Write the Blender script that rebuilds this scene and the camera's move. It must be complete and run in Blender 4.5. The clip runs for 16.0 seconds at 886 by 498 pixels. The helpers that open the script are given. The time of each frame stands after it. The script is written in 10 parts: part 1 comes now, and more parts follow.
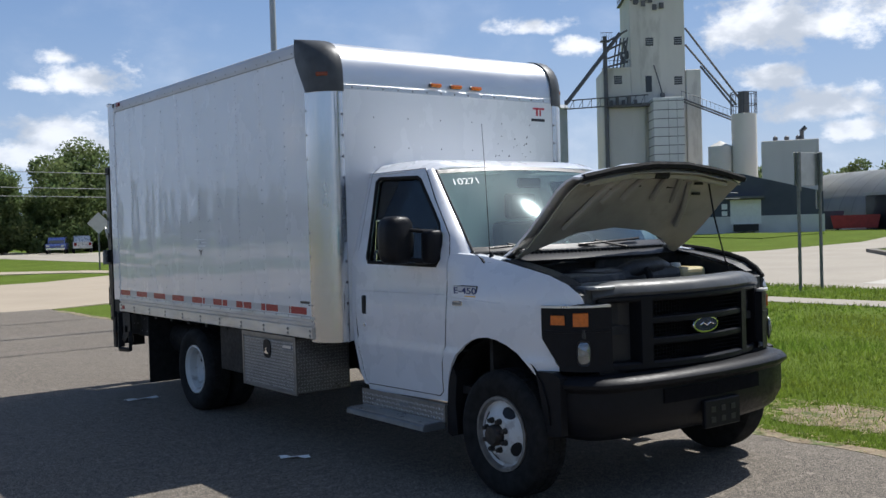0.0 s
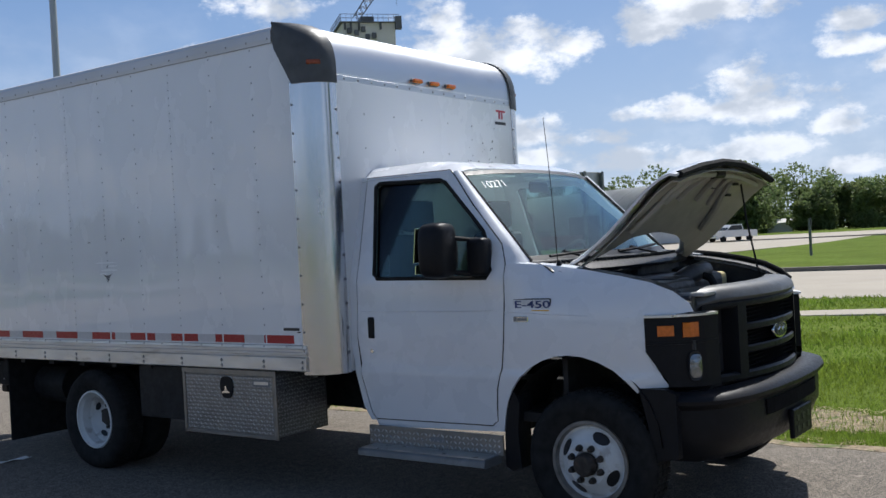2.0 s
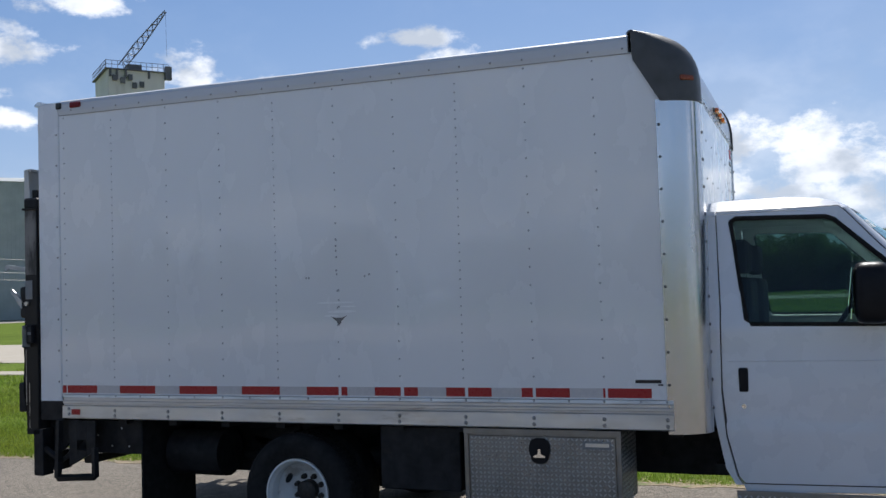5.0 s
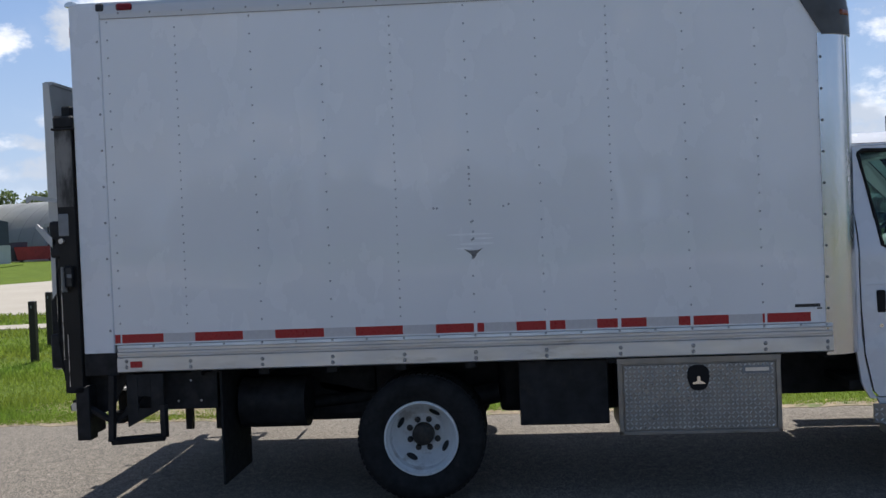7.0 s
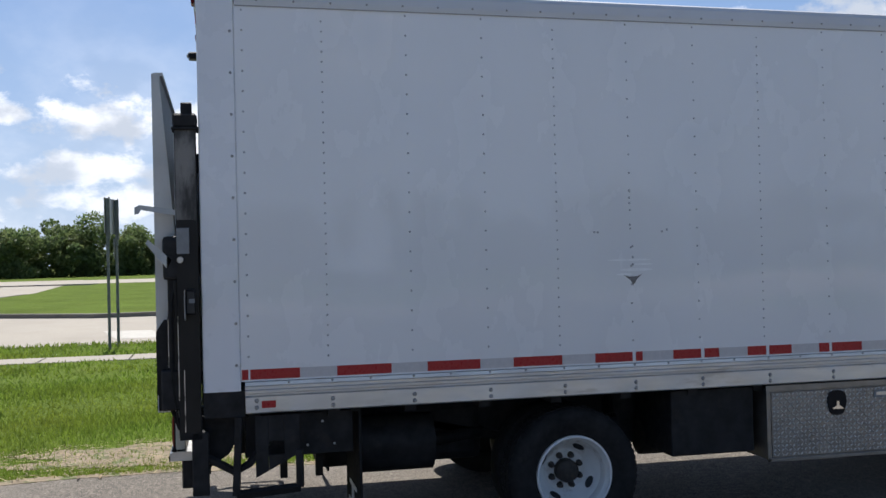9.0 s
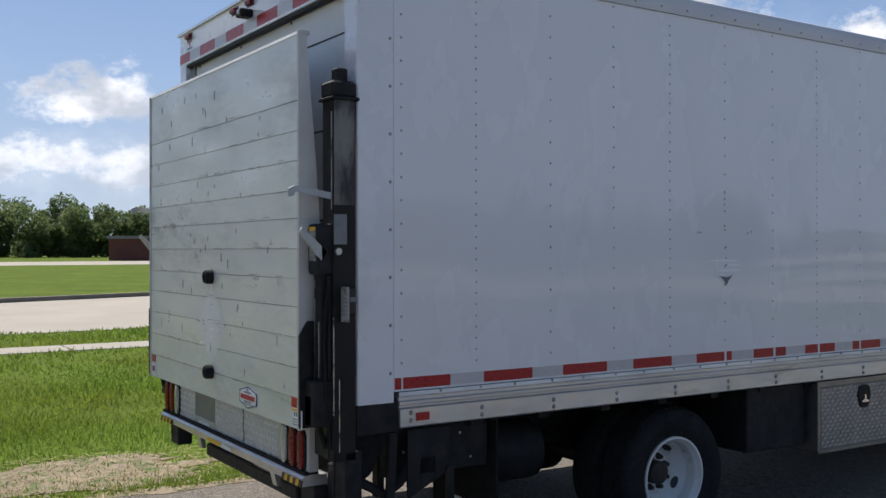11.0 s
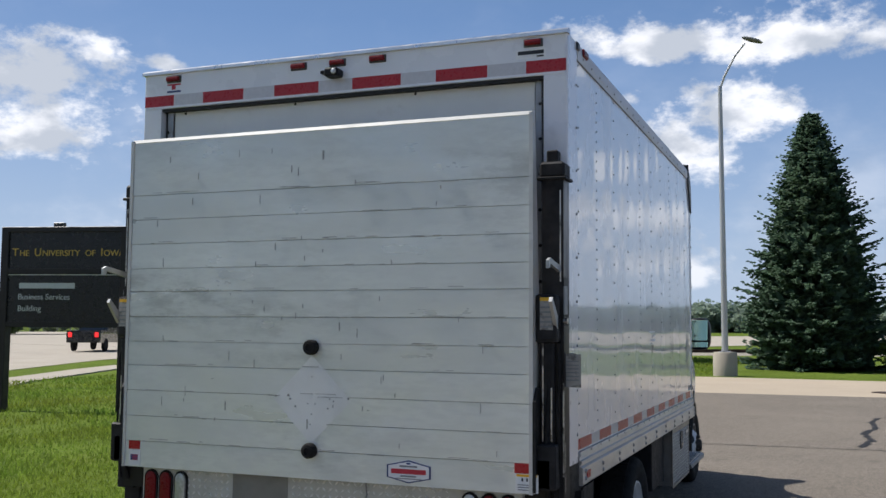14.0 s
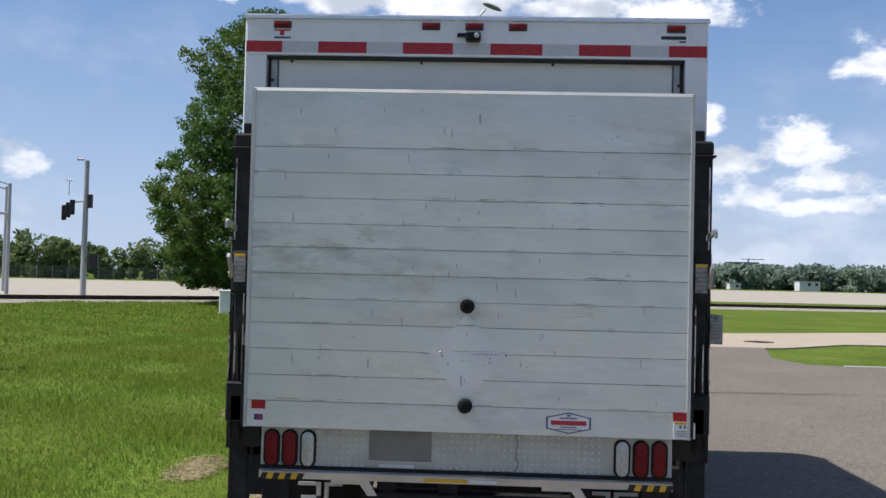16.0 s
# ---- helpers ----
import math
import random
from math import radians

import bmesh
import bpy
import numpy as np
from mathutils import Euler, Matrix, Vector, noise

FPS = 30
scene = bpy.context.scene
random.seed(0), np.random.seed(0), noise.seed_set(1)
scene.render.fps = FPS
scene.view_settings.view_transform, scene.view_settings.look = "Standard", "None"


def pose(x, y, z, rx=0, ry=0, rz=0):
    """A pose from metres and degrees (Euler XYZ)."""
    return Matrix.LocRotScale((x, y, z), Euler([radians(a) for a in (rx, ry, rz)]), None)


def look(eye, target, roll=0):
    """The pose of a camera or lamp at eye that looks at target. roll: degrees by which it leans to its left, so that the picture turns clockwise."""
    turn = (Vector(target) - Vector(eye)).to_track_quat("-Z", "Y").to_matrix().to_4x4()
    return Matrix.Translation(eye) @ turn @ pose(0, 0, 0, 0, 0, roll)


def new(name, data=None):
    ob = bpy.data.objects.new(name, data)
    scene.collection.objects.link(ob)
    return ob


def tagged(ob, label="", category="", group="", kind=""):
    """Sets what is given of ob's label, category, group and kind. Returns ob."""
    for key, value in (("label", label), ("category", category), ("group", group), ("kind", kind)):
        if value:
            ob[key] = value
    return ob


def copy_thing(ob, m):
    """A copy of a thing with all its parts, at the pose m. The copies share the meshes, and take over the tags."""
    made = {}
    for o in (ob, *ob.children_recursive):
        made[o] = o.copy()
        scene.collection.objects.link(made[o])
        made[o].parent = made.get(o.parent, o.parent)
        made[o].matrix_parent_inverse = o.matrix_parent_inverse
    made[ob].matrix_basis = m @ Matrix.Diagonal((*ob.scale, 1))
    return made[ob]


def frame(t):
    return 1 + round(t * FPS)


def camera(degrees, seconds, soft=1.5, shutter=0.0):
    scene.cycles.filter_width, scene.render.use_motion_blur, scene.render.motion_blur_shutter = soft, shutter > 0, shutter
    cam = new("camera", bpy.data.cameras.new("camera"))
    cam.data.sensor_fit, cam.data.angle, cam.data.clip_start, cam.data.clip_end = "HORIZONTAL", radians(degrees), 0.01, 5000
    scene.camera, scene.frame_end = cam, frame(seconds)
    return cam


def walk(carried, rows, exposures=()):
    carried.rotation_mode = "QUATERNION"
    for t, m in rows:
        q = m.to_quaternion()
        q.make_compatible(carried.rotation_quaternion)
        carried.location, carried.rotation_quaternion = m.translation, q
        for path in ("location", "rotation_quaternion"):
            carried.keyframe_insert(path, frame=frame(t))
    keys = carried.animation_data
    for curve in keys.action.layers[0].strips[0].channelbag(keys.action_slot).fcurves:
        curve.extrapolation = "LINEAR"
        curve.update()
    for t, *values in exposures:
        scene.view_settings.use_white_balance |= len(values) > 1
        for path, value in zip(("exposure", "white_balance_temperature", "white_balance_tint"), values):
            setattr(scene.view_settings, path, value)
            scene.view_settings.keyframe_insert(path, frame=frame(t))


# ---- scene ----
cam = camera(48.2, 16.0, shutter=0.0)
PATH = [
    (0, (-3.48, -10.527, 1.59), (-2.285, -8.924, 1.546), -1.7),
    (0.5, (-3.681, -10.13, 1.573), (-2.37, -8.621, 1.551), -2.1),
    (1, (-3.906, -9.672, 1.561), (-2.485, -8.264, 1.555), -3.2),
    (1.5, (-4.107, -9.118, 1.561), (-2.602, -7.8, 1.563), -3.6),
    (2, (-4.353, -8.577, 1.559), (-2.744, -7.389, 1.546), -3.1),
    (2.5, (-4.511, -7.979, 1.563), (-2.81, -6.926, 1.552), -2.9),
    (3, (-4.724, -7.387, 1.579), (-2.944, -6.477, 1.596), -3.3),
    (3.5, (-4.838, -6.796, 1.583), (-3.038, -5.924, 1.623), -3.3),
    (4, (-4.988, -6.253, 1.562), (-3.169, -5.424, 1.631), -2.1),
    (4.5, (-5.13, -5.692, 1.561), (-3.301, -4.887, 1.637), -1.8),
    (5, (-5.345, -5.134, 1.572), (-3.489, -4.397, 1.664), -1.8),
    (5.2, (-5.427, -4.904, 1.580), (-3.554, -4.209, 1.652), -1.8),
    (7.5, (-5.654, -1.947, 1.569), (-3.655, -1.949, 1.561), -2.3),
    (8, (-5.502, -1.335, 1.547), (-3.507, -1.486, 1.584), -2.2),
    (8.5, (-5.319, -0.738, 1.599), (-3.341, -1.035, 1.626), -2.0),
    (9, (-5.122, -0.109, 1.566), (-3.17, -0.543, 1.589), -1.4),
    (9.5, (-4.897, 0.429, 1.592), (-2.988, -0.166, 1.581), -1.4),
    (9.7, (-4.756, 0.638, 1.617), (-2.865, -0.011, 1.604), -1.5),
    (11.8, (-3.211, 2.751, 1.581), (-1.738, 1.399, 1.544), 1.2),
    (12, (-3.043, 2.929, 1.563), (-1.637, 1.508, 1.507), 1.4),
    (12.5, (-2.62, 3.37, 1.574), (-1.43, 1.763, 1.539), 1.1),
    (13, (-2.134, 3.772, 1.568), (-1.101, 2.06, 1.607), 0.6),
    (13.5, (-1.675, 4.2, 1.583), (-0.8, 2.407, 1.718), 0.3),
    (14, (-1.158, 4.516, 1.574), (-0.426, 2.661, 1.729), 0.4),
    (14.5, (-0.612, 4.812, 1.581), (-0.081, 2.887, 1.692), 1.2),
    (15, (-0.075, 4.967, 1.59), (0.335, 3.011, 1.664), 1.3),
    (15.5, (0.545, 5.188, 1.62), (0.783, 3.204, 1.691), 1.3),
    (16, (1.108, 5.212, 1.606), (1.204, 3.216, 1.664), 1.4),
]
walk(cam, [(t, look(eye, target, roll)) for t, eye, target, roll in PATH],
     [(0, 0.16, 6150, 10), (3, 0.18, 6150, 10), (4.4, 0.10, 6150, 10), (5, 0.22, 6150, 10), (7.5, 0.35, 6200, 11), (8.0, 0.43, 6200, 11), (8.5, 0.20, 6200, 11), (9.0, 0.32, 6220, 11), (9.5, 0.10, 6250, 11), (11.9, 0.26, 6350, 12), (12.1, 0.30, 6350, 12), (12.5, 0.70, 6350, 11), (13, 0.64, 6350, 11), (13.5, 0.30, 6300, 11), (14.2, 0.16, 6300, 11), (15, 0.20, 6250, 12), (16, 0.25, 6200, 12)])

CLOUD_SHIFT = (0.35, 0.2, 0.1)
CLOUD_WHITE, HAZE_LOW, HAZE_HIGH = (13.6, 13.6, 13.8), (7.0, 8.5, 10.6), (2.25, 4.5, 9.2)
SUN_EL, SUN_AZ = radians(55.0), radians(88.0)   # azimuth from +y towards +x
world = bpy.data.worlds.new("sky")
scene.world = world
world.use_nodes = True
wn, wl = world.node_tree.nodes, world.node_tree.links
wn.clear()
w_out = wn.new("ShaderNodeOutputWorld")
w_bg = wn.new("ShaderNodeBackground")
w_sky = wn.new("ShaderNodeTexSky")
w_sky.sky_type, w_sky.sun_disc = "NISHITA", False
w_sky.sun_elevation, w_sky.sun_rotation = SUN_EL, SUN_AZ
w_sky.air_density, w_sky.dust_density, w_sky.ozone_density = 1.0, 1.2, 2.2
w_bg.inputs["Strength"].default_value = 0.07
w_co = wn.new("ShaderNodeTexCoord")


def wmath(op, a, b=None, clamp=False):
    n = wn.new("ShaderNodeMath")
    n.operation, n.use_clamp = op, clamp
    for k, v in ((0, a), (1, b)):
        if v is None:
            continue
        if isinstance(v, (int, float)):
            n.inputs[k].default_value = v
        else:
            wl.new(v, n.inputs[k])
    return n.outputs[0]


# cumulus clouds that stand in the sky: azimuth from +y towards +x, elevation, half width, half height, in degrees
CLOUDS_NORTH = [
    (14.6, 8.2, 0.7, 0.3), (15.8, 9.7, 1.0, 0.35), (16.5, 5.0, 3.8, 1.3), (17.3, 8.6, 2.1, 0.8), (42.3, 11.2, 1.6, 0.4), (44.5, 13.7, 1.9, 0.9), (44.8, 10.1, 0.9, 0.5),
    (48.3, 16.3, 1.9, 0.7), (53.8, 12.7, 1.5, 0.8), (54.6, 10.7, 2.8, 1.6), (54.7, 7.7, 1.6, 0.7), (57.2, 5.9, 2.8, 0.7), (58.4, 10.7, 2.3, 1.3), (59.5, 4.6, 1.4, 0.5),
    (61.6, 11.0, 1.3, 0.7), (62.7, 5.5, 1.6, 0.45), (64.5, 4.1, 2.3, 0.7), (66.1, 11.4, 1.3, 0.9), (69.2, 12.3, 2.8, 1.1), (67.4, 14.7, 1.6, 0.45), (32.0, 7.0, 3.0, 1.0)]
CLOUDS_EAST = [
    (67.4, 6.7, 2.5, 0.6), (71.7, 7.0, 2.6, 1.5), (71.9, 4.2, 2.6, 0.8), (68.0, 4.0, 1.0, 0.3), (76.4, 2.9, 2.0, 0.4), (76.5, 9.2, 1.7, 0.45), (77.0, 10.5, 1.1, 0.45), (78.8, 8.3, 1.0, 0.5),
    (75.3, 5.4, 1.1, 0.7), (83.7, 8.1, 2.8, 1.4), (83.2, 5.4, 3.6, 0.8), (84.9, 3.6, 3.6, 0.8), (88.4, 8.0, 3.8, 1.1), (89.6, 6.5, 3.6, 1.1), (88.4, 4.2, 4.2, 1.2), (98.0, 5.0, 4.0, 1.2),
    (103.0, 8.0, 3.0, 1.3), (107.0, 4.5, 4.0, 1.2), (113.6, 5.9, 3.6, 2.4), (114.7, 9.8, 3.6, 2.6), (117.9, 12.8, 1.1, 0.35), (126.2, 12.2, 2.0, 2.3), (126.4, 4.8, 2.3, 1.5)]
CLOUDS_SOUTH = [
    (136.0, 11.0, 2.9, 2.0), (136.2, 13.6, 3.0, 1.8), (142.5, 14.4, 0.6, 0.35), (145.5, 11.4, 1.3, 0.7), (145.6, 4.8, 3.3, 1.3), (149.0, 6.2, 2.5, 1.4), (149.1, 12.9, 0.8, 0.35),
    (154.0, 5.6, 0.8, 0.7), (170.5, 10.0, 3.0, 2.0), (170.0, 16.0, 4.5, 1.0), (170.6, 3.6, 2.9, 1.3), (175.3, 12.0, 2.6, 1.4), (178.1, 16.0, 5.0, 1.4), (184.0, 15.7, 5.0, 1.0)]
CLOUDS_SOUTH += [
    (188.9, 15.3, 4.0, 1.0), (185.5, 4.0, 1.8, 0.7), (189.5, 6.1, 2.6, 0.9), (190.9, 3.7, 1.6, 0.6), (191.7, 9.0, 0.9, 0.7), (193.4, 7.0, 1.3, 0.7), (194.5, 4.7, 1.5, 0.5),
    (196.8, 7.7, 2.1, 1.0), (198.4, 5.6, 1.8, 0.6), (198.4, 4.4, 2.6, 0.4), (200.8, 11.9, 1.3, 0.8)]
CLOUDS_WEST = [
    (276.0, 4.2, 3.4, 1.1), (284.0, 5.6, 2.6, 1.2), (291.0, 4.0, 3.2, 1.0), (299.0, 5.0, 3.0, 1.4), (306.0, 3.8, 2.6, 0.9), (313.0, 5.4, 3.4, 1.3), (321.0, 4.2, 3.0, 1.1), (329.0, 5.2, 2.8, 1.2)]
w_sep = wn.new("ShaderNodeSeparateXYZ")
wl.new(w_co.outputs["Generated"], w_sep.inputs[0])
w_map = wn.new("ShaderNodeMapping")
w_map.inputs["Scale"].default_value = (1.0, 1.0, 1.7)
w_map.inputs["Location"].default_value = CLOUD_SHIFT
wl.new(w_co.outputs["Generated"], w_map.inputs["Vector"])


def wnoise(scale, detail, rough):
    n = wn.new("ShaderNodeTexNoise")
    n.inputs["Scale"].default_value, n.inputs["Detail"].default_value, n.inputs["Roughness"].default_value = scale, detail, rough
    wl.new(w_map.outputs[0], n.inputs["Vector"])
    return n.outputs[0]


def wrange(v, a, b, c, d, smooth=False):
    n = wn.new("ShaderNodeMapRange")
    if smooth:
        n.interpolation_type = "SMOOTHSTEP"
    for k, q in (("From Min", a), ("From Max", b), ("To Min", c), ("To Max", d)):
        n.inputs[k].default_value = q
    wl.new(v, n.inputs["Value"])
    return n.outputs[0]


def wmix(a, b, f):
    n = wn.new("ShaderNodeMix")
    n.data_type = "RGBA"
    for k, v in (("A", a), ("B", b), ("Factor", f)):
        if isinstance(v, tuple):
            n.inputs[k].default_value = (*v, 1)
        else:
            wl.new(v, n.inputs[k])
    return n.outputs["Result"]


w_az = wmath("MULTIPLY", wmath("ARCTAN2", w_sep.outputs[0], w_sep.outputs[1]), 180 / math.pi)
w_az = wmath("MODULO", wmath("ADD", w_az, 360.0), 360.0)
w_el = wmath("MULTIPLY", wmath("ARCSINE", w_sep.outputs[2]), 180 / math.pi)
w_puff = wnoise(22.0, 9, 0.62)
w_wisp = wnoise(5.0, 6, 0.6)
w_field = None
for az, el, hw, hh in CLOUDS_NORTH + CLOUDS_EAST + CLOUDS_SOUTH + CLOUDS_WEST:
    u = wmath("MULTIPLY", wmath("SUBTRACT", w_az, az), 1 / (1.45 * hw + 0.25))
    v = wmath("MULTIPLY", wmath("SUBTRACT", w_el, el - 0.25 * hh), 1 / (1.6 * hh + 0.15))
    v = wmath("MAXIMUM", v, wmath("MULTIPLY", v, -1.7))   # flatter undersides
    q = wmath("SUBTRACT", 1.0, wmath("SQRT", wmath("ADD", wmath("MULTIPLY", u, u), wmath("MULTIPLY", v, v))))
    w_field = q if w_field is None else wmath("MAXIMUM", w_field, q)
w_field = wmath("MAXIMUM", w_field, -1.0)
w_d = wmath("ADD", wmath("MULTIPLY", w_field, 0.80), wmath("MULTIPLY", wmath("SUBTRACT", w_puff, 0.5), 2.3))
w_near = wrange(w_d, -0.05, 0.52, 0.0, 1.0, True)
# scattered cumulus over the rest of the sky, behind and above
w_else = wmath("ADD", wnoise(6.0, 9, 0.58), wmath("MULTIPLY", w_wisp, 0.22))
w_else = wrange(w_else, 0.71, 0.82, 0.0, 0.6, True)
w_out_e = wrange(w_el, 18.0, 24.0, 0.0, 1.0)
w_out_a = wmath("MAXIMUM", wrange(w_az, 204.0, 214.0, 0.0, 1.0), wrange(w_az, 4.0, 12.0, 1.0, 0.0))
w_else = wmath("MULTIPLY", w_else, wmath("MAXIMUM", w_out_e, w_out_a))
w_m = wmath("MAXIMUM", w_near, w_else)
w_veil = wmath("MULTIPLY", wrange(w_wisp, 0.45, 0.70, 0.0, 0.5, True), wrange(w_el, 1.0, 15.0, 1.0, 0.10))   # thin milky veils low down
w_m = wmath("MAXIMUM", w_m, w_veil)
w_lit = wmix((7.6, 8.1, 8.9), CLOUD_WHITE, wrange(wnoise(15.0, 5, 0.5), 0.38, 0.58, 0.0, 1.0, True))   # greyer folds and bases
w_hz = wrange(w_sep.outputs[2], 0.0, 0.55, 0.86, 0.10)   # pale haze low over the land
w_hc = wmix(HAZE_LOW, HAZE_HIGH, wrange(w_sep.outputs[2], 0.0, 0.30, 0.0, 1.0))
w_mh = wmix(w_sky.outputs[0], w_hc, w_hz)
w_mx = wmix(w_mh, w_lit, wmath("MULTIPLY", w_m, wrange(w_el, 0.0, 8.0, 0.60, 0.95)))   # haze veils the low clouds
wl.new(w_mx, w_bg.inputs[0])
wl.new(w_bg.outputs[0], w_out.inputs[0])

sun_data = bpy.data.lights.new("sun", "SUN")
sun_data.energy, sun_data.angle, sun_data.color = 5.0, radians(0.53), (1.0, 0.95, 0.87)
sun = new("sun", sun_data)
sun_way = Vector((math.sin(SUN_AZ) * math.cos(SUN_EL), math.cos(SUN_AZ) * math.cos(SUN_EL), math.sin(SUN_EL)))
sun.matrix_world = look(sun_way * 60, (0, 0, 0))

# ---- materials ----
def mat(name, col, rough=0.5, metal=0.0, scale=8.0, vary=0.12, fine=0.0, fine_scale=220.0, bump=0.0, bump_scale=60.0, rough_vary=0.1, coat=0.0,
        stain=None, stain_scale=1.5, stain_at=0.62, stain_amount=0.6, spread=0.0, aniso=None, trans=0.0, ior=1.45, emit=0.0, stretch=(1, 1, 1), spec=None, bump_detail=4, bow=0.0, grime=None):
    """A node material with variation at two scales, optional stains and fine relief; spread: hue and value per object."""
    m = bpy.data.materials.new(name)
    m.use_nodes = True
    nt = m.node_tree
    n, l = nt.nodes, nt.links
    p = n["Principled BSDF"]
    co = n.new("ShaderNodeTexCoord")
    mp = n.new("ShaderNodeMapping")
    mp.inputs["Scale"].default_value = stretch
    l.new(co.outputs["Object"], mp.inputs["Vector"])

    def noise_tex(sc, detail=5, r=0.55):
        t = n.new("ShaderNodeTexNoise")
        t.inputs["Scale"].default_value, t.inputs["Detail"].default_value, t.inputs["Roughness"].default_value = sc, detail, r
        l.new(mp.outputs[0], t.inputs["Vector"])
        return t.outputs[0]

    def mix(a, b, f):
        x = n.new("ShaderNodeMix")
        x.data_type = "RGBA"
        for key, v in (("A", a), ("B", b), ("Factor", f)):
            if hasattr(v, "is_output"):
                l.new(v, x.inputs[key])
            else:
                x.inputs[key].default_value = (*v, 1) if isinstance(v, tuple) and len(v) == 3 else v
        return x.outputs["Result"]

    def rng(v, a, b, c, d, smooth=False):
        x = n.new("ShaderNodeMapRange")
        if smooth:
            x.interpolation_type = "SMOOTHSTEP"
        for key, val in (("From Min", a), ("From Max", b), ("To Min", c), ("To Max", d)):
            x.inputs[key].default_value = val
        l.new(v, x.inputs["Value"])
        return x.outputs[0]

    big = noise_tex(scale)
    dark, light = tuple(c * (1 - vary) for c in col), tuple(min(1, c * (1 + vary)) for c in col)
    c = mix(dark, light, rng(big, 0.3, 0.7, 0, 1))
    if fine:
        f = noise_tex(fine_scale, 2)
        c = mix(c, tuple(x * (1 - fine) for x in col), rng(f, 0.42, 0.66, 0, 1))
    if stain:
        s = noise_tex(stain_scale, 8, 0.62)
        c = mix(c, stain, rng(s, stain_at, stain_at + 0.12, 0, stain_amount, True))
    if grime:
        # rubbed-in dirt: broad blotches broken up by fine streaks
        g1, g2 = rng(noise_tex(1.15, 6, 0.6), 0.50, 0.66, 0, 1, True), rng(noise_tex(9.0, 6, 0.7), 0.42, 0.62, 0.15, 1, True)
        gm = n.new("ShaderNodeMath")
        gm.operation = "MULTIPLY"
        l.new(g1, gm.inputs[0]), l.new(g2, gm.inputs[1])
        c = mix(c, grime, rng(gm.outputs[0], 0, 1, 0, 0.62))
    if spread:
        oi = n.new("ShaderNodeObjectInfo")
        hs = n.new("ShaderNodeHueSaturation")
        l.new(rng(oi.outputs["Random"], 0, 1, 1 - spread, 1 + spread), hs.inputs["Value"])
        l.new(c, hs.inputs["Color"])
        c = hs.outputs[0]
    l.new(c, p.inputs["Base Color"])
    p.inputs["Metallic"].default_value = metal
    p.inputs["IOR"].default_value = ior
    l.new(rng(noise_tex(scale * 2.3), 0.3, 0.7, max(0.02, rough - rough_vary), min(1, rough + rough_vary)), p.inputs["Roughness"])
    if coat:
        p.inputs["Coat Weight"].default_value, p.inputs["Coat Roughness"].default_value = coat, 0.025
    if trans:
        p.inputs["Transmission Weight"].default_value = trans
    if emit:
        p.inputs["Emission Color"].default_value, p.inputs["Emission Strength"].default_value = (*col, 1), emit
    if bump:
        b = n.new("ShaderNodeBump")
        b.inputs["Strength"].default_value, b.inputs["Distance"].default_value = 1.0, bump
        h = noise_tex(bump_scale, bump_detail)
        if bow:
            # sheets that belly out between their rows of rivets
            sx = n.new("ShaderNodeSeparateXYZ")
            l.new(co.outputs["Object"], sx.inputs[0])
            wv = n.new("ShaderNodeMath")
            wv.operation = "PINGPONG"
            wv.inputs[1].default_value = 0.2058
            l.new(sx.outputs["Y"], wv.inputs[0])
            ad = n.new("ShaderNodeMath")
            ad.operation = "ADD"
            l.new(rng(wv.outputs[0], 0, 0.2058, 0, bow, True), ad.inputs[0])
            l.new(h, ad.inputs[1])
            h = ad.outputs[0]
        l.new(h, b.inputs["Height"])
        l.new(b.outputs[0], p.inputs["Normal"])
        if coat:
            l.new(b.outputs[0], p.inputs["Coat Normal"])
    if spec is not None:
        p.inputs["Specular IOR Level"].default_value = spec
    return m


M = {}
M["frp"] = mat("white_panel", (0.78, 0.79, 0.80), 0.26, bow=0.22, scale=1.2, vary=0.025, bump=0.0065, bump_scale=2.4, bump_detail=0.6, rough_vary=0.05, coat=0.8, stretch=(1, 1, 0.55), stain=(0.5, 0.5, 0.5), stain_scale=3, stain_at=0.66, stain_amount=0.12)
M["white"] = mat("white_paint", (0.74, 0.755, 0.785), 0.28, scale=2, vary=0.03, coat=0.7, rough_vary=0.06, stain=(0.5, 0.49, 0.47), stain_scale=4, stain_at=0.68, stain_amount=0.15)
M["door_white"] = mat("roll_door_white", (0.72, 0.73, 0.71), 0.45, scale=3, vary=0.05, stain=(0.5, 0.49, 0.45), stain_scale=5, stain_at=0.6, stain_amount=0.3)
M["alu"] = mat("aluminium", (0.66, 0.66, 0.66), 0.34, 0.9, scale=6, vary=0.10, rough_vary=0.1, stretch=(1, 1, 0.15), stain=(0.45, 0.44, 0.42), stain_scale=6, stain_at=0.58, stain_amount=0.4)
M["alu_rail"] = mat("aluminium_rail", (0.60, 0.60, 0.60), 0.38, 0.85, scale=5, vary=0.12, stain=(0.33, 0.31, 0.29), stain_scale=4, stain_at=0.55, stain_amount=0.5, stretch=(1, 0.5, 2))
M["deck"] = mat("worn_aluminium_deck", (0.72, 0.74, 0.695), 0.38, 0.32, scale=2.2, vary=0.08, fine=0.05, fine_scale=30, rough_vary=0.14, stretch=(0.4, 1, 1.3), stain=(0.46, 0.475, 0.45), stain_scale=2.6, stain_at=0.54, stain_amount=0.34, bump=0.0004, bump_scale=12, spread=0.03, grime=(0.36, 0.37, 0.345))
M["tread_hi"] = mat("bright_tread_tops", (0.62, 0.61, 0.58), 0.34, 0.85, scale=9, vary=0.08)
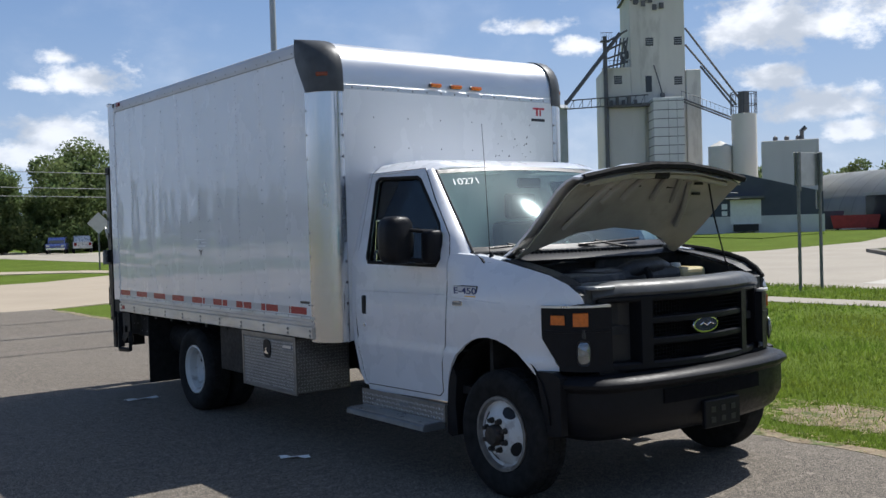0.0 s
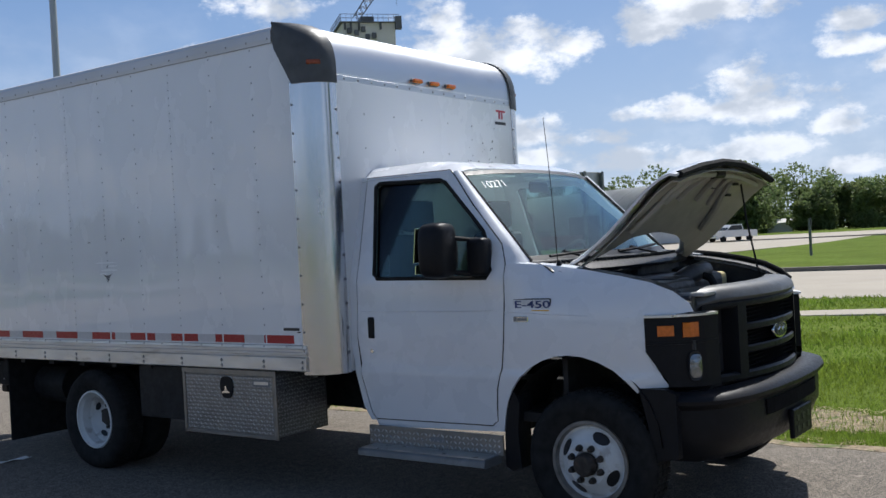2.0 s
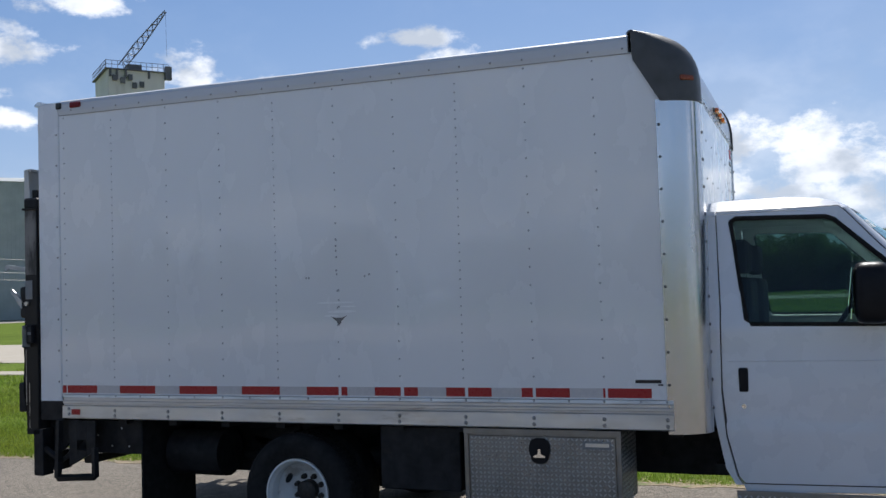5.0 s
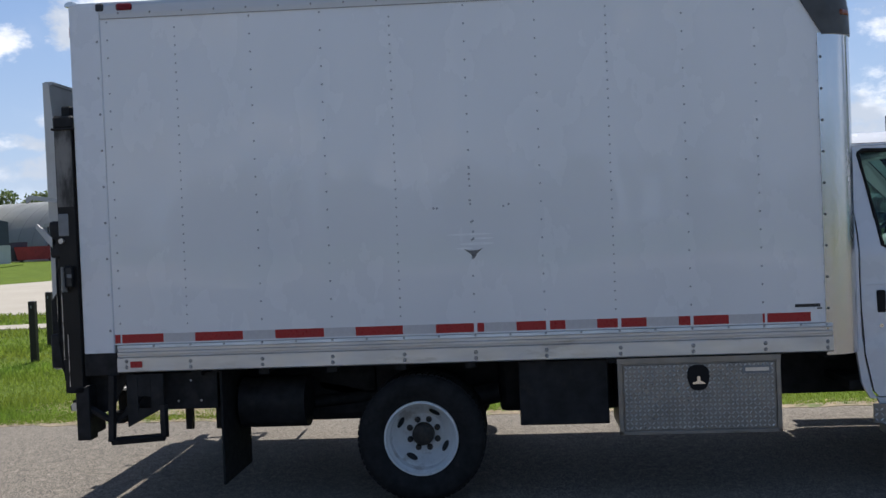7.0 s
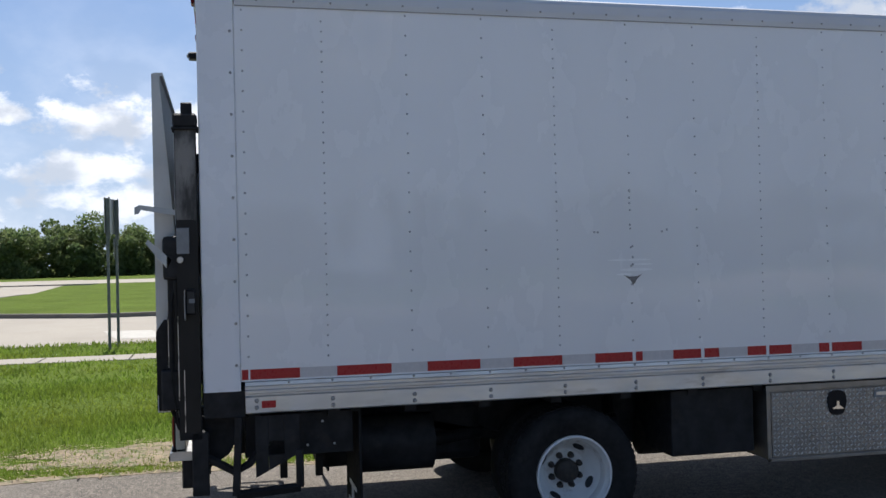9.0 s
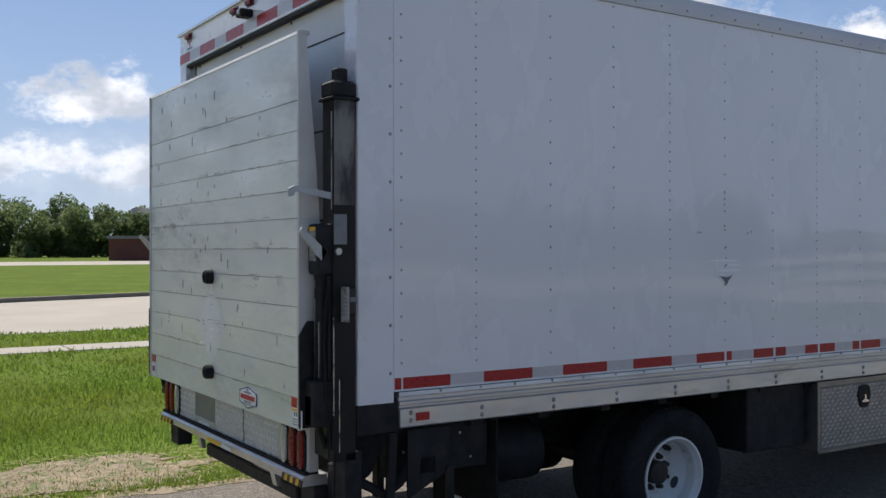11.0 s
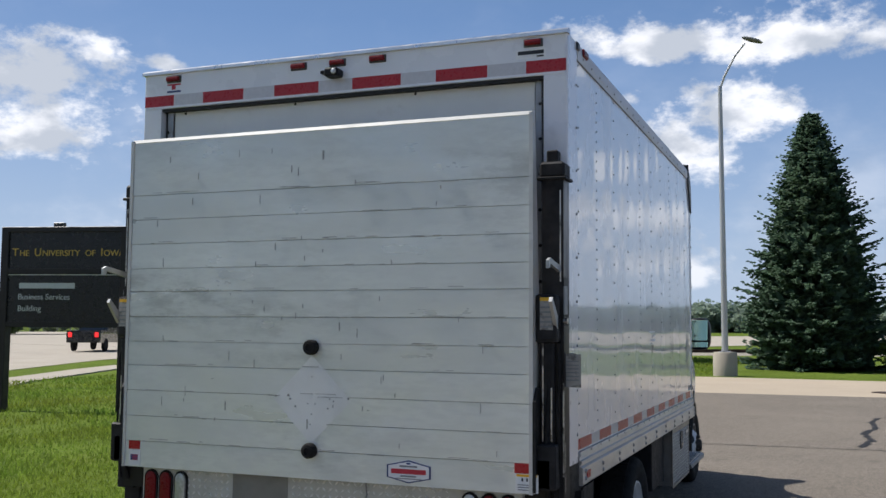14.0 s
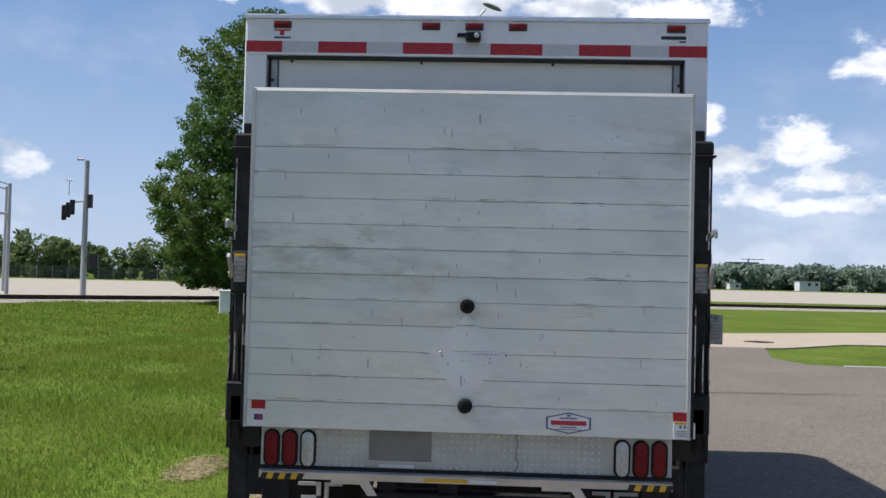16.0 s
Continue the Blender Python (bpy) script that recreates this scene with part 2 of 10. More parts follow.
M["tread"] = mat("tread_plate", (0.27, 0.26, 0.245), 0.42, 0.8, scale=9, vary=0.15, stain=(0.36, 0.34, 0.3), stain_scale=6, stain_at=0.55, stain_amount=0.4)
M["alu_paint"] = mat("dull_aluminium", (0.55, 0.55, 0.53), 0.5, 0.25, scale=4, vary=0.1, stain=(0.3, 0.29, 0.27), stain_scale=4, stain_at=0.58, stain_amount=0.4)
M["tread_white"] = mat("painted_tread_plate", (0.48, 0.48, 0.43), 0.45, 0.1, scale=9, vary=0.1, stain=(0.3, 0.28, 0.22), stain_scale=7, stain_at=0.6, stain_amount=0.4)
M["black"] = mat("black_steel", (0.022, 0.022, 0.023), 0.55, scale=12, vary=0.4, bump=0.001, bump_scale=120, stain=(0.045, 0.04, 0.035), stain_scale=7, stain_at=0.57, stain_amount=0.5)
M["plastic"] = mat("black_plastic", (0.013, 0.0135, 0.016), 0.40, scale=20, vary=0.15, fine=0.15, bump=0.0003, bump_scale=600)
M["cap"] = mat("grey_cap_plastic", (0.075, 0.078, 0.08), 0.42, scale=9, vary=0.2, bump=0.0004, bump_scale=300)
M["rubber"] = mat("rubber", (0.021, 0.021, 0.021), 0.8, scale=15, vary=0.3, bump=0.0008, bump_scale=90, stain=(0.05, 0.045, 0.04), stain_scale=9, stain_at=0.6, stain_amount=0.35)
M["rim"] = mat("white_steel_rim", (0.66, 0.67, 0.66), 0.42, scale=12, vary=0.07, stain=(0.26, 0.22, 0.18), stain_scale=9, stain_at=0.54, stain_amount=0.5)
M["hub"] = mat("rusty_hub", (0.05, 0.045, 0.04), 0.6, 0.4, scale=30, vary=0.3, stain=(0.12, 0.07, 0.04), stain_scale=30, stain_at=0.55, stain_amount=0.5)
M["red"] = mat("red_tape", (0.40, 0.018, 0.022), 0.32, scale=40, vary=0.12, fine=0.15, fine_scale=400)
M["silver"] = mat("silver_tape", (0.56, 0.55, 0.56), 0.38, 0.2, scale=40, vary=0.08, fine=0.1, fine_scale=400)
M["lens_red"] = mat("red_lens", (0.16, 0.004, 0.008), 0.3, scale=60, vary=0.2, spec=0.3, bump=0.0008, bump_scale=300)
M["lens_amber"] = mat("amber_lens", (0.62, 0.15, 0.018), 0.12, scale=60, vary=0.15, coat=0.6)
M["lens_dull"] = mat("dull_amber_lens", (0.24, 0.055, 0.018), 0.25, scale=60, vary=0.15)
M["alu_post"] = mat("polished_aluminium_post", (0.60, 0.61, 0.63), 0.22, 0.95, scale=2.2, vary=0.05, rough_vary=0.06, stretch=(1, 1, 0.3), stain=(0.42, 0.41, 0.40), stain_scale=4, stain_at=0.6, stain_amount=0.3)
M["alu_nose"] = mat("satin_aluminium", (0.55, 0.57, 0.60), 0.36, 0.85, scale=1.6, vary=0.05, rough_vary=0.06, stretch=(0.5, 1, 1.4), stain=(0.40, 0.40, 0.40), stain_scale=3, stain_at=0.6, stain_amount=0.25)
M["lens_clear"] = mat("clear_lens", (0.46, 0.48, 0.48), 0.15, 0.4, scale=60, vary=0.2, coat=0.8, bump=0.001, bump_scale=160)
M["hood_in"] = mat("hood_underside_metal", (0.36, 0.35, 0.31), 0.5, 0.1, scale=5, vary=0.12, stain=(0.2, 0.19, 0.17), stain_scale=4, stain_at=0.56, stain_amount=0.4)
M["engine"] = mat("engine_plastic", (0.03, 0.03, 0.032), 0.5, scale=20, vary=0.3, stain=(0.11, 0.1, 0.09), stain_scale=11, stain_at=0.56, stain_amount=0.5)
M["grey_metal"] = mat("grey_metal", (0.33, 0.33, 0.33), 0.45, 0.6, scale=10, vary=0.15, stain=(0.2, 0.18, 0.16), stain_scale=8)
M["galv"] = mat("galvanised_steel", (0.42, 0.43, 0.43), 0.5, 0.7, scale=7, vary=0.12, stretch=(1, 1, 0.3))
M["yellow_bottle"] = mat("yellowed_plastic", (0.62, 0.52, 0.28), 0.4, scale=15, vary=0.1)
M["seat"] = mat("grey_seat_cloth", (0.032, 0.036, 0.040), 0.9, scale=40, vary=0.15)
M["step"] = mat("step_grey", (0.17, 0.175, 0.18), 0.45, 0.4, scale=8, vary=0.15, stain=(0.08, 0.08, 0.08), stain_scale=6, stain_at=0.55, stain_amount=0.4)
M["dash"] = mat("grey_dashboard", (0.62, 0.65, 0.64), 0.7, scale=15, vary=0.1)
M["yellow"] = mat("hazard_yellow", (0.75, 0.42, 0.02), 0.4, scale=30, vary=0.1)
M["label_white"] = mat("sticker_white", (0.75, 0.76, 0.76), 0.35, scale=30, vary=0.03)
M["label_blue"] = mat("sticker_navy", (0.03, 0.05, 0.16), 0.4, scale=30, vary=0.1)
M["label_red"] = mat("sticker_red", (0.45, 0.03, 0.05), 0.4, scale=30, vary=0.1)
M["label_grey"] = mat("sticker_grey", (0.20, 0.21, 0.22), 0.4, scale=30, vary=0.1)
M["ink"] = mat("sticker_black", (0.02, 0.02, 0.022), 0.4, scale=30, vary=0.1)
M["badge_silver"] = mat("badge_silver", (0.60, 0.61, 0.62), 0.45, 0.2, scale=30, vary=0.08)
M["chalk"] = mat("white_marker_paint", (0.85, 0.86, 0.84), 0.6, scale=80, vary=0.1)
M["chrome"] = mat("chrome", (0.78, 0.79, 0.8), 0.12, 1.0, scale=20, vary=0.03, rough_vary=0.04)
for k_, v_ in (("plastic", 0.16), ("rubber", 0.12), ("black", 0.18), ("cap", 0.4)):
    M[k_].node_tree.nodes["Principled BSDF"].inputs["Specular IOR Level"].default_value = v_
M["rivet"] = mat("painted_rivet", (0.38, 0.385, 0.40), 0.4, 0.3, scale=60, vary=0.3)
M["greasy"] = mat("greasy_white_post", (0.20, 0.19, 0.175), 0.4, scale=4, vary=0.2, stain=(0.022, 0.02, 0.018), stain_scale=3.5, stain_at=0.38, stain_amount=0.96, stretch=(1, 1, 0.35))
M["tarry"] = mat("tarry_grease", (0.016, 0.015, 0.014), 0.45, scale=5, vary=0.4, stretch=(1, 1, 0.3), spec=0.3, stain=(0.10, 0.085, 0.07), stain_scale=6, stain_at=0.60, stain_amount=0.7)
M["worn"] = mat("worn_bright_edge", (0.55, 0.53, 0.50), 0.35, 0.8, scale=30, vary=0.25, stain=(0.05, 0.045, 0.04), stain_scale=14, stain_at=0.5, stain_amount=0.9)
M["bolt_dark"] = mat("dull_dark_bolt", (0.14, 0.145, 0.155), 0.45, 0.6, scale=60, vary=0.3)
M["seal"] = mat("dark_seam", (0.02, 0.02, 0.02), 0.7, scale=20, vary=0.1)


def glass(name, tint, rough=0.02, ior=1.75, sheen=(0.8, 0.8, 0.8)):
    m = bpy.data.materials.new(name)
    m.use_nodes = True
    n, l = m.node_tree.nodes, m.node_tree.links
    n.remove(n["Principled BSDF"])
    tr, gl, mx, fr = (n.new(k) for k in ("ShaderNodeBsdfTransparent", "ShaderNodeBsdfGlossy", "ShaderNodeMixShader", "ShaderNodeFresnel"))
    tr.inputs[0].default_value, gl.inputs["Roughness"].default_value = (*tint, 1), rough
    fr.inputs["IOR"].default_value = ior
    gl.inputs["Color"].default_value = (*sheen, 1)
    l.new(fr.outputs[0], mx.inputs[0]), l.new(tr.outputs[0], mx.inputs[1]), l.new(gl.outputs[0], mx.inputs[2])
    l.new(mx.outputs[0], n["Material Output"].inputs[0])
    return m


M["glass"] = glass("window_glass", (0.51, 0.62, 0.59), 0.02, 1.5)
M["shield"] = glass("windscreen_glass", (0.76, 0.97, 0.94), 0.04, 2.35, (0.78, 0.97, 1.0))
M["mirror"] = mat("mirror_glass", (0.72, 0.92, 0.64), 0.03, 1.0, scale=5, vary=0.01, rough_vary=0.01)


# ---- mesh tools ----
def thing(name, loc, label, category, group="", kind=""):
    ob = new(name)
    ob.location = loc
    ob.empty_display_size = 0.2
    return tagged(ob, label, category, group, kind)


def finish(bm, name, smooth=False, angle=40):
    bmesh.ops.recalc_face_normals(bm, faces=bm.faces)
    me = bpy.data.meshes.new(name)
    if smooth:
        for f in bm.faces:
            f.smooth = True
        lim = radians(angle)
        for e in bm.edges:
            if len(e.link_faces) == 2 and e.calc_face_angle(0) > lim:
                e.smooth = False
    bm.to_mesh(me)
    bm.free()
    return me


def part(name, bm, material, parent=None, label="", smooth=False, angle=40, kind=""):
    me = bm if isinstance(bm, bpy.types.Mesh) else finish(bm, name, smooth, angle)
    if material is not None and not me.materials:
        me.materials.append(material)
    ob = new(name, me)
    if parent is not None:
        ob.parent = parent
        if parent.type == "EMPTY":
            ob.matrix_parent_inverse = Matrix.Translation(-parent.location)
    return tagged(ob, label, "", "", kind)


def bx(bm, x0, x1, y0, y1, z0, z1, bev=0.0, seg=1):
    g = bmesh.ops.create_cube(bm, size=1, matrix=Matrix.LocRotScale(((x0 + x1) / 2, (y0 + y1) / 2, (z0 + z1) / 2), None, (abs(x1 - x0), abs(y1 - y0), abs(z1 - z0))))
    if bev:
        edges = list({e for v in g["verts"] for e in v.link_edges})
        bmesh.ops.bevel(bm, geom=edges, offset=bev, segments=seg, profile=0.6, affect="EDGES")
    return bm


def box(x0, x1, y0, y1, z0, z1, bev=0.0, seg=1):
    return bx(bmesh.new(), x0, x1, y0, y1, z0, z1, bev, seg)


def prism(bm, pts, a, b, axis="x"):
    """A polygon pulled along an axis; pts are the other two coordinates in order."""
    def at(p, v):
        return {"x": (v, p[0], p[1]), "y": (p[0], v, p[1]), "z": (p[0], p[1], v)}[axis]
    lo, hi = [bm.verts.new(at(p, a)) for p in pts], [bm.verts.new(at(p, b)) for p in pts]
    k = len(pts)
    bm.faces.new(lo), bm.faces.new(hi[::-1])
    for i in range(k):
        bm.faces.new((lo[i], hi[i], hi[(i + 1) % k], lo[(i + 1) % k]))
    return bm


def grid(bm, rows, close=False):
    """A skin over rows of points."""
    vs = [[bm.verts.new(p) for p in r] for r in rows]
    for a, b in zip(vs, vs[1:]):
        m = len(a)
        for i in range(m if close else m - 1):
            bm.faces.new((a[i], a[(i + 1) % m], b[(i + 1) % m], b[i]))
    return vs


def lathe(bm, prof, centre, axis="x", seg=32, cap=True):
    """prof: (radius, distance along the axis)."""
    cx, cy, cz = centre
    rows = []
    for r, h in prof:
        ring = []
        for k in range(seg):
            a = 2 * math.pi * k / seg
            u, v = r * math.cos(a), r * math.sin(a)
            ring.append({"x": (cx + h, cy + u, cz + v), "y": (cx + u, cy + h, cz + v), "z": (cx + u, cy + v, cz + h)}[axis])
        rows.append(ring)
    vs = grid(bm, rows, True)
    if cap:
        for ring in (vs[0], vs[-1]):
            bm.faces.new(ring)
    return bm


def tube(bm, pts, r, seg=8, r2=None):
    pts = [Vector(p) for p in pts]
    rows = []
    for i, p in enumerate(pts):
        d = (pts[min(i + 1, len(pts) - 1)] - pts[max(i - 1, 0)]).normalized()
        u = d.cross(Vector((0.31, 0.17, 0.93))).normalized()
        v = d.cross(u)
        rr = r if r2 is None else r + (r2 - r) * i / (len(pts) - 1)
        rows.append([p + (u * math.cos(2 * math.pi * k / seg) + v * math.sin(2 * math.pi * k / seg)) * rr for k in range(seg)])
    vs = grid(bm, rows, True)
    bm.faces.new(vs[0]), bm.faces.new(vs[-1])
    return bm


def sheet(outline, hole, zcuts, ycuts, fx, thick=0.02):
    """A bent panel: outline and hole in (y, z), cut into strips, then laid on x = fx(y, z)."""
    bm = bmesh.new()
    edges = []
    for loop in (outline, hole):
        if loop:
            vs = [bm.verts.new((0, y, z)) for y, z in loop]
            edges += [bm.edges.new((vs[i], vs[(i + 1) % len(vs)])) for i in range(len(vs))]
    bmesh.ops.triangle_fill(bm, use_beauty=True, use_dissolve=False, edges=edges)
    for z in zcuts:
        bmesh.ops.bisect_plane(bm, geom=bm.verts[:] + bm.edges[:] + bm.faces[:], plane_co=(0, 0, z), plane_no=(0, 0, 1))
    for y in ycuts:
        bmesh.ops.bisect_plane(bm, geom=bm.verts[:] + bm.edges[:] + bm.faces[:], plane_co=(0, y, 0), plane_no=(0, 1, 0))
    for v in bm.verts:
        v.co.x = fx(v.co.y, v.co.z)
    bmesh.ops.recalc_face_normals(bm, faces=bm.faces)
    if sum(f.normal.x * f.calc_area() for f in bm.faces) > 0:
        bmesh.ops.reverse_faces(bm, faces=bm.faces)
    bmesh.ops.solidify(bm, geom=bm.faces[:], thickness=thick)
    return bm


def flip(bm):
    """The same part on the other side of the truck's middle."""
    for v in bm.verts:
        v.co.x = 2.44 - v.co.x
    bmesh.ops.reverse_faces(bm, faces=bm.faces)
    return bm


def rnd(a, b):
    return random.uniform(a, b)

# ---- ground and setting ----
M["grass"] = mat("lawn", (0.112, 0.158, 0.026), 0.9, spec=0.03, scale=0.35, vary=0.28, fine=0.35, fine_scale=14, bump=0.02, bump_scale=30, stain=(0.16, 0.19, 0.05), stain_scale=0.8, stain_at=0.56, stain_amount=0.5)


def gravelly(name, dark, light, sizes, rough=0.9, bump=0.006):
    """Paving of many small stones in a darker binder, with broad worn patches."""
    m = bpy.data.materials.new(name)
    m.use_nodes = True
    n, l = m.node_tree.nodes, m.node_tree.links
    p = n["Principled BSDF"]
    co = n.new("ShaderNodeTexCoord")

    def node(kind, scale, **kw):
        t = n.new(kind)
        t.inputs["Scale"].default_value = scale
        for k, v in kw.items():
            t.inputs[k].default_value = v
        l.new(co.outputs["Object"], t.inputs["Vector"])
        return t

    def mixc(a, b, f):
        x = n.new("ShaderNodeMix")
        x.data_type = "RGBA"
        for key, v in (("A", a), ("B", b), ("Factor", f)):
            if hasattr(v, "is_output"):
                l.new(v, x.inputs[key])
            else:
                x.inputs[key].default_value = (*v, 1) if isinstance(v, tuple) else v
        return x.outputs["Result"]

    def rngv(v, a, b, c, d):
        x = n.new("ShaderNodeMapRange")
        for key, val in (("From Min", a), ("From Max", b), ("To Min", c), ("To Max", d)):
            x.inputs[key].default_value = val
        l.new(v, x.inputs["Value"])
        return x.outputs[0]

    stones = node("ShaderNodeTexVoronoi", sizes[0])
    sep = n.new("ShaderNodeSeparateColor")
    l.new(stones.outputs["Color"], sep.inputs[0])
    grain = node("ShaderNodeTexNoise", sizes[1], Detail=3, Roughness=0.7)
    c = mixc(dark, light, rngv(sep.outputs[0], 0.25, 1.0, 0.0, 1.0))
    c = mixc(c, dark, rngv(grain.outputs[0], 0.5, 0.75, 0.0, 0.85))
    worn = node("ShaderNodeTexNoise", 0.45, Detail=6, Roughness=0.6)
    c = mixc(c, tuple(0.5 * (a + b) * 1.15 for a, b in zip(dark, light)), rngv(worn.outputs[0], 0.45, 0.72, 0.0, 0.5))
    fleck = node("ShaderNodeTexNoise", 15.0, Detail=5, Roughness=0.78)
    c = mixc(c, tuple(1.05 * v for v in light), rngv(fleck.outputs[0], 0.55, 0.66, 0.0, 0.72))
    c = mixc(c, dark, rngv(fleck.outputs[0], 0.45, 0.33, 0.0, 0.75))
    blot = node("ShaderNodeTexNoise", 1.7, Detail=7, Roughness=0.65)
    c = mixc(c, tuple(0.8 * v for v in dark), rngv(blot.outputs[0], 0.60, 0.72, 0.0, 0.55))
    l.new(c, p.inputs["Base Color"])
    p.inputs["Roughness"].default_value = rough
    p.inputs["Specular IOR Level"].default_value = 0.2
    b = n.new("ShaderNodeBump")
    b.inputs["Distance"].default_value = bump
    l.new(stones.outputs["Distance"], b.inputs["Height"])
    l.new(b.outputs[0], p.inputs["Normal"])
    return m


M["asphalt"] = gravelly("worn_asphalt", (0.082, 0.073, 0.061), (0.315, 0.273, 0.224), (150.0, 58.0), bump=0.003)
M["concrete"] = mat("concrete_paving", (0.385, 0.345, 0.285), 0.85, spec=0.2, scale=0.4, vary=0.10, fine=0.12, fine_scale=40, bump=0.002, bump_scale=80, stain=(0.33, 0.29, 0.24), stain_scale=0.5, stain_at=0.56, stain_amount=0.4)
M["drive"] = mat("tan_concrete_drive", (0.41, 0.345, 0.262), 0.85, spec=0.2, scale=0.4, vary=0.09, fine=0.10, fine_scale=40, bump=0.002, bump_scale=80, stain=(0.36, 0.30, 0.23), stain_scale=0.6, stain_at=0.56, stain_amount=0.4)
M["kerb"] = mat("kerb_stone", (0.20, 0.18, 0.15), 0.9, scale=2, vary=0.2, fine=0.2, fine_scale=60)
M["soil"] = mat("dry_soil", (0.30, 0.235, 0.155), 0.95, scale=3, vary=0.25, fine=0.3, fine_scale=40, bump=0.012, bump_scale=30, stain=(0.09, 0.13, 0.03), stain_scale=6, stain_at=0.49, stain_amount=0.85)
M["ballast"] = mat("rail_ballast", (0.34, 0.31, 0.26), 0.95, scale=3, vary=0.3, fine=0.4, fine_scale=25)
M["lines"] = mat("road_paint_white", (0.62, 0.62, 0.60), 0.7, scale=6, vary=0.15, stain=(0.25, 0.24, 0.22), stain_scale=8, stain_at=0.58, stain_amount=0.6)


def flat(name, pts, z, material, label, category, thick=0.12, kind="structure"):
    """A slab with an outline in plan, its top at z."""
    bm = prism(bmesh.new(), pts, z - thick, z, "z")
    return tagged(part(name, bm, material), label, category, "", kind)


def jag(pts, step, amp, seed):
    """An outline whose straight runs wander a little."""
    r = random.Random(seed)
    out = []
    for (x0, y0), (x1, y1) in zip(pts, pts[1:] + pts[:1]):
        k = max(1, int(math.hypot(x1 - x0, y1 - y0) / step))
        for i in range(k):
            t = i / k
            out.append((x0 + (x1 - x0) * t + (r.uniform(-amp, amp) if i else 0), y0 + (y1 - y0) * t + (r.uniform(-amp, amp) if i else 0)))
    return out


# one sheet of grassland to the horizon
bm = bmesh.new()
rings = [0, 30, 80, 200, 500, 1200, 3000]
grid(bm, [[(r * math.cos(2 * math.pi * k / 48) - 2, r * math.sin(2 * math.pi * k / 48) - 4, -0.045) for k in range(48)] for r in [0.01] + rings[1:]], True)
tagged(part("ground", bm, M["grass"]), "open grassland reaching the horizon", "ground", "", "structure")

lot_edge = [(2.75, 12.8), (2.78, 6), (2.85, 2), (2.80, -1.4), (2.72, -6), (2.78, -10), (2.6, -16), (3.6, -18.6), (5.5, -20.3)]
lot = [(-27, 13.1)] + [(-20, 13.2)] + lot_edge + [(-6.0, -20.8), (-5.75, -19.5), (-5.2, -17.2), (-5.5, -15.6), (-6.4, -15.3), (-9, -15.4), (-27, -15.5)]
flat("asphalt_lot", lot, 0.0, M["asphalt"], "worn grey asphalt parking lot with pale aggregate", "asphalt", 0.3)
flat("driveway_south", [(-70, -26.5), (-9, -23.4), (-6.6, -21.0), (-6, -20.8), (4.6, -20.2), (5.6, -21.5), (6.0, -24.5), (5.4, -27.6), (4.0, -28.7), (-7, -28.3), (-14, -32), (-70, -45)], -0.006, M["drive"], "tan concrete driveway crossing beyond the lot", "driveway")
flat("driveway_north", [(-60, 13.0), (-20, 13.2), (2.75, 12.8), (4.5, 13.6), (9, 16), (17.2, 18), (17.2, 33), (13, 33), (9, 30), (6.5, 27.6), (3.5, 26.8), (-60, 27)], -0.004, M["drive"], "pale tan concrete driveway behind the lot", "driveway")
flat("path_north", [(-60, 48), (6, 40), (10, 37), (12.4, 31), (13.4, 31.5), (11.6, 39), (7, 44.5), (-60, 56)], -0.012, M["drive"], "curved concrete path in the grass", "path")
flat("road_west", [(-27, -60), (-27, 90), (-38, 90), (-38, -60)], -0.008, M["concrete"], "pale concrete road along the far side of the lot", "road")
# sidewalk in panels
pave = thing("sidewalk", (13.1, 0, 0), "narrow concrete sidewalk sunk in the lawn", "sidewalk", "", "structure")
slab_me = None
for i in range(15):
    y = -3.0 + i * 1.5
    if slab_me is None:
        slab_me = finish(box(-0.5, 0.5, 0.012, 1.488, -0.12, 0.012, 0.008), "paving_slab")
        slab_me.materials.append(M["concrete"])
    o = new("paving_slab", slab_me)
    o.parent, o.location = pave, (0, y, rnd(-0.006, 0.006))
flat("path_south", [(12.6, -3.0), (13.6, -3.0), (14.6, -6.2), (17.6, -11), (20.5, -16.3), (23.4, -23), (25.6, -29.5), (27.4, -36.4), (26.0, -36.4), (24.4, -30), (22.2, -23.5), (19.4, -16.9), (16.5, -11.6), (13.6, -6.8)], -0.003, M["concrete"], "pale sidewalk curving towards the crossing", "path")
flat("road_east", [(40, -90), (28, -62), (22.5, -54), (23.3, -42), (24, -38), (27, -36.5), (30.5, -36.5), (29.2, -31), (25.2, -22), (21.6, -15.5), (18.6, -9), (17.0, -3), (16.9, 3), (17.1, 17), (17.2, 33), (16.9, 200), (28, 200), (28, 27), (31, 22), (38, 19), (52, 22), (80, 34), (105, 45), (105, 100), (150, 60), (150, 20), (60, 12), (37, 13.0), (31.5, 8.5), (28.6, 4), (29, -2), (33, -12), (40, -24), (48, -36), (60, -50), (60, -90)], -0.03, M["concrete"], "pale concrete road past the lawn, opening into a yard", "road")
flat("kerb_east", [(60, -50), (48, -36), (40, -24), (33, -12), (29, -2), (28.6, 4), (31.5, 8.5), (37, 13.0), (60, 12), (60, 11.7), (37.1, 12.6), (31.8, 8.2), (28.95, 3.9), (29.35, -2), (33.3, -12.2), (40.3, -24.2), (48.3, -36.2), (60.3, -50.2)], 0.11, M["kerb"], "weathered concrete kerb along the road", "kerb", 0.3)
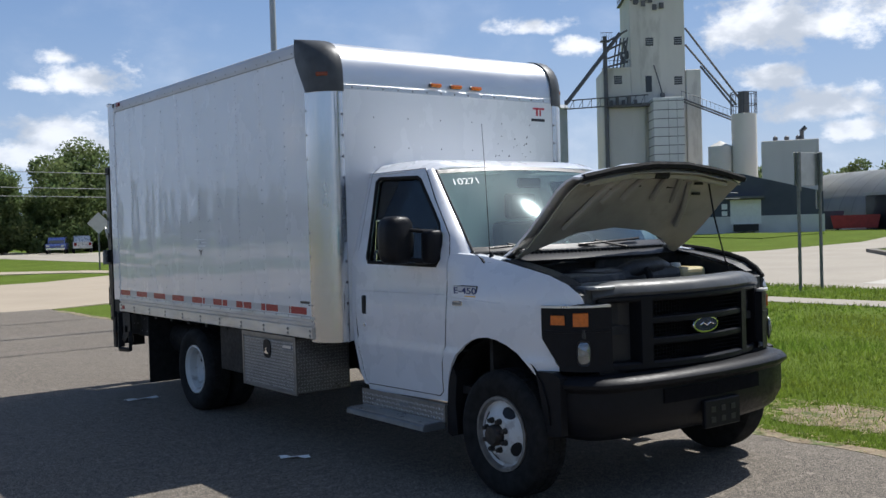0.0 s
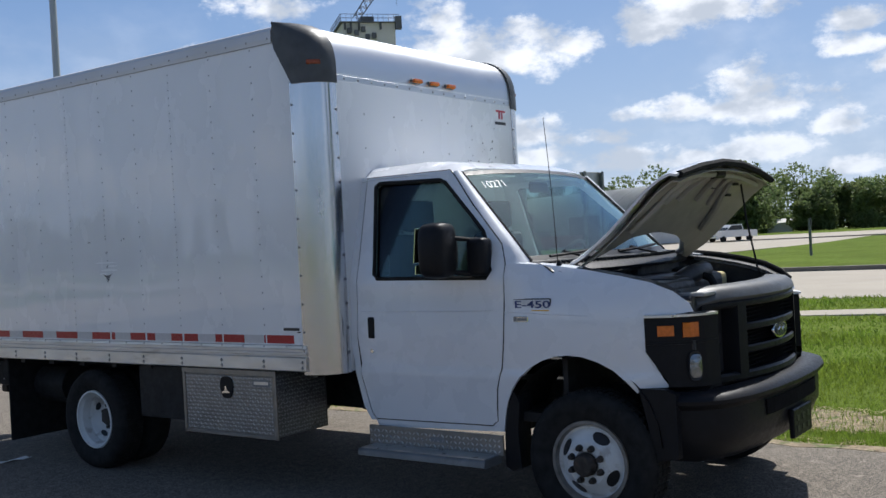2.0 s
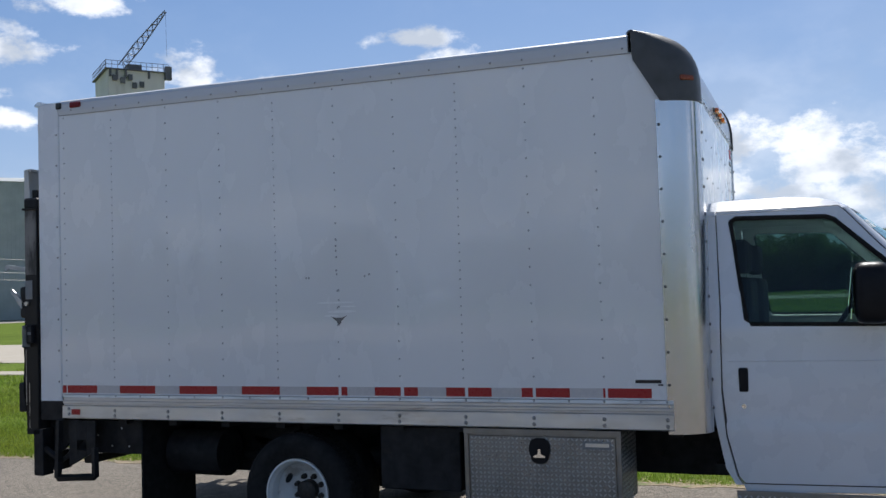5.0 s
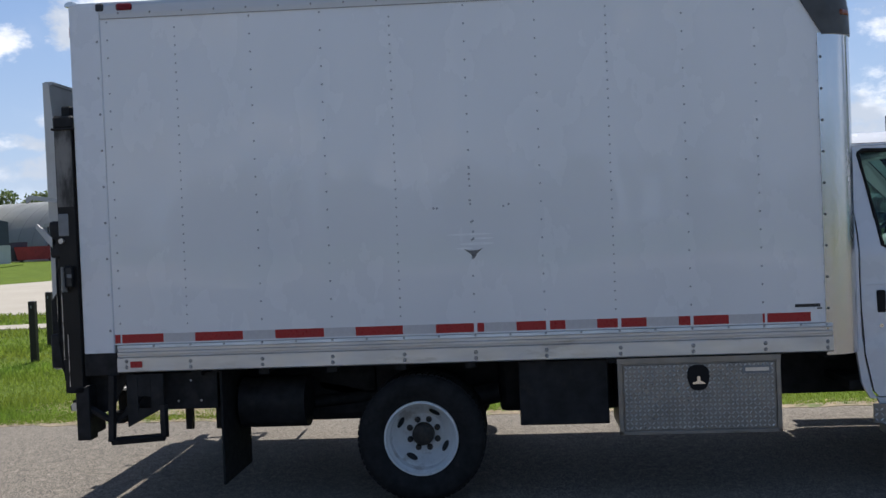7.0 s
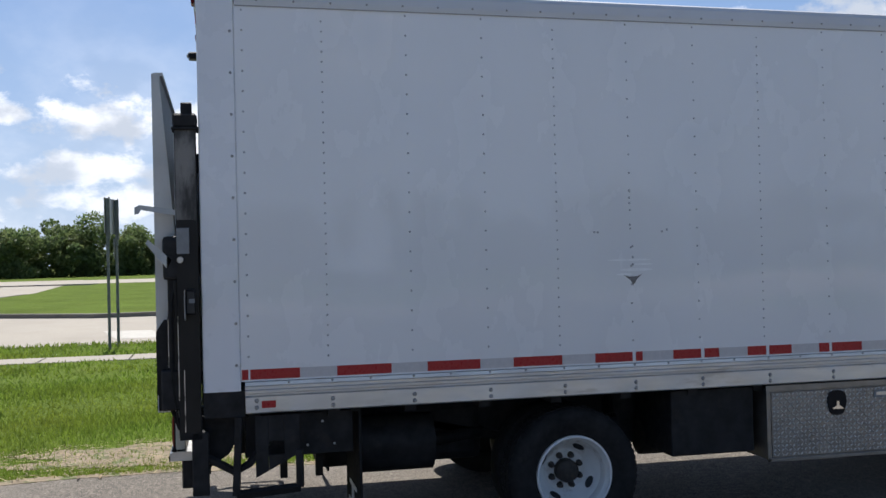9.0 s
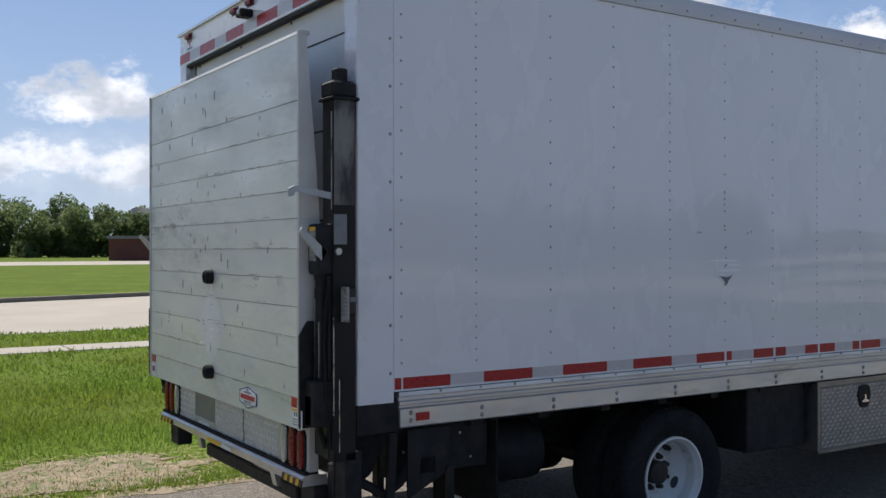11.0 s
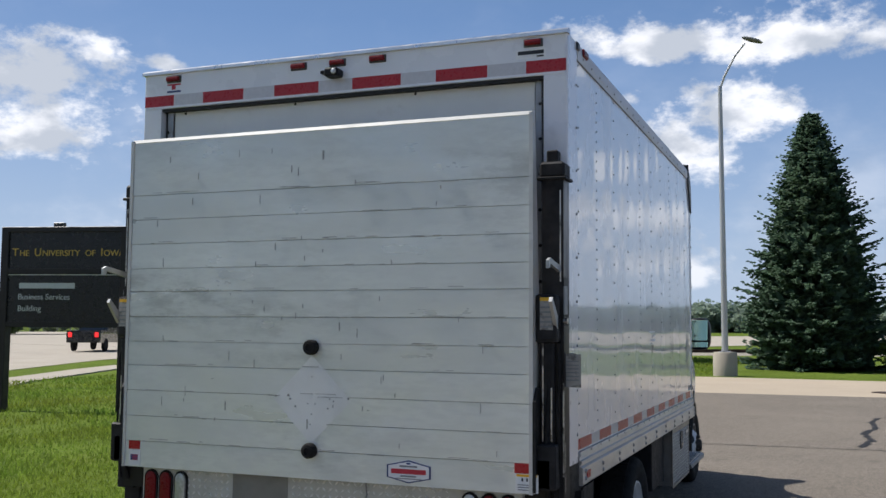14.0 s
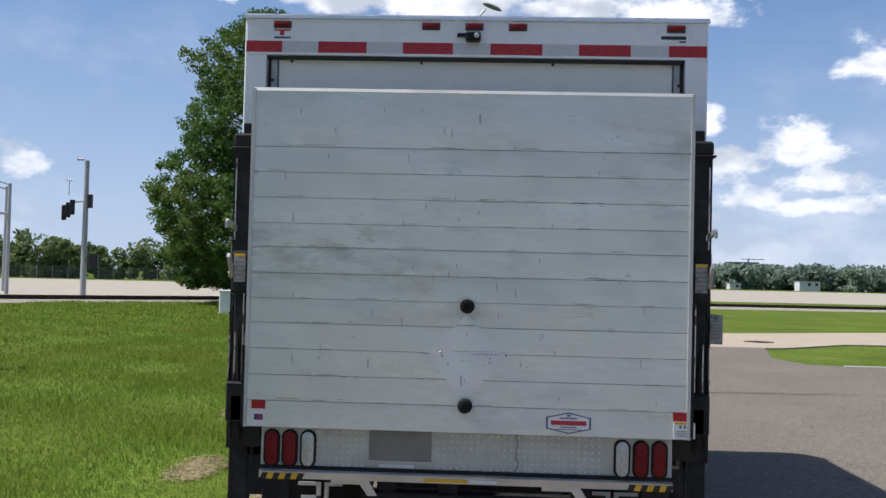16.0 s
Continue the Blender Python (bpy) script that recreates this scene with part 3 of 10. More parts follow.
flat("island_east", [(60.3, -50.2), (48.3, -36.2), (40.3, -24.2), (33.3, -12.2), (29.35, -2), (28.95, 3.9), (31.8, 8.2), (37.1, 12.6), (60, 11.7), (100, 12), (100, -50)], 0.09, M["grass"], "mown grass island behind the kerb", "lawn", 0.3)
flat("road_far_east", [(100, -200), (100, 30), (104, 60), (135, 60), (125, -200)], 0.10, M["concrete"], "distant pale concrete road", "road", 0.3)
flat("yard_strip", jag([(62, 36), (80, 42), (88, 58), (70, 50)], 3, 0.3, 5), 0.03, M["grass"], "strip of grass before the feed mill", "lawn", 0.3)
flat("road_south", [(-400, -130), (-400, -350), (-90, -300), (-20, -270), (40, -150), (120, -130), (120, -66), (45, -52), (28, -47), (23, -52), (16.9, -62), (6, -92), (-20, -90), (-60, -98)], -0.02, M["concrete"], "wide pale concrete road beyond the railway", "road")
flat("road_north", [(-300, 108), (300, 60), (300, 74), (-300, 128)], -0.02, M["concrete"], "far concrete road under the trees", "road")
# railway: ballast bed with two rails
rail = thing("railway", (0, -61, 0), "rusty railway track on a pale ballast bed", "railway", "", "structure")
TRACK = [(27.0, -39.0), (19.5, -45.5), (11.0, -54.5), (0.0, -60.5), (-25.0, -66.0), (-60.0, -72.0), (-130.0, -84.0)]


def along_track(prof):
    """A profile (sideways, up) swept along the track."""
    rows = []
    for k, (x, y) in enumerate(TRACK):
        a, b = TRACK[max(k - 1, 0)], TRACK[min(k + 1, len(TRACK) - 1)]
        dx, dy = b[0] - a[0], b[1] - a[1]
        q = math.hypot(dx, dy)
        rows.append([(x - dy / q * u, y + dx / q * u, v) for u, v in prof])
    bm = bmesh.new()
    grid(bm, rows, True)
    return bm


part("ballast_bed", along_track([(-1.9, -0.08), (-1.2, 0.10), (1.2, 0.10), (1.9, -0.08)]), M["ballast"], rail)
M["rust"] = mat("rusty_rail", (0.05, 0.032, 0.024), 0.7, 0.5, scale=3, vary=0.3)
for s in (-0.72, 0.72):
    part("rail", along_track([(s - 0.07, 0.09), (s - 0.07, 0.11), (s - 0.03, 0.13), (s - 0.03, 0.21), (s - 0.045, 0.22), (s - 0.045, 0.27), (s + 0.045, 0.27), (s + 0.045, 0.22), (s + 0.03, 0.21), (s + 0.03, 0.13), (s + 0.07, 0.11), (s + 0.07, 0.09)]), M["rust"], rail)


def ragged(n, seed):
    """Angles and radii of a torn, uneven outline."""
    r = random.Random(seed)
    lobes = [r.uniform(0.0, 6.28) for _ in range(3)]
    return [(2 * math.pi * q / n, 0.72 + 0.16 * math.sin(2 * math.pi * q / n * 2 + lobes[0]) + 0.12 * math.sin(2 * math.pi * q / n * 5 + lobes[1]) + r.uniform(-0.13, 0.13)) for q in range(n)]


SOIL = ((3.55, 0.5, 0.62, 1.7), (3.65, -6.3, 0.5, 1.1), (3.45, -2.8, 0.22, 0.55), (3.5, -10.2, 0.35, 0.9))   # bare patches: middle, half sizes
for k, (sx, sy, rx, ry) in enumerate(SOIL):
    flat("soil_patch", [(sx + rx * f * math.cos(a), sy + ry * f * math.sin(a)) for a, f in ragged(44, 3 + k)], 0.005, M["soil"], "bare dry soil patch with straw in the lawn", "soil", 0.2)
flat("soil_edge", jag([(2.66, 12), (2.70, 4), (2.68, -2), (2.62, -8), (2.6, -14), (2.78, -14), (2.80, -8), (2.84, -2), (2.86, 4), (2.80, 12)], 0.2, 0.05, 8), 0.003, M["soil"], "dusty soil edge between asphalt and lawn", "soil", 0.2)
flat("lawn_near", jag([(2.72, 12.6), (2.75, 6), (2.80, 2), (2.76, -1.4), (2.68, -6), (2.74, -10), (2.56, -16), (3.5, -18.4), (6, -20), (12.6, -21), (12.6, 14), (9, 15.4), (4.5, 13.2)], 0.4, 0.05, 9), 0.0, M["grass"], "lush green lawn beside the asphalt", "lawn", 0.2)
for n_, (a, b) in (("a", ((-6.2, -15.5), (-40, -14.6))), ("b", ((-7.2, -15.1), (-40, -12.6)))):
    dx, dy = b[0] - a[0], b[1] - a[1]
    q = math.hypot(dx, dy)
    nx, ny = -dy / q * 0.06, dx / q * 0.06
    flat("painted_line", [(a[0] + nx, a[1] + ny), (b[0] + nx, b[1] + ny), (b[0] - nx, b[1] - ny), (a[0] - nx, a[1] - ny)], 0.004, M["lines"], "faded white painted parking line", "road marking", 0.02)
M["tar"] = mat("crack_sealer", (0.012, 0.012, 0.012), 0.75, scale=8, vary=0.3)


def crack(pts, w, seed):
    """A wandering dark crack in the asphalt."""
    r = random.Random(seed)
    line = []
    for (x0, y0), (x1, y1) in zip(pts, pts[1:]):
        k = max(2, int(math.hypot(x1 - x0, y1 - y0) / 0.12))
        line += [(x0 + (x1 - x0) * i / k + r.uniform(-0.025, 0.025), y0 + (y1 - y0) * i / k + r.uniform(-0.025, 0.025)) for i in range(k)]
    line.append(pts[-1])
    bm = bmesh.new()
    rows = []
    for i, (x, y) in enumerate(line):
        a, b = line[max(i - 1, 0)], line[min(i + 1, len(line) - 1)]
        dx, dy = b[0] - a[0], b[1] - a[1]
        q = math.hypot(dx, dy) or 1
        ww = w * r.uniform(0.5, 1.3) * (0.3 if i in (0, len(line) - 1) else 1)
        rows.append([(x - dy / q * ww, y + dx / q * ww, 0.004), (x + dy / q * ww, y - dx / q * ww, 0.004)])
    grid(bm, rows)
    return tagged(part("asphalt_crack", bm, M["tar"]), "dark sealed crack wandering through the asphalt", "crack", "cracks", "structure")


crack([(-1.45, -9.9), (-1.62, -10.9), (-1.52, -11.8), (-1.75, -12.8), (-1.70, -13.8), (-1.85, -14.8)], 0.05, 1)
crack([(-30, 8.2), (-12, 8.6), (2.6, 9.2)], 0.03, 2)
crack([(-30, 3.0), (-8, 3.6), (2.6, 3.9)], 0.02, 3)
crack([(-14, -11), (-9, -10.2), (-4.5, -9.9), (2.6, -9.3)], 0.018, 4)
crack([(-7.5, -15.2), (-5.5, -11), (-5.6, -6), (-6.2, 0), (-6, 9)], 0.02, 5)

# ---- the box truck: cargo body ----
truck = thing("box_truck", (1.22, -3.3, 0), "white box truck with open hood and folded rear lift gate", "truck")
ROOF, PANEL_T, TAPE_T, TAPE_B, RAIL_B, NOSE_Y = 2.98, 2.878, 1.036, 0.985, 0.815, -4.49


def both(name, make, material, label="", **kw):
    """A part and its twin on the other side."""
    a = part(name, make(), material, truck, label, **kw)
    b = part(name, flip(make()), material, truck, label, **kw)
    return a, b


# one-piece side panels
JOINTS = [-0.185, -4.305]
sides = []
for y1, y0 in zip(JOINTS, JOINTS[1:]):
    sides.append(both("side_panel", lambda y0=y0, y1=y1: box(0.0, 0.03, y0 + 0.0012, y1 - 0.0012, TAPE_B - 0.01, PANEL_T, 0.0015), M["frp"], "glossy white side panel with rivets"))


def rivet(bm, x, y, z, r=0.008, h=0.006, axis="x", s=-1):
    ring, top = [], []
    for k in range(8):
        a = k * math.pi / 4
        u, v = math.cos(a), math.sin(a)
        if axis == "x":
            ring.append((x, y + r * u, z + r * v)), top.append((x + s * h, y + 0.55 * r * u, z + 0.55 * r * v))
        else:
            ring.append((x + r * u, y, z + r * v)), top.append((x + 0.55 * r * u, y + s * h, z + 0.55 * r * v))
    vs = grid(bm, [ring, top], True)
    bm.faces.new(vs[1])


COLS = [-0.225, -0.645, -1.072, -1.485, -1.902, -2.312, -2.713, -3.128, -3.532, -3.928, -4.275]
DENSE = (1, 4, 7)


def side_rivets():
    bm = bmesh.new()
    for i, y in enumerate(COLS):
        if i in DENSE:
            z = 1.09
            while z < PANEL_T - 0.02:
                rivet(bm, 0, y + (0.016 if int(z * 100) % 2 else 0.016), z, 0.0056, 0.004)
                z += 0.052
        else:
            z, k = 1.10, 0
            while z < PANEL_T - 0.02:
                rivet(bm, 0, y, z, 0.0062, 0.004)
                z += 0.103
                k += 1
    return bm


both("rivets", side_rivets, M["rivet"], "rows of small grey rivets", kind="stuff")


# reflective tape: red and silver runs along the panels' foot
RED = [(-0.19, -0.222), (-0.232, -0.482), (-0.672, -0.957), (-1.149, -1.436), (-1.621, -1.896), (-2.087, -2.305), (-2.325, -2.364), (-2.548, -2.716), (-2.738, -2.826),
       (-3.004, -3.12), (-3.14, -3.281), (-3.459, -3.524), (-3.542, -3.736), (-3.922, -3.934), (-3.948, -4.187)]
last = -0.19
for a, b in RED:
    if last - a > 0.06:
        both("tape_strip", lambda p=last, q=a: box(-0.0015, 0.0, q + 0.002, p - 0.002, TAPE_B, TAPE_T), M["silver"], "silver reflective tape")
    both("tape_strip", lambda p=a, q=b: box(-0.002, 0.0, q, p, TAPE_B, TAPE_T), M["red"], "red reflective tape")
    last = b

# lower rail with ridges and paired bolts
both("bottom_rail", lambda: prism(bmesh.new(), [(0.03, TAPE_B - 0.012), (-0.012, TAPE_B - 0.012), (-0.014, 0.955), (-0.007, 0.95), (-0.007, 0.935), (-0.018, 0.93), (-0.018, 0.918), (-0.008, 0.912), (-0.008, 0.905), (-0.022, 0.898), (-0.024, RAIL_B + 0.006), (-0.02, RAIL_B), (0.04, RAIL_B)], -0.205, -4.31, "y"), M["alu_rail"], "extruded aluminium bottom rail with scuffs")


def rail_bolts():
    bm = bmesh.new()
    for y in COLS[1:]:
        rivet(bm, -0.023, y, 0.872, 0.012, 0.008), rivet(bm, -0.023, y, 0.838, 0.012, 0.008), rivet(bm, -0.012, y, 0.966, 0.008, 0.005)
    for y in (-0.26,):
        rivet(bm, -0.023, y, 0.88, 0.012, 0.008), rivet(bm, -0.023, y, 0.845, 0.012, 0.008)
    for y in [c - 0.2 for c in COLS[:-1]]:
        rivet(bm, -0.013, y, 0.966, 0.007, 0.005)
    return bm


both("rail_bolts", rail_bolts, M["grey_metal"], "paired bolts", kind="stuff")
both("rail_tape", lambda: box(-0.027, -0.022, -0.355, -0.285, 0.842, 0.878), M["red"], "small red reflector tape")

# top rail
M["rail_grey"] = mat("dull_rail_paint", (0.60, 0.61, 0.63), 0.5, 0.2, scale=3, vary=0.05, stretch=(1, 0.4, 1), stain=(0.45, 0.44, 0.42), stain_scale=5, stain_at=0.62, stain_amount=0.25)
both("top_rail", lambda: prism(bmesh.new(), [(0.05, PANEL_T - 0.006), (-0.006, PANEL_T - 0.006), (-0.009, PANEL_T + 0.02), (-0.006, ROOF - 0.035), (0.006, ROOF - 0.012), (0.03, ROOF), (0.05, ROOF)], -0.19, -4.13, "y"), M["rail_grey"], "dull aluminium top rail")
both("rail_seam", lambda: box(-0.0075, 0.0, -4.16, -0.19, PANEL_T - 0.0085, PANEL_T - 0.005), M["grey_metal"])


def top_bolts():
    bm = bmesh.new()
    for i in range(21):
        rivet(bm, -0.008, -0.3 - i * 0.19, PANEL_T + 0.022, 0.007, 0.005)
    return bm


both("top_rivets", top_bolts, M["grey_metal"], "", kind="stuff")
both("rail_light", lambda: box(-0.02, 0.0, -0.385, -0.29, ROOF - 0.065, ROOF - 0.025, 0.008), M["lens_red"], "small red side marker lamp")
both("rail_light_base", lambda: box(-0.016, 0.0, -0.215, -0.165, ROOF - 0.065, ROOF - 0.02, 0.008), M["ink"])
part("roof", box(0.045, 2.395, -4.12, -0.02, ROOF - 0.03, ROOF - 0.002), M["alu"], truck, "flat aluminium roof")

# front wall, curved nose and corner posts
part("front_wall", box(0.14, 2.30, NOSE_Y, NOSE_Y + 0.03, 0.80, 2.66), M["frp"], truck, "white front wall above the cab with rivets")
bm = bmesh.new()


def nose(f, k=0.0):
    """Front roof curve in (y, z)."""
    return NOSE_Y + 0.40 - (0.40 - k) * max(0.0, math.cos(f)) ** 0.72, 2.645 + (0.345 - k) * max(0.0, math.sin(f)) ** 0.72


rows = []
for i in range(15):
    y, z = nose(math.pi / 2 * i / 14)
    rows.append([(x, y, z) for x in (0.14, 0.7, 1.22, 1.74, 2.30)])
grid(bm, rows)
bmesh.ops.recalc_face_normals(bm, faces=bm.faces)
bmesh.ops.solidify(bm, geom=bm.faces[:], thickness=0.02)
part("nose_sheet", bm, M["alu_nose"], truck, "curved brushed aluminium nose over the front wall", smooth=True)
part("nose_trim", box(0.17, 2.27, NOSE_Y - 0.002, NOSE_Y + 0.01, 2.612, 2.648, 0.001), M["alu_nose"], truck, "riveted trim strip")
bm = bmesh.new()
for i in range(15):
    rivet(bm, 0.27 + i * 0.135, NOSE_Y - 0.002, 2.628, 0.008, 0.006, "y")
for k in range(6):
    for z in (2.2, 2.42):
        rivet(bm, 0.45 + k * 0.31, NOSE_Y, z, 0.006, 0.004, "y")
part("front_rivets", bm, M["grey_metal"], truck, "", kind="stuff")


POST_R = 0.155   # rounding of the front corners in plan


def post():
    bm = bmesh.new()
    rows = []
    for z in (RAIL_B - 0.02, 2.60):
        arc = [(-0.007, -4.275)]
        for k in range(13):
            a = math.pi / 2 * k / 12
            arc.append((POST_R - (POST_R + 0.007) * math.cos(a), NOSE_Y + 0.2 - 0.207 * math.sin(a)))
        arc.append((POST_R + 0.03, NOSE_Y - 0.007))
        rows.append([(x, y, z) for x, y in arc])
    grid(bm, rows)
    bmesh.ops.recalc_face_normals(bm, faces=bm.faces)
    bmesh.ops.solidify(bm, geom=bm.faces[:], thickness=0.012)
    return bm


both("corner_post", post, M["alu_post"], "rounded aluminium corner post", smooth=True)


def post_rivets():
    bm = bmesh.new()
    z = 0.88
    while z < 2.56:
        rivet(bm, -0.007, -4.29, z, 0.009, 0.006)
        z += 0.176
    z = 0.92
    while z < 2.58:
        rivet(bm, POST_R + 0.018, NOSE_Y - 0.007, z, 0.0115, 0.007, "y")
        z += 0.151
    return bm


both("post_rivets", post_rivets, M["bolt_dark"], "dark bolts along the corner post", kind="stuff")


def cap():
    bm = bmesh.new()
    rows = []
    for i in range(13):
        f = -0.16 + (math.pi / 2 + 0.16) * (i / 12)
        if f < 0:
            y, z = NOSE_Y, 2.645 + 0.33 * f
        else:
            y, z = nose(f)
        y -= 0.014
        z += 0.008 * max(0, math.sin(f))
        back = -4.305 + 0.155 * min(1, (z - 2.59) / 0.25)
        r = 0.2
        cy = min(y + r, back - 0.005)
        r = cy - y
        row = [(-0.014, max(back, cy), z)]
        for k in range(9):
            a = math.pi / 2 * k / 8
            row.append((POST_R - (POST_R + 0.014) * math.cos(a), cy - r * math.sin(a), z))
        row.append((POST_R + 0.035, y, z))
        rows.append(row)
    grid(bm, rows)
    bmesh.ops.recalc_face_normals(bm, faces=bm.faces)
    bmesh.ops.solidify(bm, geom=bm.faces[:], thickness=0.012)
    return bm


caps = both("corner_cap", cap, M["cap"], "moulded dark grey corner cap", smooth=True, angle=50)
for o, sgn in zip(caps, (1, -1)):
    bm = box(-0.024, 0.01, -0.045, 0.045, -0.016, 0.016, 0.010, 2)
    bmesh.ops.transform(bm, matrix=Matrix.Translation((0.055 if sgn > 0 else 2.385, -4.435, 2.715)) @ Matrix.Rotation(radians(48 if sgn > 0 else 132), 4, "Z"), verts=bm.verts)
    part("marker_lamp", bm, M["lens_dull"], o, "amber marker lamp")
for x in (1.02, 1.22, 1.42):
    ml = part("front_marker_base", box(x - 0.055, x + 0.055, NOSE_Y - 0.012, NOSE_Y + 0.02, 2.668, 2.702, 0.008), M["cap"], truck)
    part("marker_lens", box(x - 0.048, x + 0.048, NOSE_Y - 0.035, NOSE_Y - 0.008, 2.67, 2.70, 0.012, 2), M["lens_amber"], ml, "amber marker lens")
# maker's emblem on the front wall, as plain shapes
em = part("front_emblem", box(2.075, 2.095, NOSE_Y - 0.003, NOSE_Y, 2.50, 2.56), M["label_red"], truck, "red emblem shapes with a dark bar")
part("emblem_bar", box(2.04, 2.17, NOSE_Y - 0.003, NOSE_Y, 2.553, 2.568), M["label_red"], em)
part("emblem_bar", box(2.115, 2.13, NOSE_Y - 0.003, NOSE_Y, 2.50, 2.55), M["label_red"], em)
part("emblem_foot", box(2.02, 2.17, NOSE_Y - 0.003, NOSE_Y, 2.455, 2.478), M["ink"], em)
# weathered rivet scars on the front wall
bm = bmesh.new()
r_ = random.Random(4)
for k in range(16):
    rivet(bm, r_.uniform(1.55, 2.0), NOSE_Y, r_.uniform(2.14, 2.36), r_.uniform(0.003, 0.008), 0.002, "y")
part("wall_scars", bm, M["ink"], truck, "dark rivet scars", kind="stuff")
# dealer sticker near the front foot of the side
st = part("side_sticker", box(-0.0025, 0.0, -4.265, -4.08, 1.048, 1.088), M["label_white"], truck, "small white dealer sticker with dark bars")
for a, b, c, d in ((-4.245, -4.10, 1.065, 1.083), (-4.255, -4.225, 1.052, 1.060)):
    part("bar", box(-0.0035, -0.002, a, b, c, d), M["ink"], st)
# dent and scuff in the side
dn = bmesh.new()
bmesh.ops.create_circle(dn, cap_ends=True, segments=14, radius=0.014, matrix=Matrix.Translation((-0.002, -2.322, 1.43)) @ Matrix.Rotation(radians(-90), 4, "Y"))
for v in dn.verts:
    v.co.z = 1.43 + (v.co.z - 1.43) * (1.3 if v.co.z < 1.43 else 0.6)
dent = part("dent_scar", dn, M["hub"], truck, "dark torn dent in the side panel")
bm = bmesh.new()
for y, z in ((-2.31, 1.93), (-2.31, 1.89), (-2.31, 1.86), (-2.31, 1.74), (-2.10, 1.70), (-2.12, 1.70), (-2.50, 1.70), (-2.53, 1.71), (-2.322, 1.52), (-2.322, 1.56), (-2.322, 1.62)):
    rivet(bm, 0.0, y, z, 0.007, 0.003)
# pale smear and torn wedge round the dent
M["tear"] = mat("torn_grey_edge", (0.17, 0.165, 0.16), 0.7, scale=60, vary=0.3, stain=(0.55, 0.55, 0.55), stain_scale=45, stain_at=0.56, stain_amount=0.7)
M["smear"] = mat("pale_scuff", (0.82, 0.83, 0.84), 0.6, scale=20, vary=0.05)
for y, z, w, h in ((-2.30, 1.545, 0.13, 0.006), (-2.34, 1.49, 0.10, 0.008), (-2.27, 1.465, 0.05, 0.006), (-2.38, 1.52, 0.06, 0.005)):
    s_ = bmesh.new()
    bmesh.ops.create_circle(s_, cap_ends=True, segments=16, radius=1.0, matrix=Matrix.Translation((-0.0016, y, z)) @ Matrix.Rotation(radians(-90), 4, "Y") @ Matrix.Diagonal((h, w, 1, 1)))
    part("scuff", s_, M["smear"], dent)
s_ = bmesh.new()
s_.faces.new([s_.verts.new((-0.0025, y, z)) for y, z in ((-2.265, 1.462), (-2.30, 1.452), (-2.345, 1.454), (-2.375, 1.466), (-2.335, 1.43), (-2.32, 1.402), (-2.305, 1.432))])
part("tear", s_, M["tear"], dent, "rusty torn wedge")
part("screw_marks", bm, M["rivet"], truck, "", kind="stuff")

# floor frame and rear frame
part("cargo_floor", box(0.035, 2.405, -4.28, -0.07, 0.86, 0.95), M["black"], truck)
both("rear_post", lambda: prism(bmesh.new(), [(0.0, -0.185), (-0.006, -0.18), (-0.006, -0.006), (0.0, 0.0), (0.112, 0.0), (0.112, -0.06), (0.05, -0.185)], 0.93, ROOF - 0.026, "z"), M["white"], "white painted rear door post")
both("post_foot", lambda: prism(bmesh.new(), [(0.0, -0.203), (-0.004, -0.203), (-0.004, 0.0), (0.112, 0.0), (0.112, -0.2)], 0.80, 0.93, "z"), M["black"], "black post foot")


def post_edge_rivets():
    bm = bmesh.new()
    z = 1.06
    while z < 2.85:
        rivet(bm, -0.006, -0.165, z, 0.008, 0.005)
        z += 0.21
    return bm


both("edge_rivets", post_edge_rivets, M["grey_metal"], "", kind="stuff")
head = part("rear_header", box(0.004, 2.436, -0.160, 0.0025, 2.758, ROOF - 0.025, 0.003), M["white"], truck, "white rear header beam")
part("drip_rail", prism(bmesh.new(), [(-0.03, ROOF - 0.03), (0.018, ROOF - 0.03), (0.018, ROOF - 0.015), (-0.01, ROOF), (-0.03, ROOF)], -0.012, 2.452, "x"), M["alu"], head, "thin aluminium drip rail")
for x, w in ((2.245, 0.085), (1.45, 0.085), (1.22, 0.085), (0.99, 0.085), (0.162, 0.085)):
    b_ = part("header_lamp", box(x - w / 2 - 0.006, x + w / 2 + 0.006, 0.0, 0.008, 2.898, 2.938, 0.003), M["cap"], head)
    part("lamp_lens", box(x - w / 2, x + w / 2, 0.006, 0.026, 2.905, 2.932, 0.009, 2), M["lens_red"], b_, "red clearance lamp lens")
HT = [(2.44, 2.243, "red"), (2.243, 2.052, "silver"), (2.052, 1.79, "red"), (1.79, 1.60, "silver"), (1.60, 1.33, "red"), (1.33, 1.135, "silver"), (1.135, 0.858, "red"), (0.858, 0.67, "silver"), (0.67, 0.395, "red"), (0.395, 0.20, "silver"), (0.20, 0.0, "red")]
for a, b, c in HT:
    part("header_tape", box(b + 0.001, a - 0.001, 0.0, 0.003, 2.772, 2.832), M[c], head, c + " reflective tape")
em = part("rear_emblem", box(2.235, 2.26, 0.0, 0.003, 2.862, 2.892), M["label_red"], head, "small red emblem shapes")
part("emblem_bar", box(2.20, 2.29, 0.0, 0.0035, 2.885, 2.894), M["label_red"], em)
part("emblem_foot", box(2.20, 2.29, 0.0, 0.0035, 2.845, 2.855), M["label_blue"], em)
st = part("header_sticker", box(0.10, 0.25, 0.0, 0.003, 2.845, 2.888), M["label_white"], head, "white dealer sticker with dark bars")
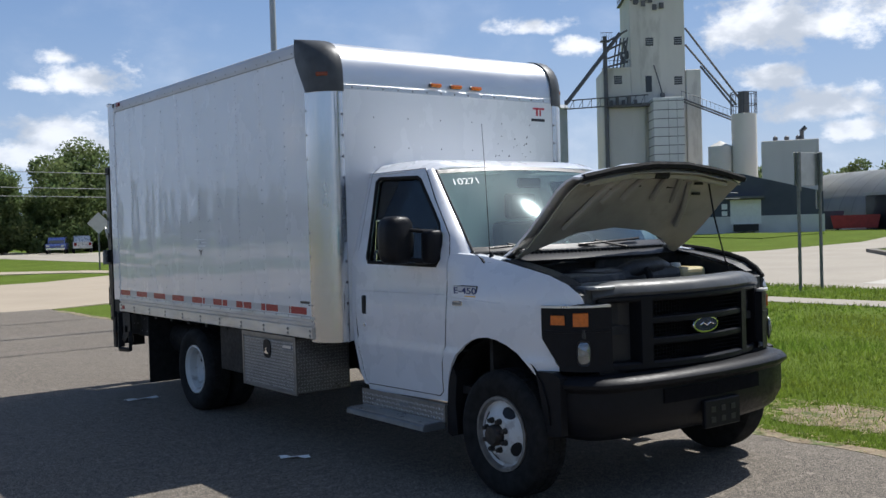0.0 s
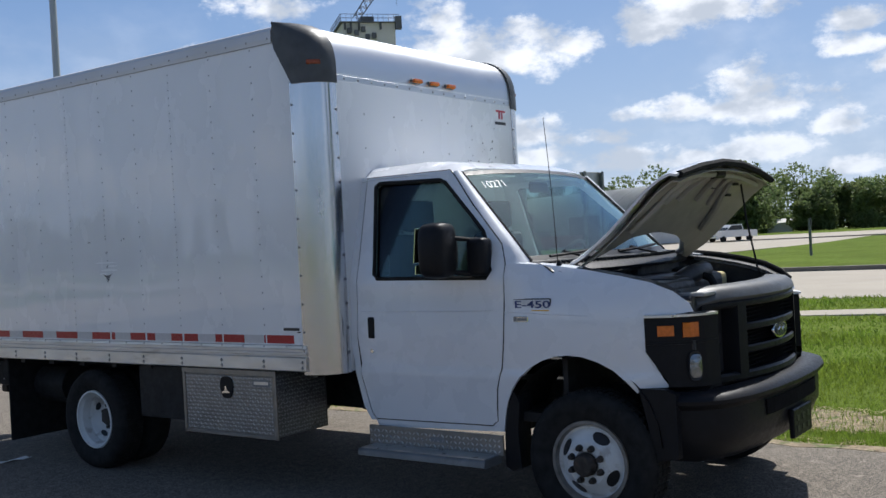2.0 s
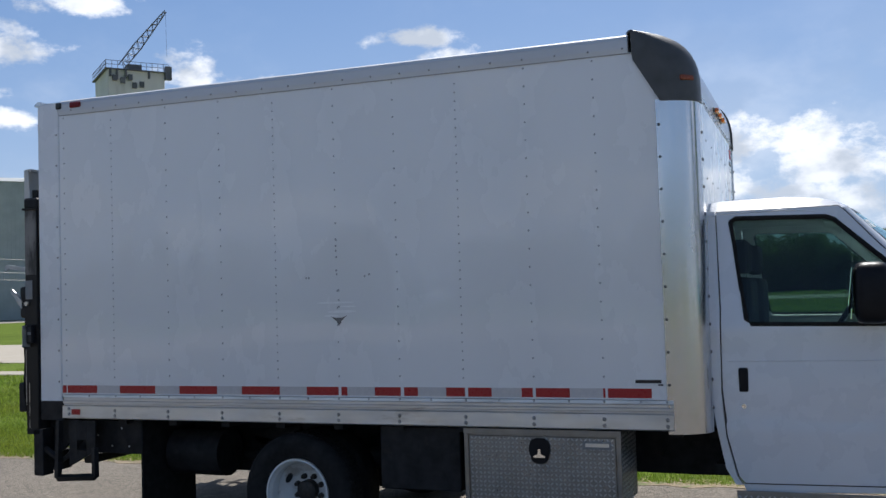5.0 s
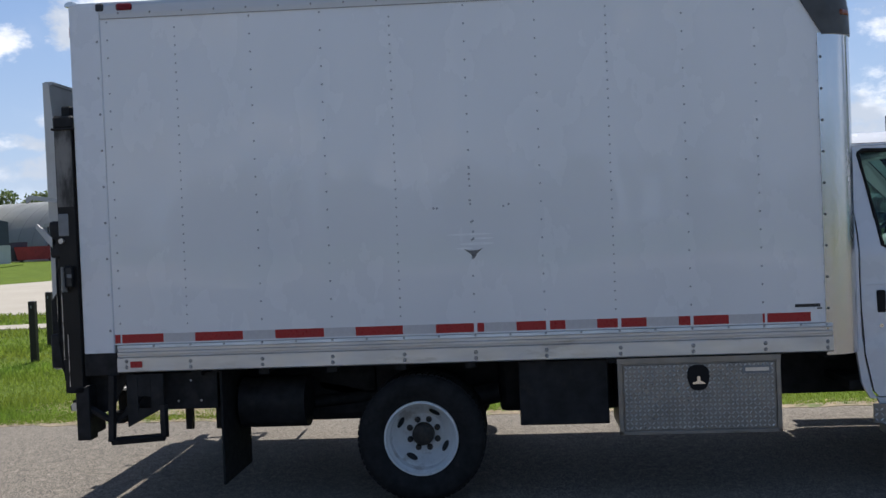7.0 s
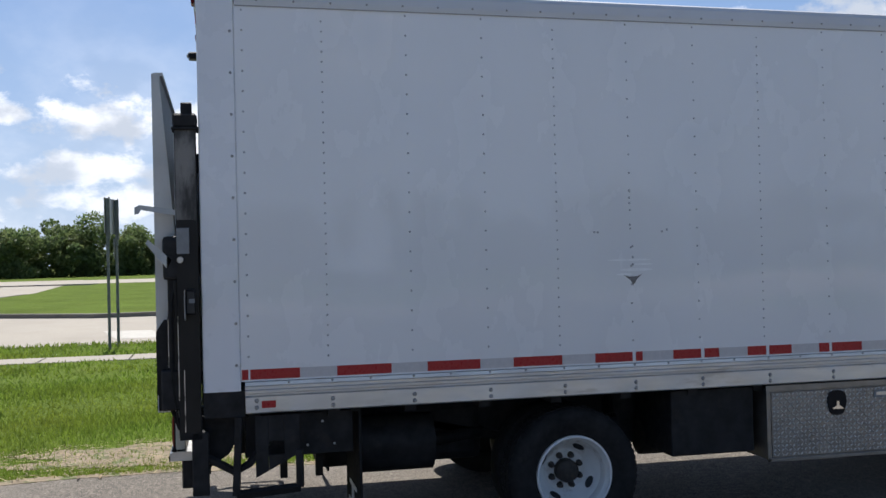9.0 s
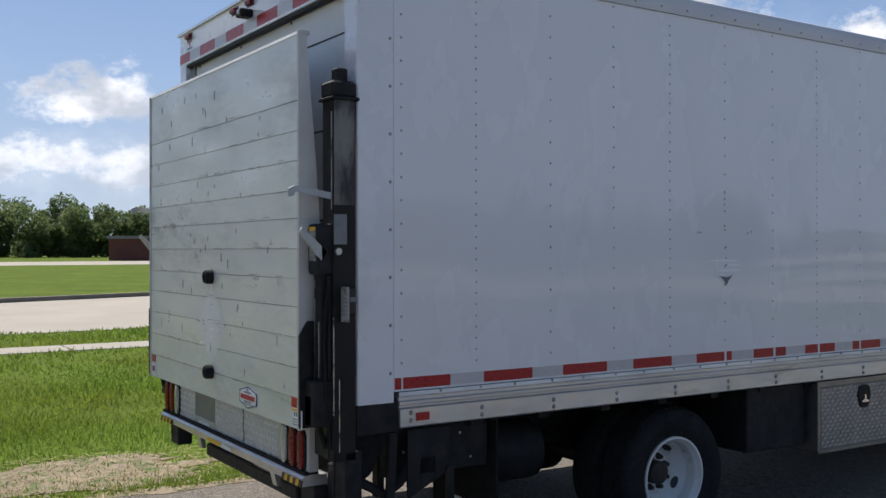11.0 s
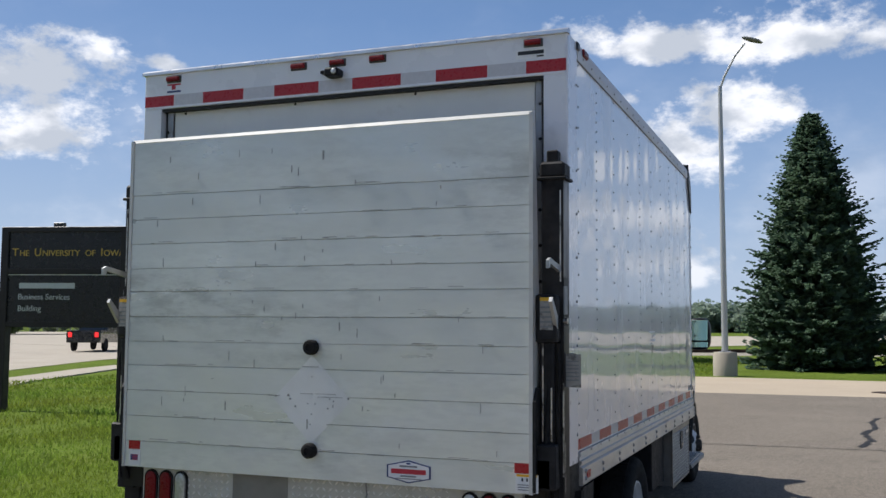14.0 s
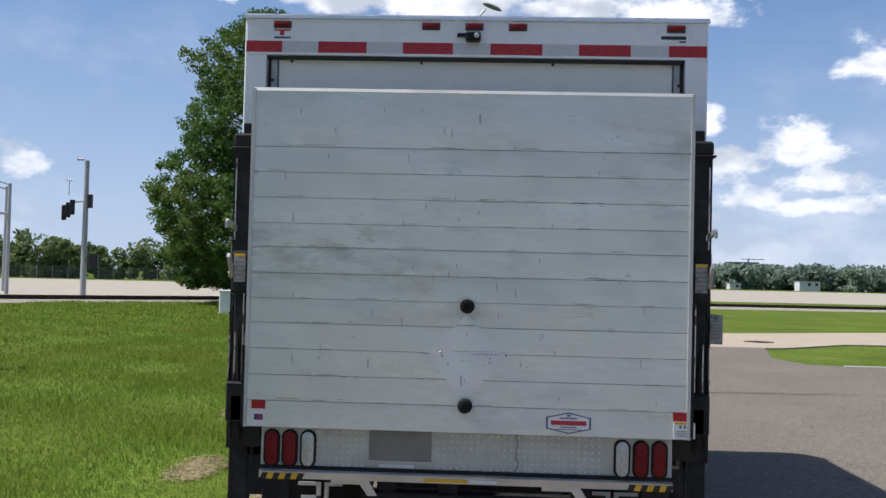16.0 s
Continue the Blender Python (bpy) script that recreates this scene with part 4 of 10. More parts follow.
for a, b, c, d in ((0.11, 0.24, 2.864, 2.882), (0.11, 0.145, 2.849, 2.857)):
    part("bar", box(a, b, 0.002, 0.004, c, d), M["ink"], st)
cm = part("rear_camera", box(1.185, 1.265, 0.0, 0.075, 2.835, 2.878, 0.008), M["plastic"], head, "black rear view camera under a hood")
part("camera_arm", box(1.262, 1.31, 0.0, 0.03, 2.862, 2.88, 0.004), M["plastic"], cm)
bm = bmesh.new()
lathe(bm, [(0.0, 0.0), (0.014, 0.0), (0.014, 0.006), (0.008, 0.009), (0.0, 0.009)], (1.205, 0.075, 2.856), "y", 12, False)
part("lens", bm, M["lens_clear"], cm)

# roll-up door set back in the frame
door = part("roll_door", box(0.17, 2.27, -0.075, -0.05, 0.95, 2.76), M["door_white"], truck, "white roll-up rear door")
for z in (2.58, 2.16, 1.74, 1.32):
    part("door_seam", box(0.17, 2.27, -0.05, -0.047, z - 0.003, z + 0.003), M["seal"], door)
both("door_track", lambda: box(0.130, 0.165, -0.07, -0.035, 0.95, 2.755, 0.004), M["grey_metal"], "grey steel door track")
# shade of the jamb gaps, put in as near-black strips
both("track_shadow_gap", lambda: box(0.1125, 0.130, -0.075, -0.045, 0.95, 2.755), M["seal"], "dark strip painted as the shade beside the door")
# shade in the recess under the header, drawn as a dark strip
part("header_gasket", box(0.113, 2.327, -0.045, -0.006, 2.742, 2.757), M["seal"], truck, "dark strip painted as the shade under the header")
for x in (0.158, 2.282):
    bm = bmesh.new()
    for k in range(10):
        rivet(bm, x - 0.02 if x < 1 else x + 0.02, -0.03, 1.1 + k * 0.17, 0.009, 0.006, "y", 1)
    part("track_bolts", bm, M["black"], truck, "", kind="stuff")
for x in (0.8, 1.5, 2.2):
    bm = bmesh.new()
    rivet(bm, x, -0.05, 2.735, 0.008, 0.005, "y", 1)
    part("door_screw", bm, M["black"], door)

# the body stands a little taller at its rear
for o in list(truck.children_recursive):
    if o.type == "MESH" and not o.data.get("leant"):
        o.data["leant"] = 1
        for v in o.data.vertices:
            v.co.x *= 1 - 0.013 * min(1.0, max(0.0, -v.co.y / 4.4))   # the box narrows a little towards the cab
            v.co.y += (0.014 + 0.014 * v.co.x) * min(1.0, max(0.0, (-v.co.y - 4.15) / 0.2))   # and its front is not quite square
            if v.co.z > 1.06:
                v.co.z += 0.020 * (v.co.z - 1.03) / 1.9 * (v.co.y + 2.0) / 2.1
del o

# ---- lift gate on the rear ----
GATE_Y, GATE_T, GATE_B, GX0, GX1 = 0.222, 2.552, 0.83, 0.105, 2.335
plate = part("lift_platform", box(GX0, GX1, GATE_Y - 0.035, GATE_Y - 0.012, GATE_B, GATE_T), M["alu_paint"], truck, "upright aluminium lift gate platform in planks")
EDGES = [0.83, 0.965, 1.096, 1.228, 1.359, 1.483, 1.612, 1.744, 1.865, 1.995, 2.125, 2.255, 2.545]
for k, (a, b) in enumerate(zip(EDGES, EDGES[1:])):
    part("plank", box(GX0 + 0.004, GX1 - 0.004, GATE_Y - 0.013, GATE_Y + rnd(-0.0008, 0.0008), a + 0.0014, b - 0.0014, 0.0005 if k in (1, 3, 6) else 0.0), M["deck"], plate)
part("top_edge", prism(bmesh.new(), [(GATE_Y - 0.05, GATE_T - 0.012), (GATE_Y + 0.004, GATE_T - 0.012), (GATE_Y - 0.004, GATE_T + 0.006), (GATE_Y - 0.05, GATE_T + 0.006)], GX0, GX1, "x"), M["alu_paint"], plate, "bevelled aluminium tip edge")
for x0, x1 in ((GX0 - 0.006, GX0 + 0.012), (GX1 - 0.012, GX1 + 0.006)):
    part("side_edge", prism(bmesh.new(), [(GATE_Y - 0.16, GATE_B), (GATE_Y + 0.006, GATE_B), (GATE_Y + 0.006, GATE_T), (GATE_Y - 0.03, GATE_T), (GATE_Y - 0.075, GATE_T - 0.55)], x0, x1, "x"), M["alu_paint"], plate, "tapered side flange")
for z in (0.968, 1.466):
    bm = bmesh.new()
    lathe(bm, [(0.0, 0.0), (0.037, 0.0), (0.037, 0.03), (0.031, 0.042), (0.016, 0.044), (0.014, 0.036), (0.0, 0.036)], (1.219, GATE_Y, z), "y", 24, False)
    part("rubber_bumper", bm, M["rubber"], plate, "round black rubber bumper", smooth=True)
# pale diamond left by a removed placard, with its screw holes
M["pale"] = mat("pale_unweathered_metal", (0.755, 0.765, 0.745), 0.45, 0.15, scale=6, vary=0.05)
bm = bmesh.new()
cx, cz, hw = 1.219, 1.212, 0.215
bm.faces.new([bm.verts.new(p) for p in ((cx, GATE_Y + 0.0015, cz + hw), (cx + hw, GATE_Y + 0.0015, cz), (cx, GATE_Y + 0.0015, cz - hw), (cx - hw, GATE_Y + 0.0015, cz))])
part("placard_ghost", bm, M["pale"], plate, "pale diamond where a placard was")
bm = bmesh.new()
for dx, dz, r in ((-0.2, 0.01, 0.008), (0.2, 0.012, 0.008), (-0.12, -0.005, 0.006), (0.12, 0.0, 0.008), (0.13, 0.018, 0.011), (-0.1, 0.005, 0.006), (-0.09, -0.04, 0.007), (0.09, -0.035, 0.007), (0.0, 0.11, 0.005), (0.0, 0.03, 0.004), (-0.02, -0.02, 0.005), (0.02, -0.02, 0.005), (0.0, -0.07, 0.005), (0.005, -0.12, 0.005)):
    rivet(bm, cx + dx, GATE_Y + 0.0012, cz + dz, r * 0.7, 0.003, "y", 1)
part("screw_holes", bm, M["grey_metal"], plate, "", kind="stuff")
# scratches and small marks on the planks
r_ = random.Random(12)
bm = bmesh.new()
for k in range(150):
    x, z = r_.uniform(GX0 + 0.1, GX1 - 0.1), r_.choice(EDGES[1:-1]) + r_.uniform(-0.004, 0.012) if k % 3 else r_.uniform(GATE_B + 0.1, GATE_T - 0.1)
    w, h = (r_.uniform(0.02, 0.12), r_.uniform(0.0015, 0.004)) if k % 3 else (r_.uniform(0.002, 0.006), r_.uniform(0.01, 0.05))
    bx(bm, x, x + w, GATE_Y, GATE_Y + 0.0022, z, z + h)
part("scuffing", bm, mat("scuffed_metal", (0.36, 0.36, 0.35), 0.5, 0.3, scale=40, vary=0.3), plate, "dark scuffs", kind="stuff")


def six(bm, x, z, w, h, y0, y1):
    prism(bm, [(x - w / 2, z - h * 0.27), (x, z - h / 2), (x + w / 2, z - h * 0.27), (x + w / 2, z + h * 0.27), (x, z + h / 2), (x - w / 2, z + h * 0.27)], y0, y1, "y")
    return bm


badge = part("maker_badge", six(bmesh.new(), 0.70, 0.896, 0.222, 0.106, GATE_Y, GATE_Y + 0.003), M["label_blue"], plate, "six-sided maker badge with red and navy bars")
part("badge_face", six(bmesh.new(), 0.70, 0.896, 0.206, 0.094, GATE_Y + 0.002, GATE_Y + 0.004), M["label_white"], plate)
for a, b, c, d, m_ in ((0.612, 0.788, 0.886, 0.908, "label_red"), (0.655, 0.745, 0.917, 0.925, "label_grey"), (0.66, 0.74, 0.872, 0.879, "label_grey"), (0.635, 0.765, 0.862, 0.866, "label_grey"), (0.69, 0.71, 0.93, 0.938, "label_blue")):
    part("bar", box(a, b, GATE_Y + 0.003, GATE_Y + 0.0055, c, d), M[m_], plate)
for x, s in ((2.265, 1), (0.15, -1)):
    part("corner_tape", box(x - 0.035, x + 0.035, GATE_Y, GATE_Y + 0.003, 0.922, 0.965), M["red"], plate, "red corner reflector")
    dec = part("safety_decal", box(x - 0.04 - (0.035 if s < 0 else 0), x + 0.03, GATE_Y, GATE_Y + 0.0035, 0.838, 0.918), M["label_white"], plate, "white safety decal with small bars")
    if s > 0:
        part("bar", box(x - 0.025, x + 0.02, GATE_Y + 0.003, GATE_Y + 0.005, 0.865, 0.895), M["label_blue"], plate)
        for k in range(4):
            part("bar", box(x - 0.025, x + 0.008, GATE_Y + 0.0045, GATE_Y + 0.006, 0.866 + k * 0.008, 0.869 + k * 0.008), M["label_red"], plate)
    else:
        part("bar", box(x - 0.07, x + 0.025, GATE_Y + 0.003, GATE_Y + 0.005, 0.908, 0.918), M["yellow"], plate)
        for k in range(3):
            part("bar", box(x - 0.05 + k * 0.022, x - 0.042 + k * 0.022, GATE_Y + 0.003, GATE_Y + 0.005, 0.888, 0.902), M["ink"], plate)
        for k in range(3):
            part("bar", box(x - 0.06, x + 0.02, GATE_Y + 0.003, GATE_Y + 0.005, 0.848 + k * 0.011, 0.852 + k * 0.011), M["label_grey"], plate)


M["label_grimy"] = mat("grimy_label", (0.33, 0.32, 0.29), 0.6, scale=30, vary=0.15, stain=(0.10, 0.095, 0.085), stain_scale=22, stain_at=0.52, stain_amount=0.8)


# upright lift columns with slides, chains and brackets
def column(s):
    f = (lambda b: b) if s > 0 else flip
    col = part("lift_column", f(prism(bmesh.new(), [(-0.012, 0.012), (-0.012, 0.118), (0.088, 0.118), (0.088, 0.09), (0.02, 0.09), (0.02, 0.04), (0.088, 0.04), (0.088, 0.012)], 0.70, 2.31, "z")), M["black"], truck, "black greasy steel lift column")
    part("column_foot", f(box(-0.012, 0.088, -0.02, 0.062, 0.418, 0.735, 0.004)), M["black"], col)
    part("side_plate", f(box(-0.0175, -0.0125, 0.054, 0.116, 1.63, 1.76, 0.002)), M["label_grey"], col, "dull grey plate on the column")
    part("column_cap", f(box(-0.02, 0.1, 0.005, 0.125, 2.26, 2.335, 0.012)), M["black"], col)
    part("cap_block", f(box(0.02, 0.075, 0.03, 0.085, 2.33, 2.395, 0.006)), M["black"], col)
    bm = bmesh.new()
    tube(bm, [(0.05, 0.065, 0.72), (0.05, 0.065, 2.25)], 0.018, 10)
    part("slide_rod", f(bm), M["grey_metal"], col, "bare worn steel rod", smooth=True)
    part("slide_tube", f(box(0.02, 0.085, 0.1, 0.165, 0.86, 1.66, 0.006)), M["black"], col)
    part("slide_shoe", f(box(0.0, 0.10, 0.085, 0.205, 0.85, 1.05, 0.008)), M["black"], col)
    part("pivot_block", f(box(0.0, 0.11, 0.06, 0.185, 1.50, 1.72, 0.02, 2)), M["black"], col)
    wl_ = part("warning_label", f(box(0.018, 0.078, 0.185, 0.1875, 1.56, 1.705)), M["label_grimy"], col, "dirty white warning label")
    for k in range(5):
        part("bar", f(box(0.02, 0.077, 0.187, 0.1885, 1.57 + k * 0.022, 1.577 + k * 0.022)), M["label_grey"], wl_)
    part("bar", f(box(0.02, 0.077, 0.187, 0.1885, 1.69, 1.706)), M["yellow"], wl_)
    bm = bmesh.new()
    prism(bm, [(0.07, 1.845), (0.29, 1.878), (0.315, 1.865), (0.315, 1.83), (0.295, 1.835), (0.285, 1.853), (0.07, 1.815)], 0.0, 0.014, "x")
    part("latch_arm", f(bm), M["galv"], col, "galvanised latch arm")
    bm = bmesh.new()
    prism(bm, [(0.14, 1.60), (0.255, 1.705), (0.265, 1.685), (0.20, 1.60), (0.165, 1.56)], 0.0, 0.016, "x")
    part("latch_hook", f(bm), M["galv"], col, "galvanised hook plate")
    bm = bmesh.new()
    tube(bm, [(0.06, 0.12, 0.75), (0.05, 0.16, 0.86), (0.06, 0.17, 1.0), (0.04, 0.16, 1.3), (0.05, 0.13, 1.5)], 0.012, 8)
    part("chain_hose", f(bm), M["rubber"], col, smooth=True)
    bm = bmesh.new()
    prism(bm, [(0.09, 0.84), (0.23, 0.84), (0.23, 1.24), (0.19, 1.3), (0.12, 1.3), (0.09, 1.2)], 0.085, 0.10, "x")
    part("arm_plate", f(bm), M["black"], col, "greasy black arm plate")
    bm = bmesh.new()
    prism(bm, [(-0.12, 0.60), (0.0, 0.52), (0.06, 0.52), (0.06, 0.80), (-0.2, 0.80), (-0.2, 0.74)], 0.10, 0.118, "x")
    part("gusset", f(bm), M["black"], col)
    # grease-stained post face behind, bright worn edges and a chain
    part("post_face", f(box(-0.0142, -0.0118, 0.016, 0.114, 1.80, 2.25)), M["greasy"], col, "white post face smeared with black grease")
    part("post_face", f(box(-0.0142, -0.0118, 0.016, 0.114, 0.74, 1.798)), M["tarry"], col, "post face black with grease")
    part("grease_plate", f(prism(bmesh.new(), [(0.06, 0.71), (0.122, 0.71), (0.122, 0.85), (0.205, 0.85), (0.205, 0.98), (0.18, 1.05), (0.06, 1.05)], 0.03, 0.165, "x")), M["tarry"], col, "black greasy lower arm block")
    part("slide_guard", f(box(0.0, 0.085, 0.118, 0.136, 1.05, 1.50, 0.004)), M["tarry"], col)
    part("cap_lip", f(box(-0.03, 0.11, -0.002, 0.130, 2.250, 2.264, 0.003)), M["black"], col)
    for x, y, z0, z1 in ((0.086, 0.119, 0.74, 1.5), (-0.0125, 0.117, 0.9, 1.32), (0.03, 0.166, 1.06, 1.3), (0.07, 0.166, 1.06, 1.62), (-0.012, 0.09, 0.74, 1.05), (0.0, 0.1185, 1.78, 2.2)):
        part("worn_edge", f(box(x - 0.003, x + 0.003, y - 0.002, y + 0.002, z0, z1)), M["worn"], col)
    part("cross_pin", f(tube(bmesh.new(), [(-0.03, 0.10, 1.60), (0.12, 0.10, 1.60)], 0.016, 10)), M["worn"], col, "worn steel pivot pin", smooth=True)
    part("cable", f(tube(bmesh.new(), [(0.02, 0.13, 1.48), (-0.005, 0.145, 1.40), (0.01, 0.15, 1.2), (-0.005, 0.15, 1.0), (0.01, 0.12, 0.75)], 0.006, 6)), M["rubber"], col, smooth=True)
    return col


col_r, col_l = column(1), column(-1)
for k in range(7):
    z = 0.92 + k * 0.11
    part("grease_streak", box(-0.0135, -0.0115, 0.03 + 0.008 * (k % 3), 0.036 + 0.008 * (k % 3), z, z + 0.085), M["grey_metal"], col_r)
ctl = part("control_box", box(-0.055, -0.012, 0.030, 0.076, 1.325, 1.452, 0.006), M["plastic"], truck, "black lift control box with a label")
part("switch_face", box(-0.057, -0.054, 0.034, 0.070, 1.335, 1.44), M["ink"], ctl)
part("switch_badge", box(-0.059, -0.056, 0.032, 0.060, 1.385, 1.405), M["label_grey"], ctl)
part("info_plate", box(-0.085, 0.005, 0.078, 0.082, 1.30, 1.45), M["label_grimy"], ctl, "white instruction plate with grey lines")
for k in range(6):
    part("bar", box(-0.075, -0.005, 0.081, 0.084, 1.33 + k * 0.017, 1.335 + k * 0.017), M["label_grey"], ctl)

# bumper panel with lamps below the platform
panel = part("rear_panel", box(0.172, 2.262, 0.10, 0.148, 0.612, 0.83, 0.003), M["tread_white"], truck, "cream tread plate rear panel with lamps")


def tread(x0, x1, z0, z1, y, s=0.034, axis="y", sgn=1, length=0.030, width=0.011, h=0.004):
    """Raised lozenges in alternating directions over a rectangle."""
    vs, fs = [], []
    r = 0
    z = z0 + s / 2
    while z < z1:
        x = x0 + s / 2
        c = 0
        while x < x1:
            a = radians(45 if (r + c) % 2 else -45)
            u, w = (math.cos(a), math.sin(a)), (-math.sin(a), math.cos(a))
            b = len(vs)
            for du, dw, t in ((-length / 2, 0, 0), (0, -width / 2, 0), (length / 2, 0, 0), (0, width / 2, 0), (-length / 5, 0, h), (length / 5, 0, h)):
                p, q = x + du * u[0] + dw * w[0], z + du * u[1] + dw * w[1]
                vs.append((p, y + sgn * t, q) if axis == "y" else (y + sgn * t, p, q))
            fs += [(b, b + 1, b + 5, b + 4), (b + 1, b + 2, b + 5), (b + 2, b + 3, b + 4, b + 5), (b + 3, b, b + 4)]
            x += s
            c += 1
        z += s
        r += 1
    me = bpy.data.meshes.new("tread")
    me.from_pydata(vs, [], fs)
    return me


# raised lozenges are given a paler colour than their plate
M["tread_white_hi"] = mat("pale_tread_tops", (0.74, 0.74, 0.70), 0.4, 0.2, scale=9, vary=0.08)
part("tread_pattern", tread(0.52, 1.37, 0.62, 0.83, 0.148), M["tread_white_hi"], panel, "", kind="stuff")
part("tread_pattern", tread(1.72, 2.0, 0.62, 0.83, 0.148), M["tread_white_hi"], panel, "", kind="stuff")
part("plate_recess", box(1.385, 1.705, 0.146, 0.150, 0.665, 0.83), mat("dull_recess", (0.22, 0.215, 0.20), 0.5, 0.3, scale=5, vary=0.15), panel, "dull grey licence recess without a plate")
part("recess_rim", box(1.375, 1.715, 0.148, 0.156, 0.655, 0.667), M["tread_white"], panel)
part("recess_label", box(1.47, 1.65, 0.149, 0.151, 0.632, 0.648), M["label_white"], panel, "thin label with bars")
bm = bmesh.new()
rr = random.Random(2)
zz = [(0.952 + rr.uniform(-0.008, 0.008), 0.615 + k * 0.0216) for k in range(11)]
tube(bm, [(x, 0.151, z) for x, z in zz], 0.004, 5)
part("weld_seam", bm, M["grey_metal"], panel, "wavy weld seam")
for x, m_ in ((2.205, "lens_red"), (2.112, "lens_red"), (2.018, "lens_clear"), (0.422, "lens_clear"), (0.328, "lens_red"), (0.236, "lens_red")):
    bm = bmesh.new()
    ring = [(x + 0.042 * math.cos(a), 0.715 + (0.055 if math.sin(a) > 0 else -0.055) + 0.042 * math.sin(a)) for a in [math.pi * 2 * k / 24 for k in range(24)]]
    prism(bm, ring, 0.146, 0.157, "y")
    lamp_o = part("tail_lamp", bm, M["rubber"], panel, ("clear" if m_ == "lens_clear" else "red") + " oval lamp in a black grommet")
    bm = bmesh.new()
    rows = []
    for sc, y in ((0.78, 0.156), (0.74, 0.164), (0.4, 0.169)):
        rows.append([(x + (p - x) * sc, y, 0.715 + (q - 0.715) * (0.9 if sc > 0.5 else 0.6)) for p, q in ring])
    vs = grid(bm, rows, True)
    bm.faces.new(vs[-1])
    part("tail_lens", bm, M[m_], panel, smooth=True)
part("sill_rubber", box(0.172, 2.262, 0.10, 0.170, 0.6125, 0.628, 0.003), M["rubber"], truck, "black rubber strip above the sill")
sill = part("rear_sill", prism(bmesh.new(), [(0.06, 0.565), (0.175, 0.565), (0.18, 0.60), (0.165, 0.612), (0.06, 0.612)], 0.172, 2.262, "x"), M["alu_rail"], truck, "scuffed aluminium sill under the panel")
for x0 in (2.04, 0.18):
    for k in range(7):
        bm = bmesh.new()
        a = x0 + k * 0.031
        prism(bm, [(a, 0.563), (a + 0.031, 0.563), (a + 0.019, 0.593), (a - 0.012, 0.593)], 0.178, 0.1835, "y")
        part("hazard_stripe", bm, M["yellow"] if k % 2 else M["ink"], sill)
part("sill_label", box(1.2, 1.42, 0.1795, 0.182, 0.572, 0.588), M["yellow"], sill)
part("sill_label", box(1.05, 1.19, 0.1795, 0.182, 0.572, 0.588), M["label_white"], sill)
for x0, x1 in ((2.12, 2.26), (0.18, 0.32)):
    part("step_bracket", box(x0, x1, 0.03, 0.12, 0.42, 0.562, 0.006), M["black"], truck, "black bracket under the sill")
for x0 in (1.66, 0.58):
    part("sill_bracket", prism(bmesh.new(), [(x0, 0.48), (x0 + 0.05, 0.562), (x0 + 0.24, 0.562), (x0 + 0.24, 0.535), (x0 + 0.09, 0.535), (x0 + 0.05, 0.48)], 0.10, 0.125, "y"), M["alu_rail"], truck, "grey metal bracket under the sill")
bar = part("under_bar", box(0.48, 1.75, -0.02, 0.07, 0.42, 0.49, 0.008), M["black"], truck, "black rear underride bar")
for x in (0.62, 1.3, 1.62):
    part("bar_hanger", box(x - 0.05, x + 0.05, 0.0, 0.05, 0.45, 0.62), M["black"], bar)
for x in (0.04, 2.26):
    part("pump_box" if x > 1 else "corner_foot", box(x, x + 0.14, -0.015, 0.055, 0.45, 0.66, 0.006), M["black"], truck)


def step_frame():
    bm = bmesh.new()
    for a, b in (((-0.17, 0.80), (-0.15, 0.41)), ((-0.15, 0.41), (-0.47, 0.43)), ((-0.47, 0.43), (-0.47, 0.62))):
        tube(bm, [(-0.015, *a), (-0.015, *b)], 0.024, 4)
    return bm


def frame_plate():
    """Gusset plate of the step frame with a small window cut in it."""
    bm = bmesh.new()
    prism(bm, [(-0.25, 0.80), (-0.25, 0.49), (-0.315, 0.523), (-0.315, 0.80)], -0.012, 0.0, "x")
    prism(bm, [(-0.395, 0.80), (-0.395, 0.563), (-0.47, 0.60), (-0.47, 0.80)], -0.012, 0.0, "x")
    prism(bm, [(-0.316, 0.80), (-0.316, 0.67), (-0.394, 0.67), (-0.394, 0.80)], -0.012, 0.0, "x")
    prism(bm, [(-0.316, 0.60), (-0.316, 0.5235), (-0.394, 0.5625), (-0.394, 0.60)], -0.012, 0.0, "x")
    return bm


both("frame_plate", frame_plate, M["black"], "black gusset plate")
both("step_frame", step_frame, M["black"], "black steel side step frame")
both("hook_arm", lambda: tube(bmesh.new(), [(0.02, 0.02, 0.62), (0.02, -0.15, 0.52), (0.02, -0.22, 0.56), (0.02, -0.34, 0.70)], 0.022, 6), M["black"])

# ---- cab ----
def xs(y, z):
    """The cab side's distance from the box side's plane."""
    x = 0.215 + (0.28 * (z - 1.35) if z > 1.35 else 0) + (0.10 * (0.80 - z) if z < 0.80 else 0)
    x -= 0.012 * math.exp(-((z - 1.02) / 0.14) ** 2)
    x -= 0.010 * min(1.0, max(0.0, (0.845 - z) / 0.035))
    if y < -5.60 and z > 1.15:
        q = min(1.0, (-5.60 - y) / 0.30)
        x += q * q * (3 - 2 * q) * (1.75 * (z - 1.15) ** 2 - (0.28 * (z - 1.35) if z > 1.35 else 0))
    if y < -6.08:
        x += 0.62 * (-6.08 - y) ** 2
    return x


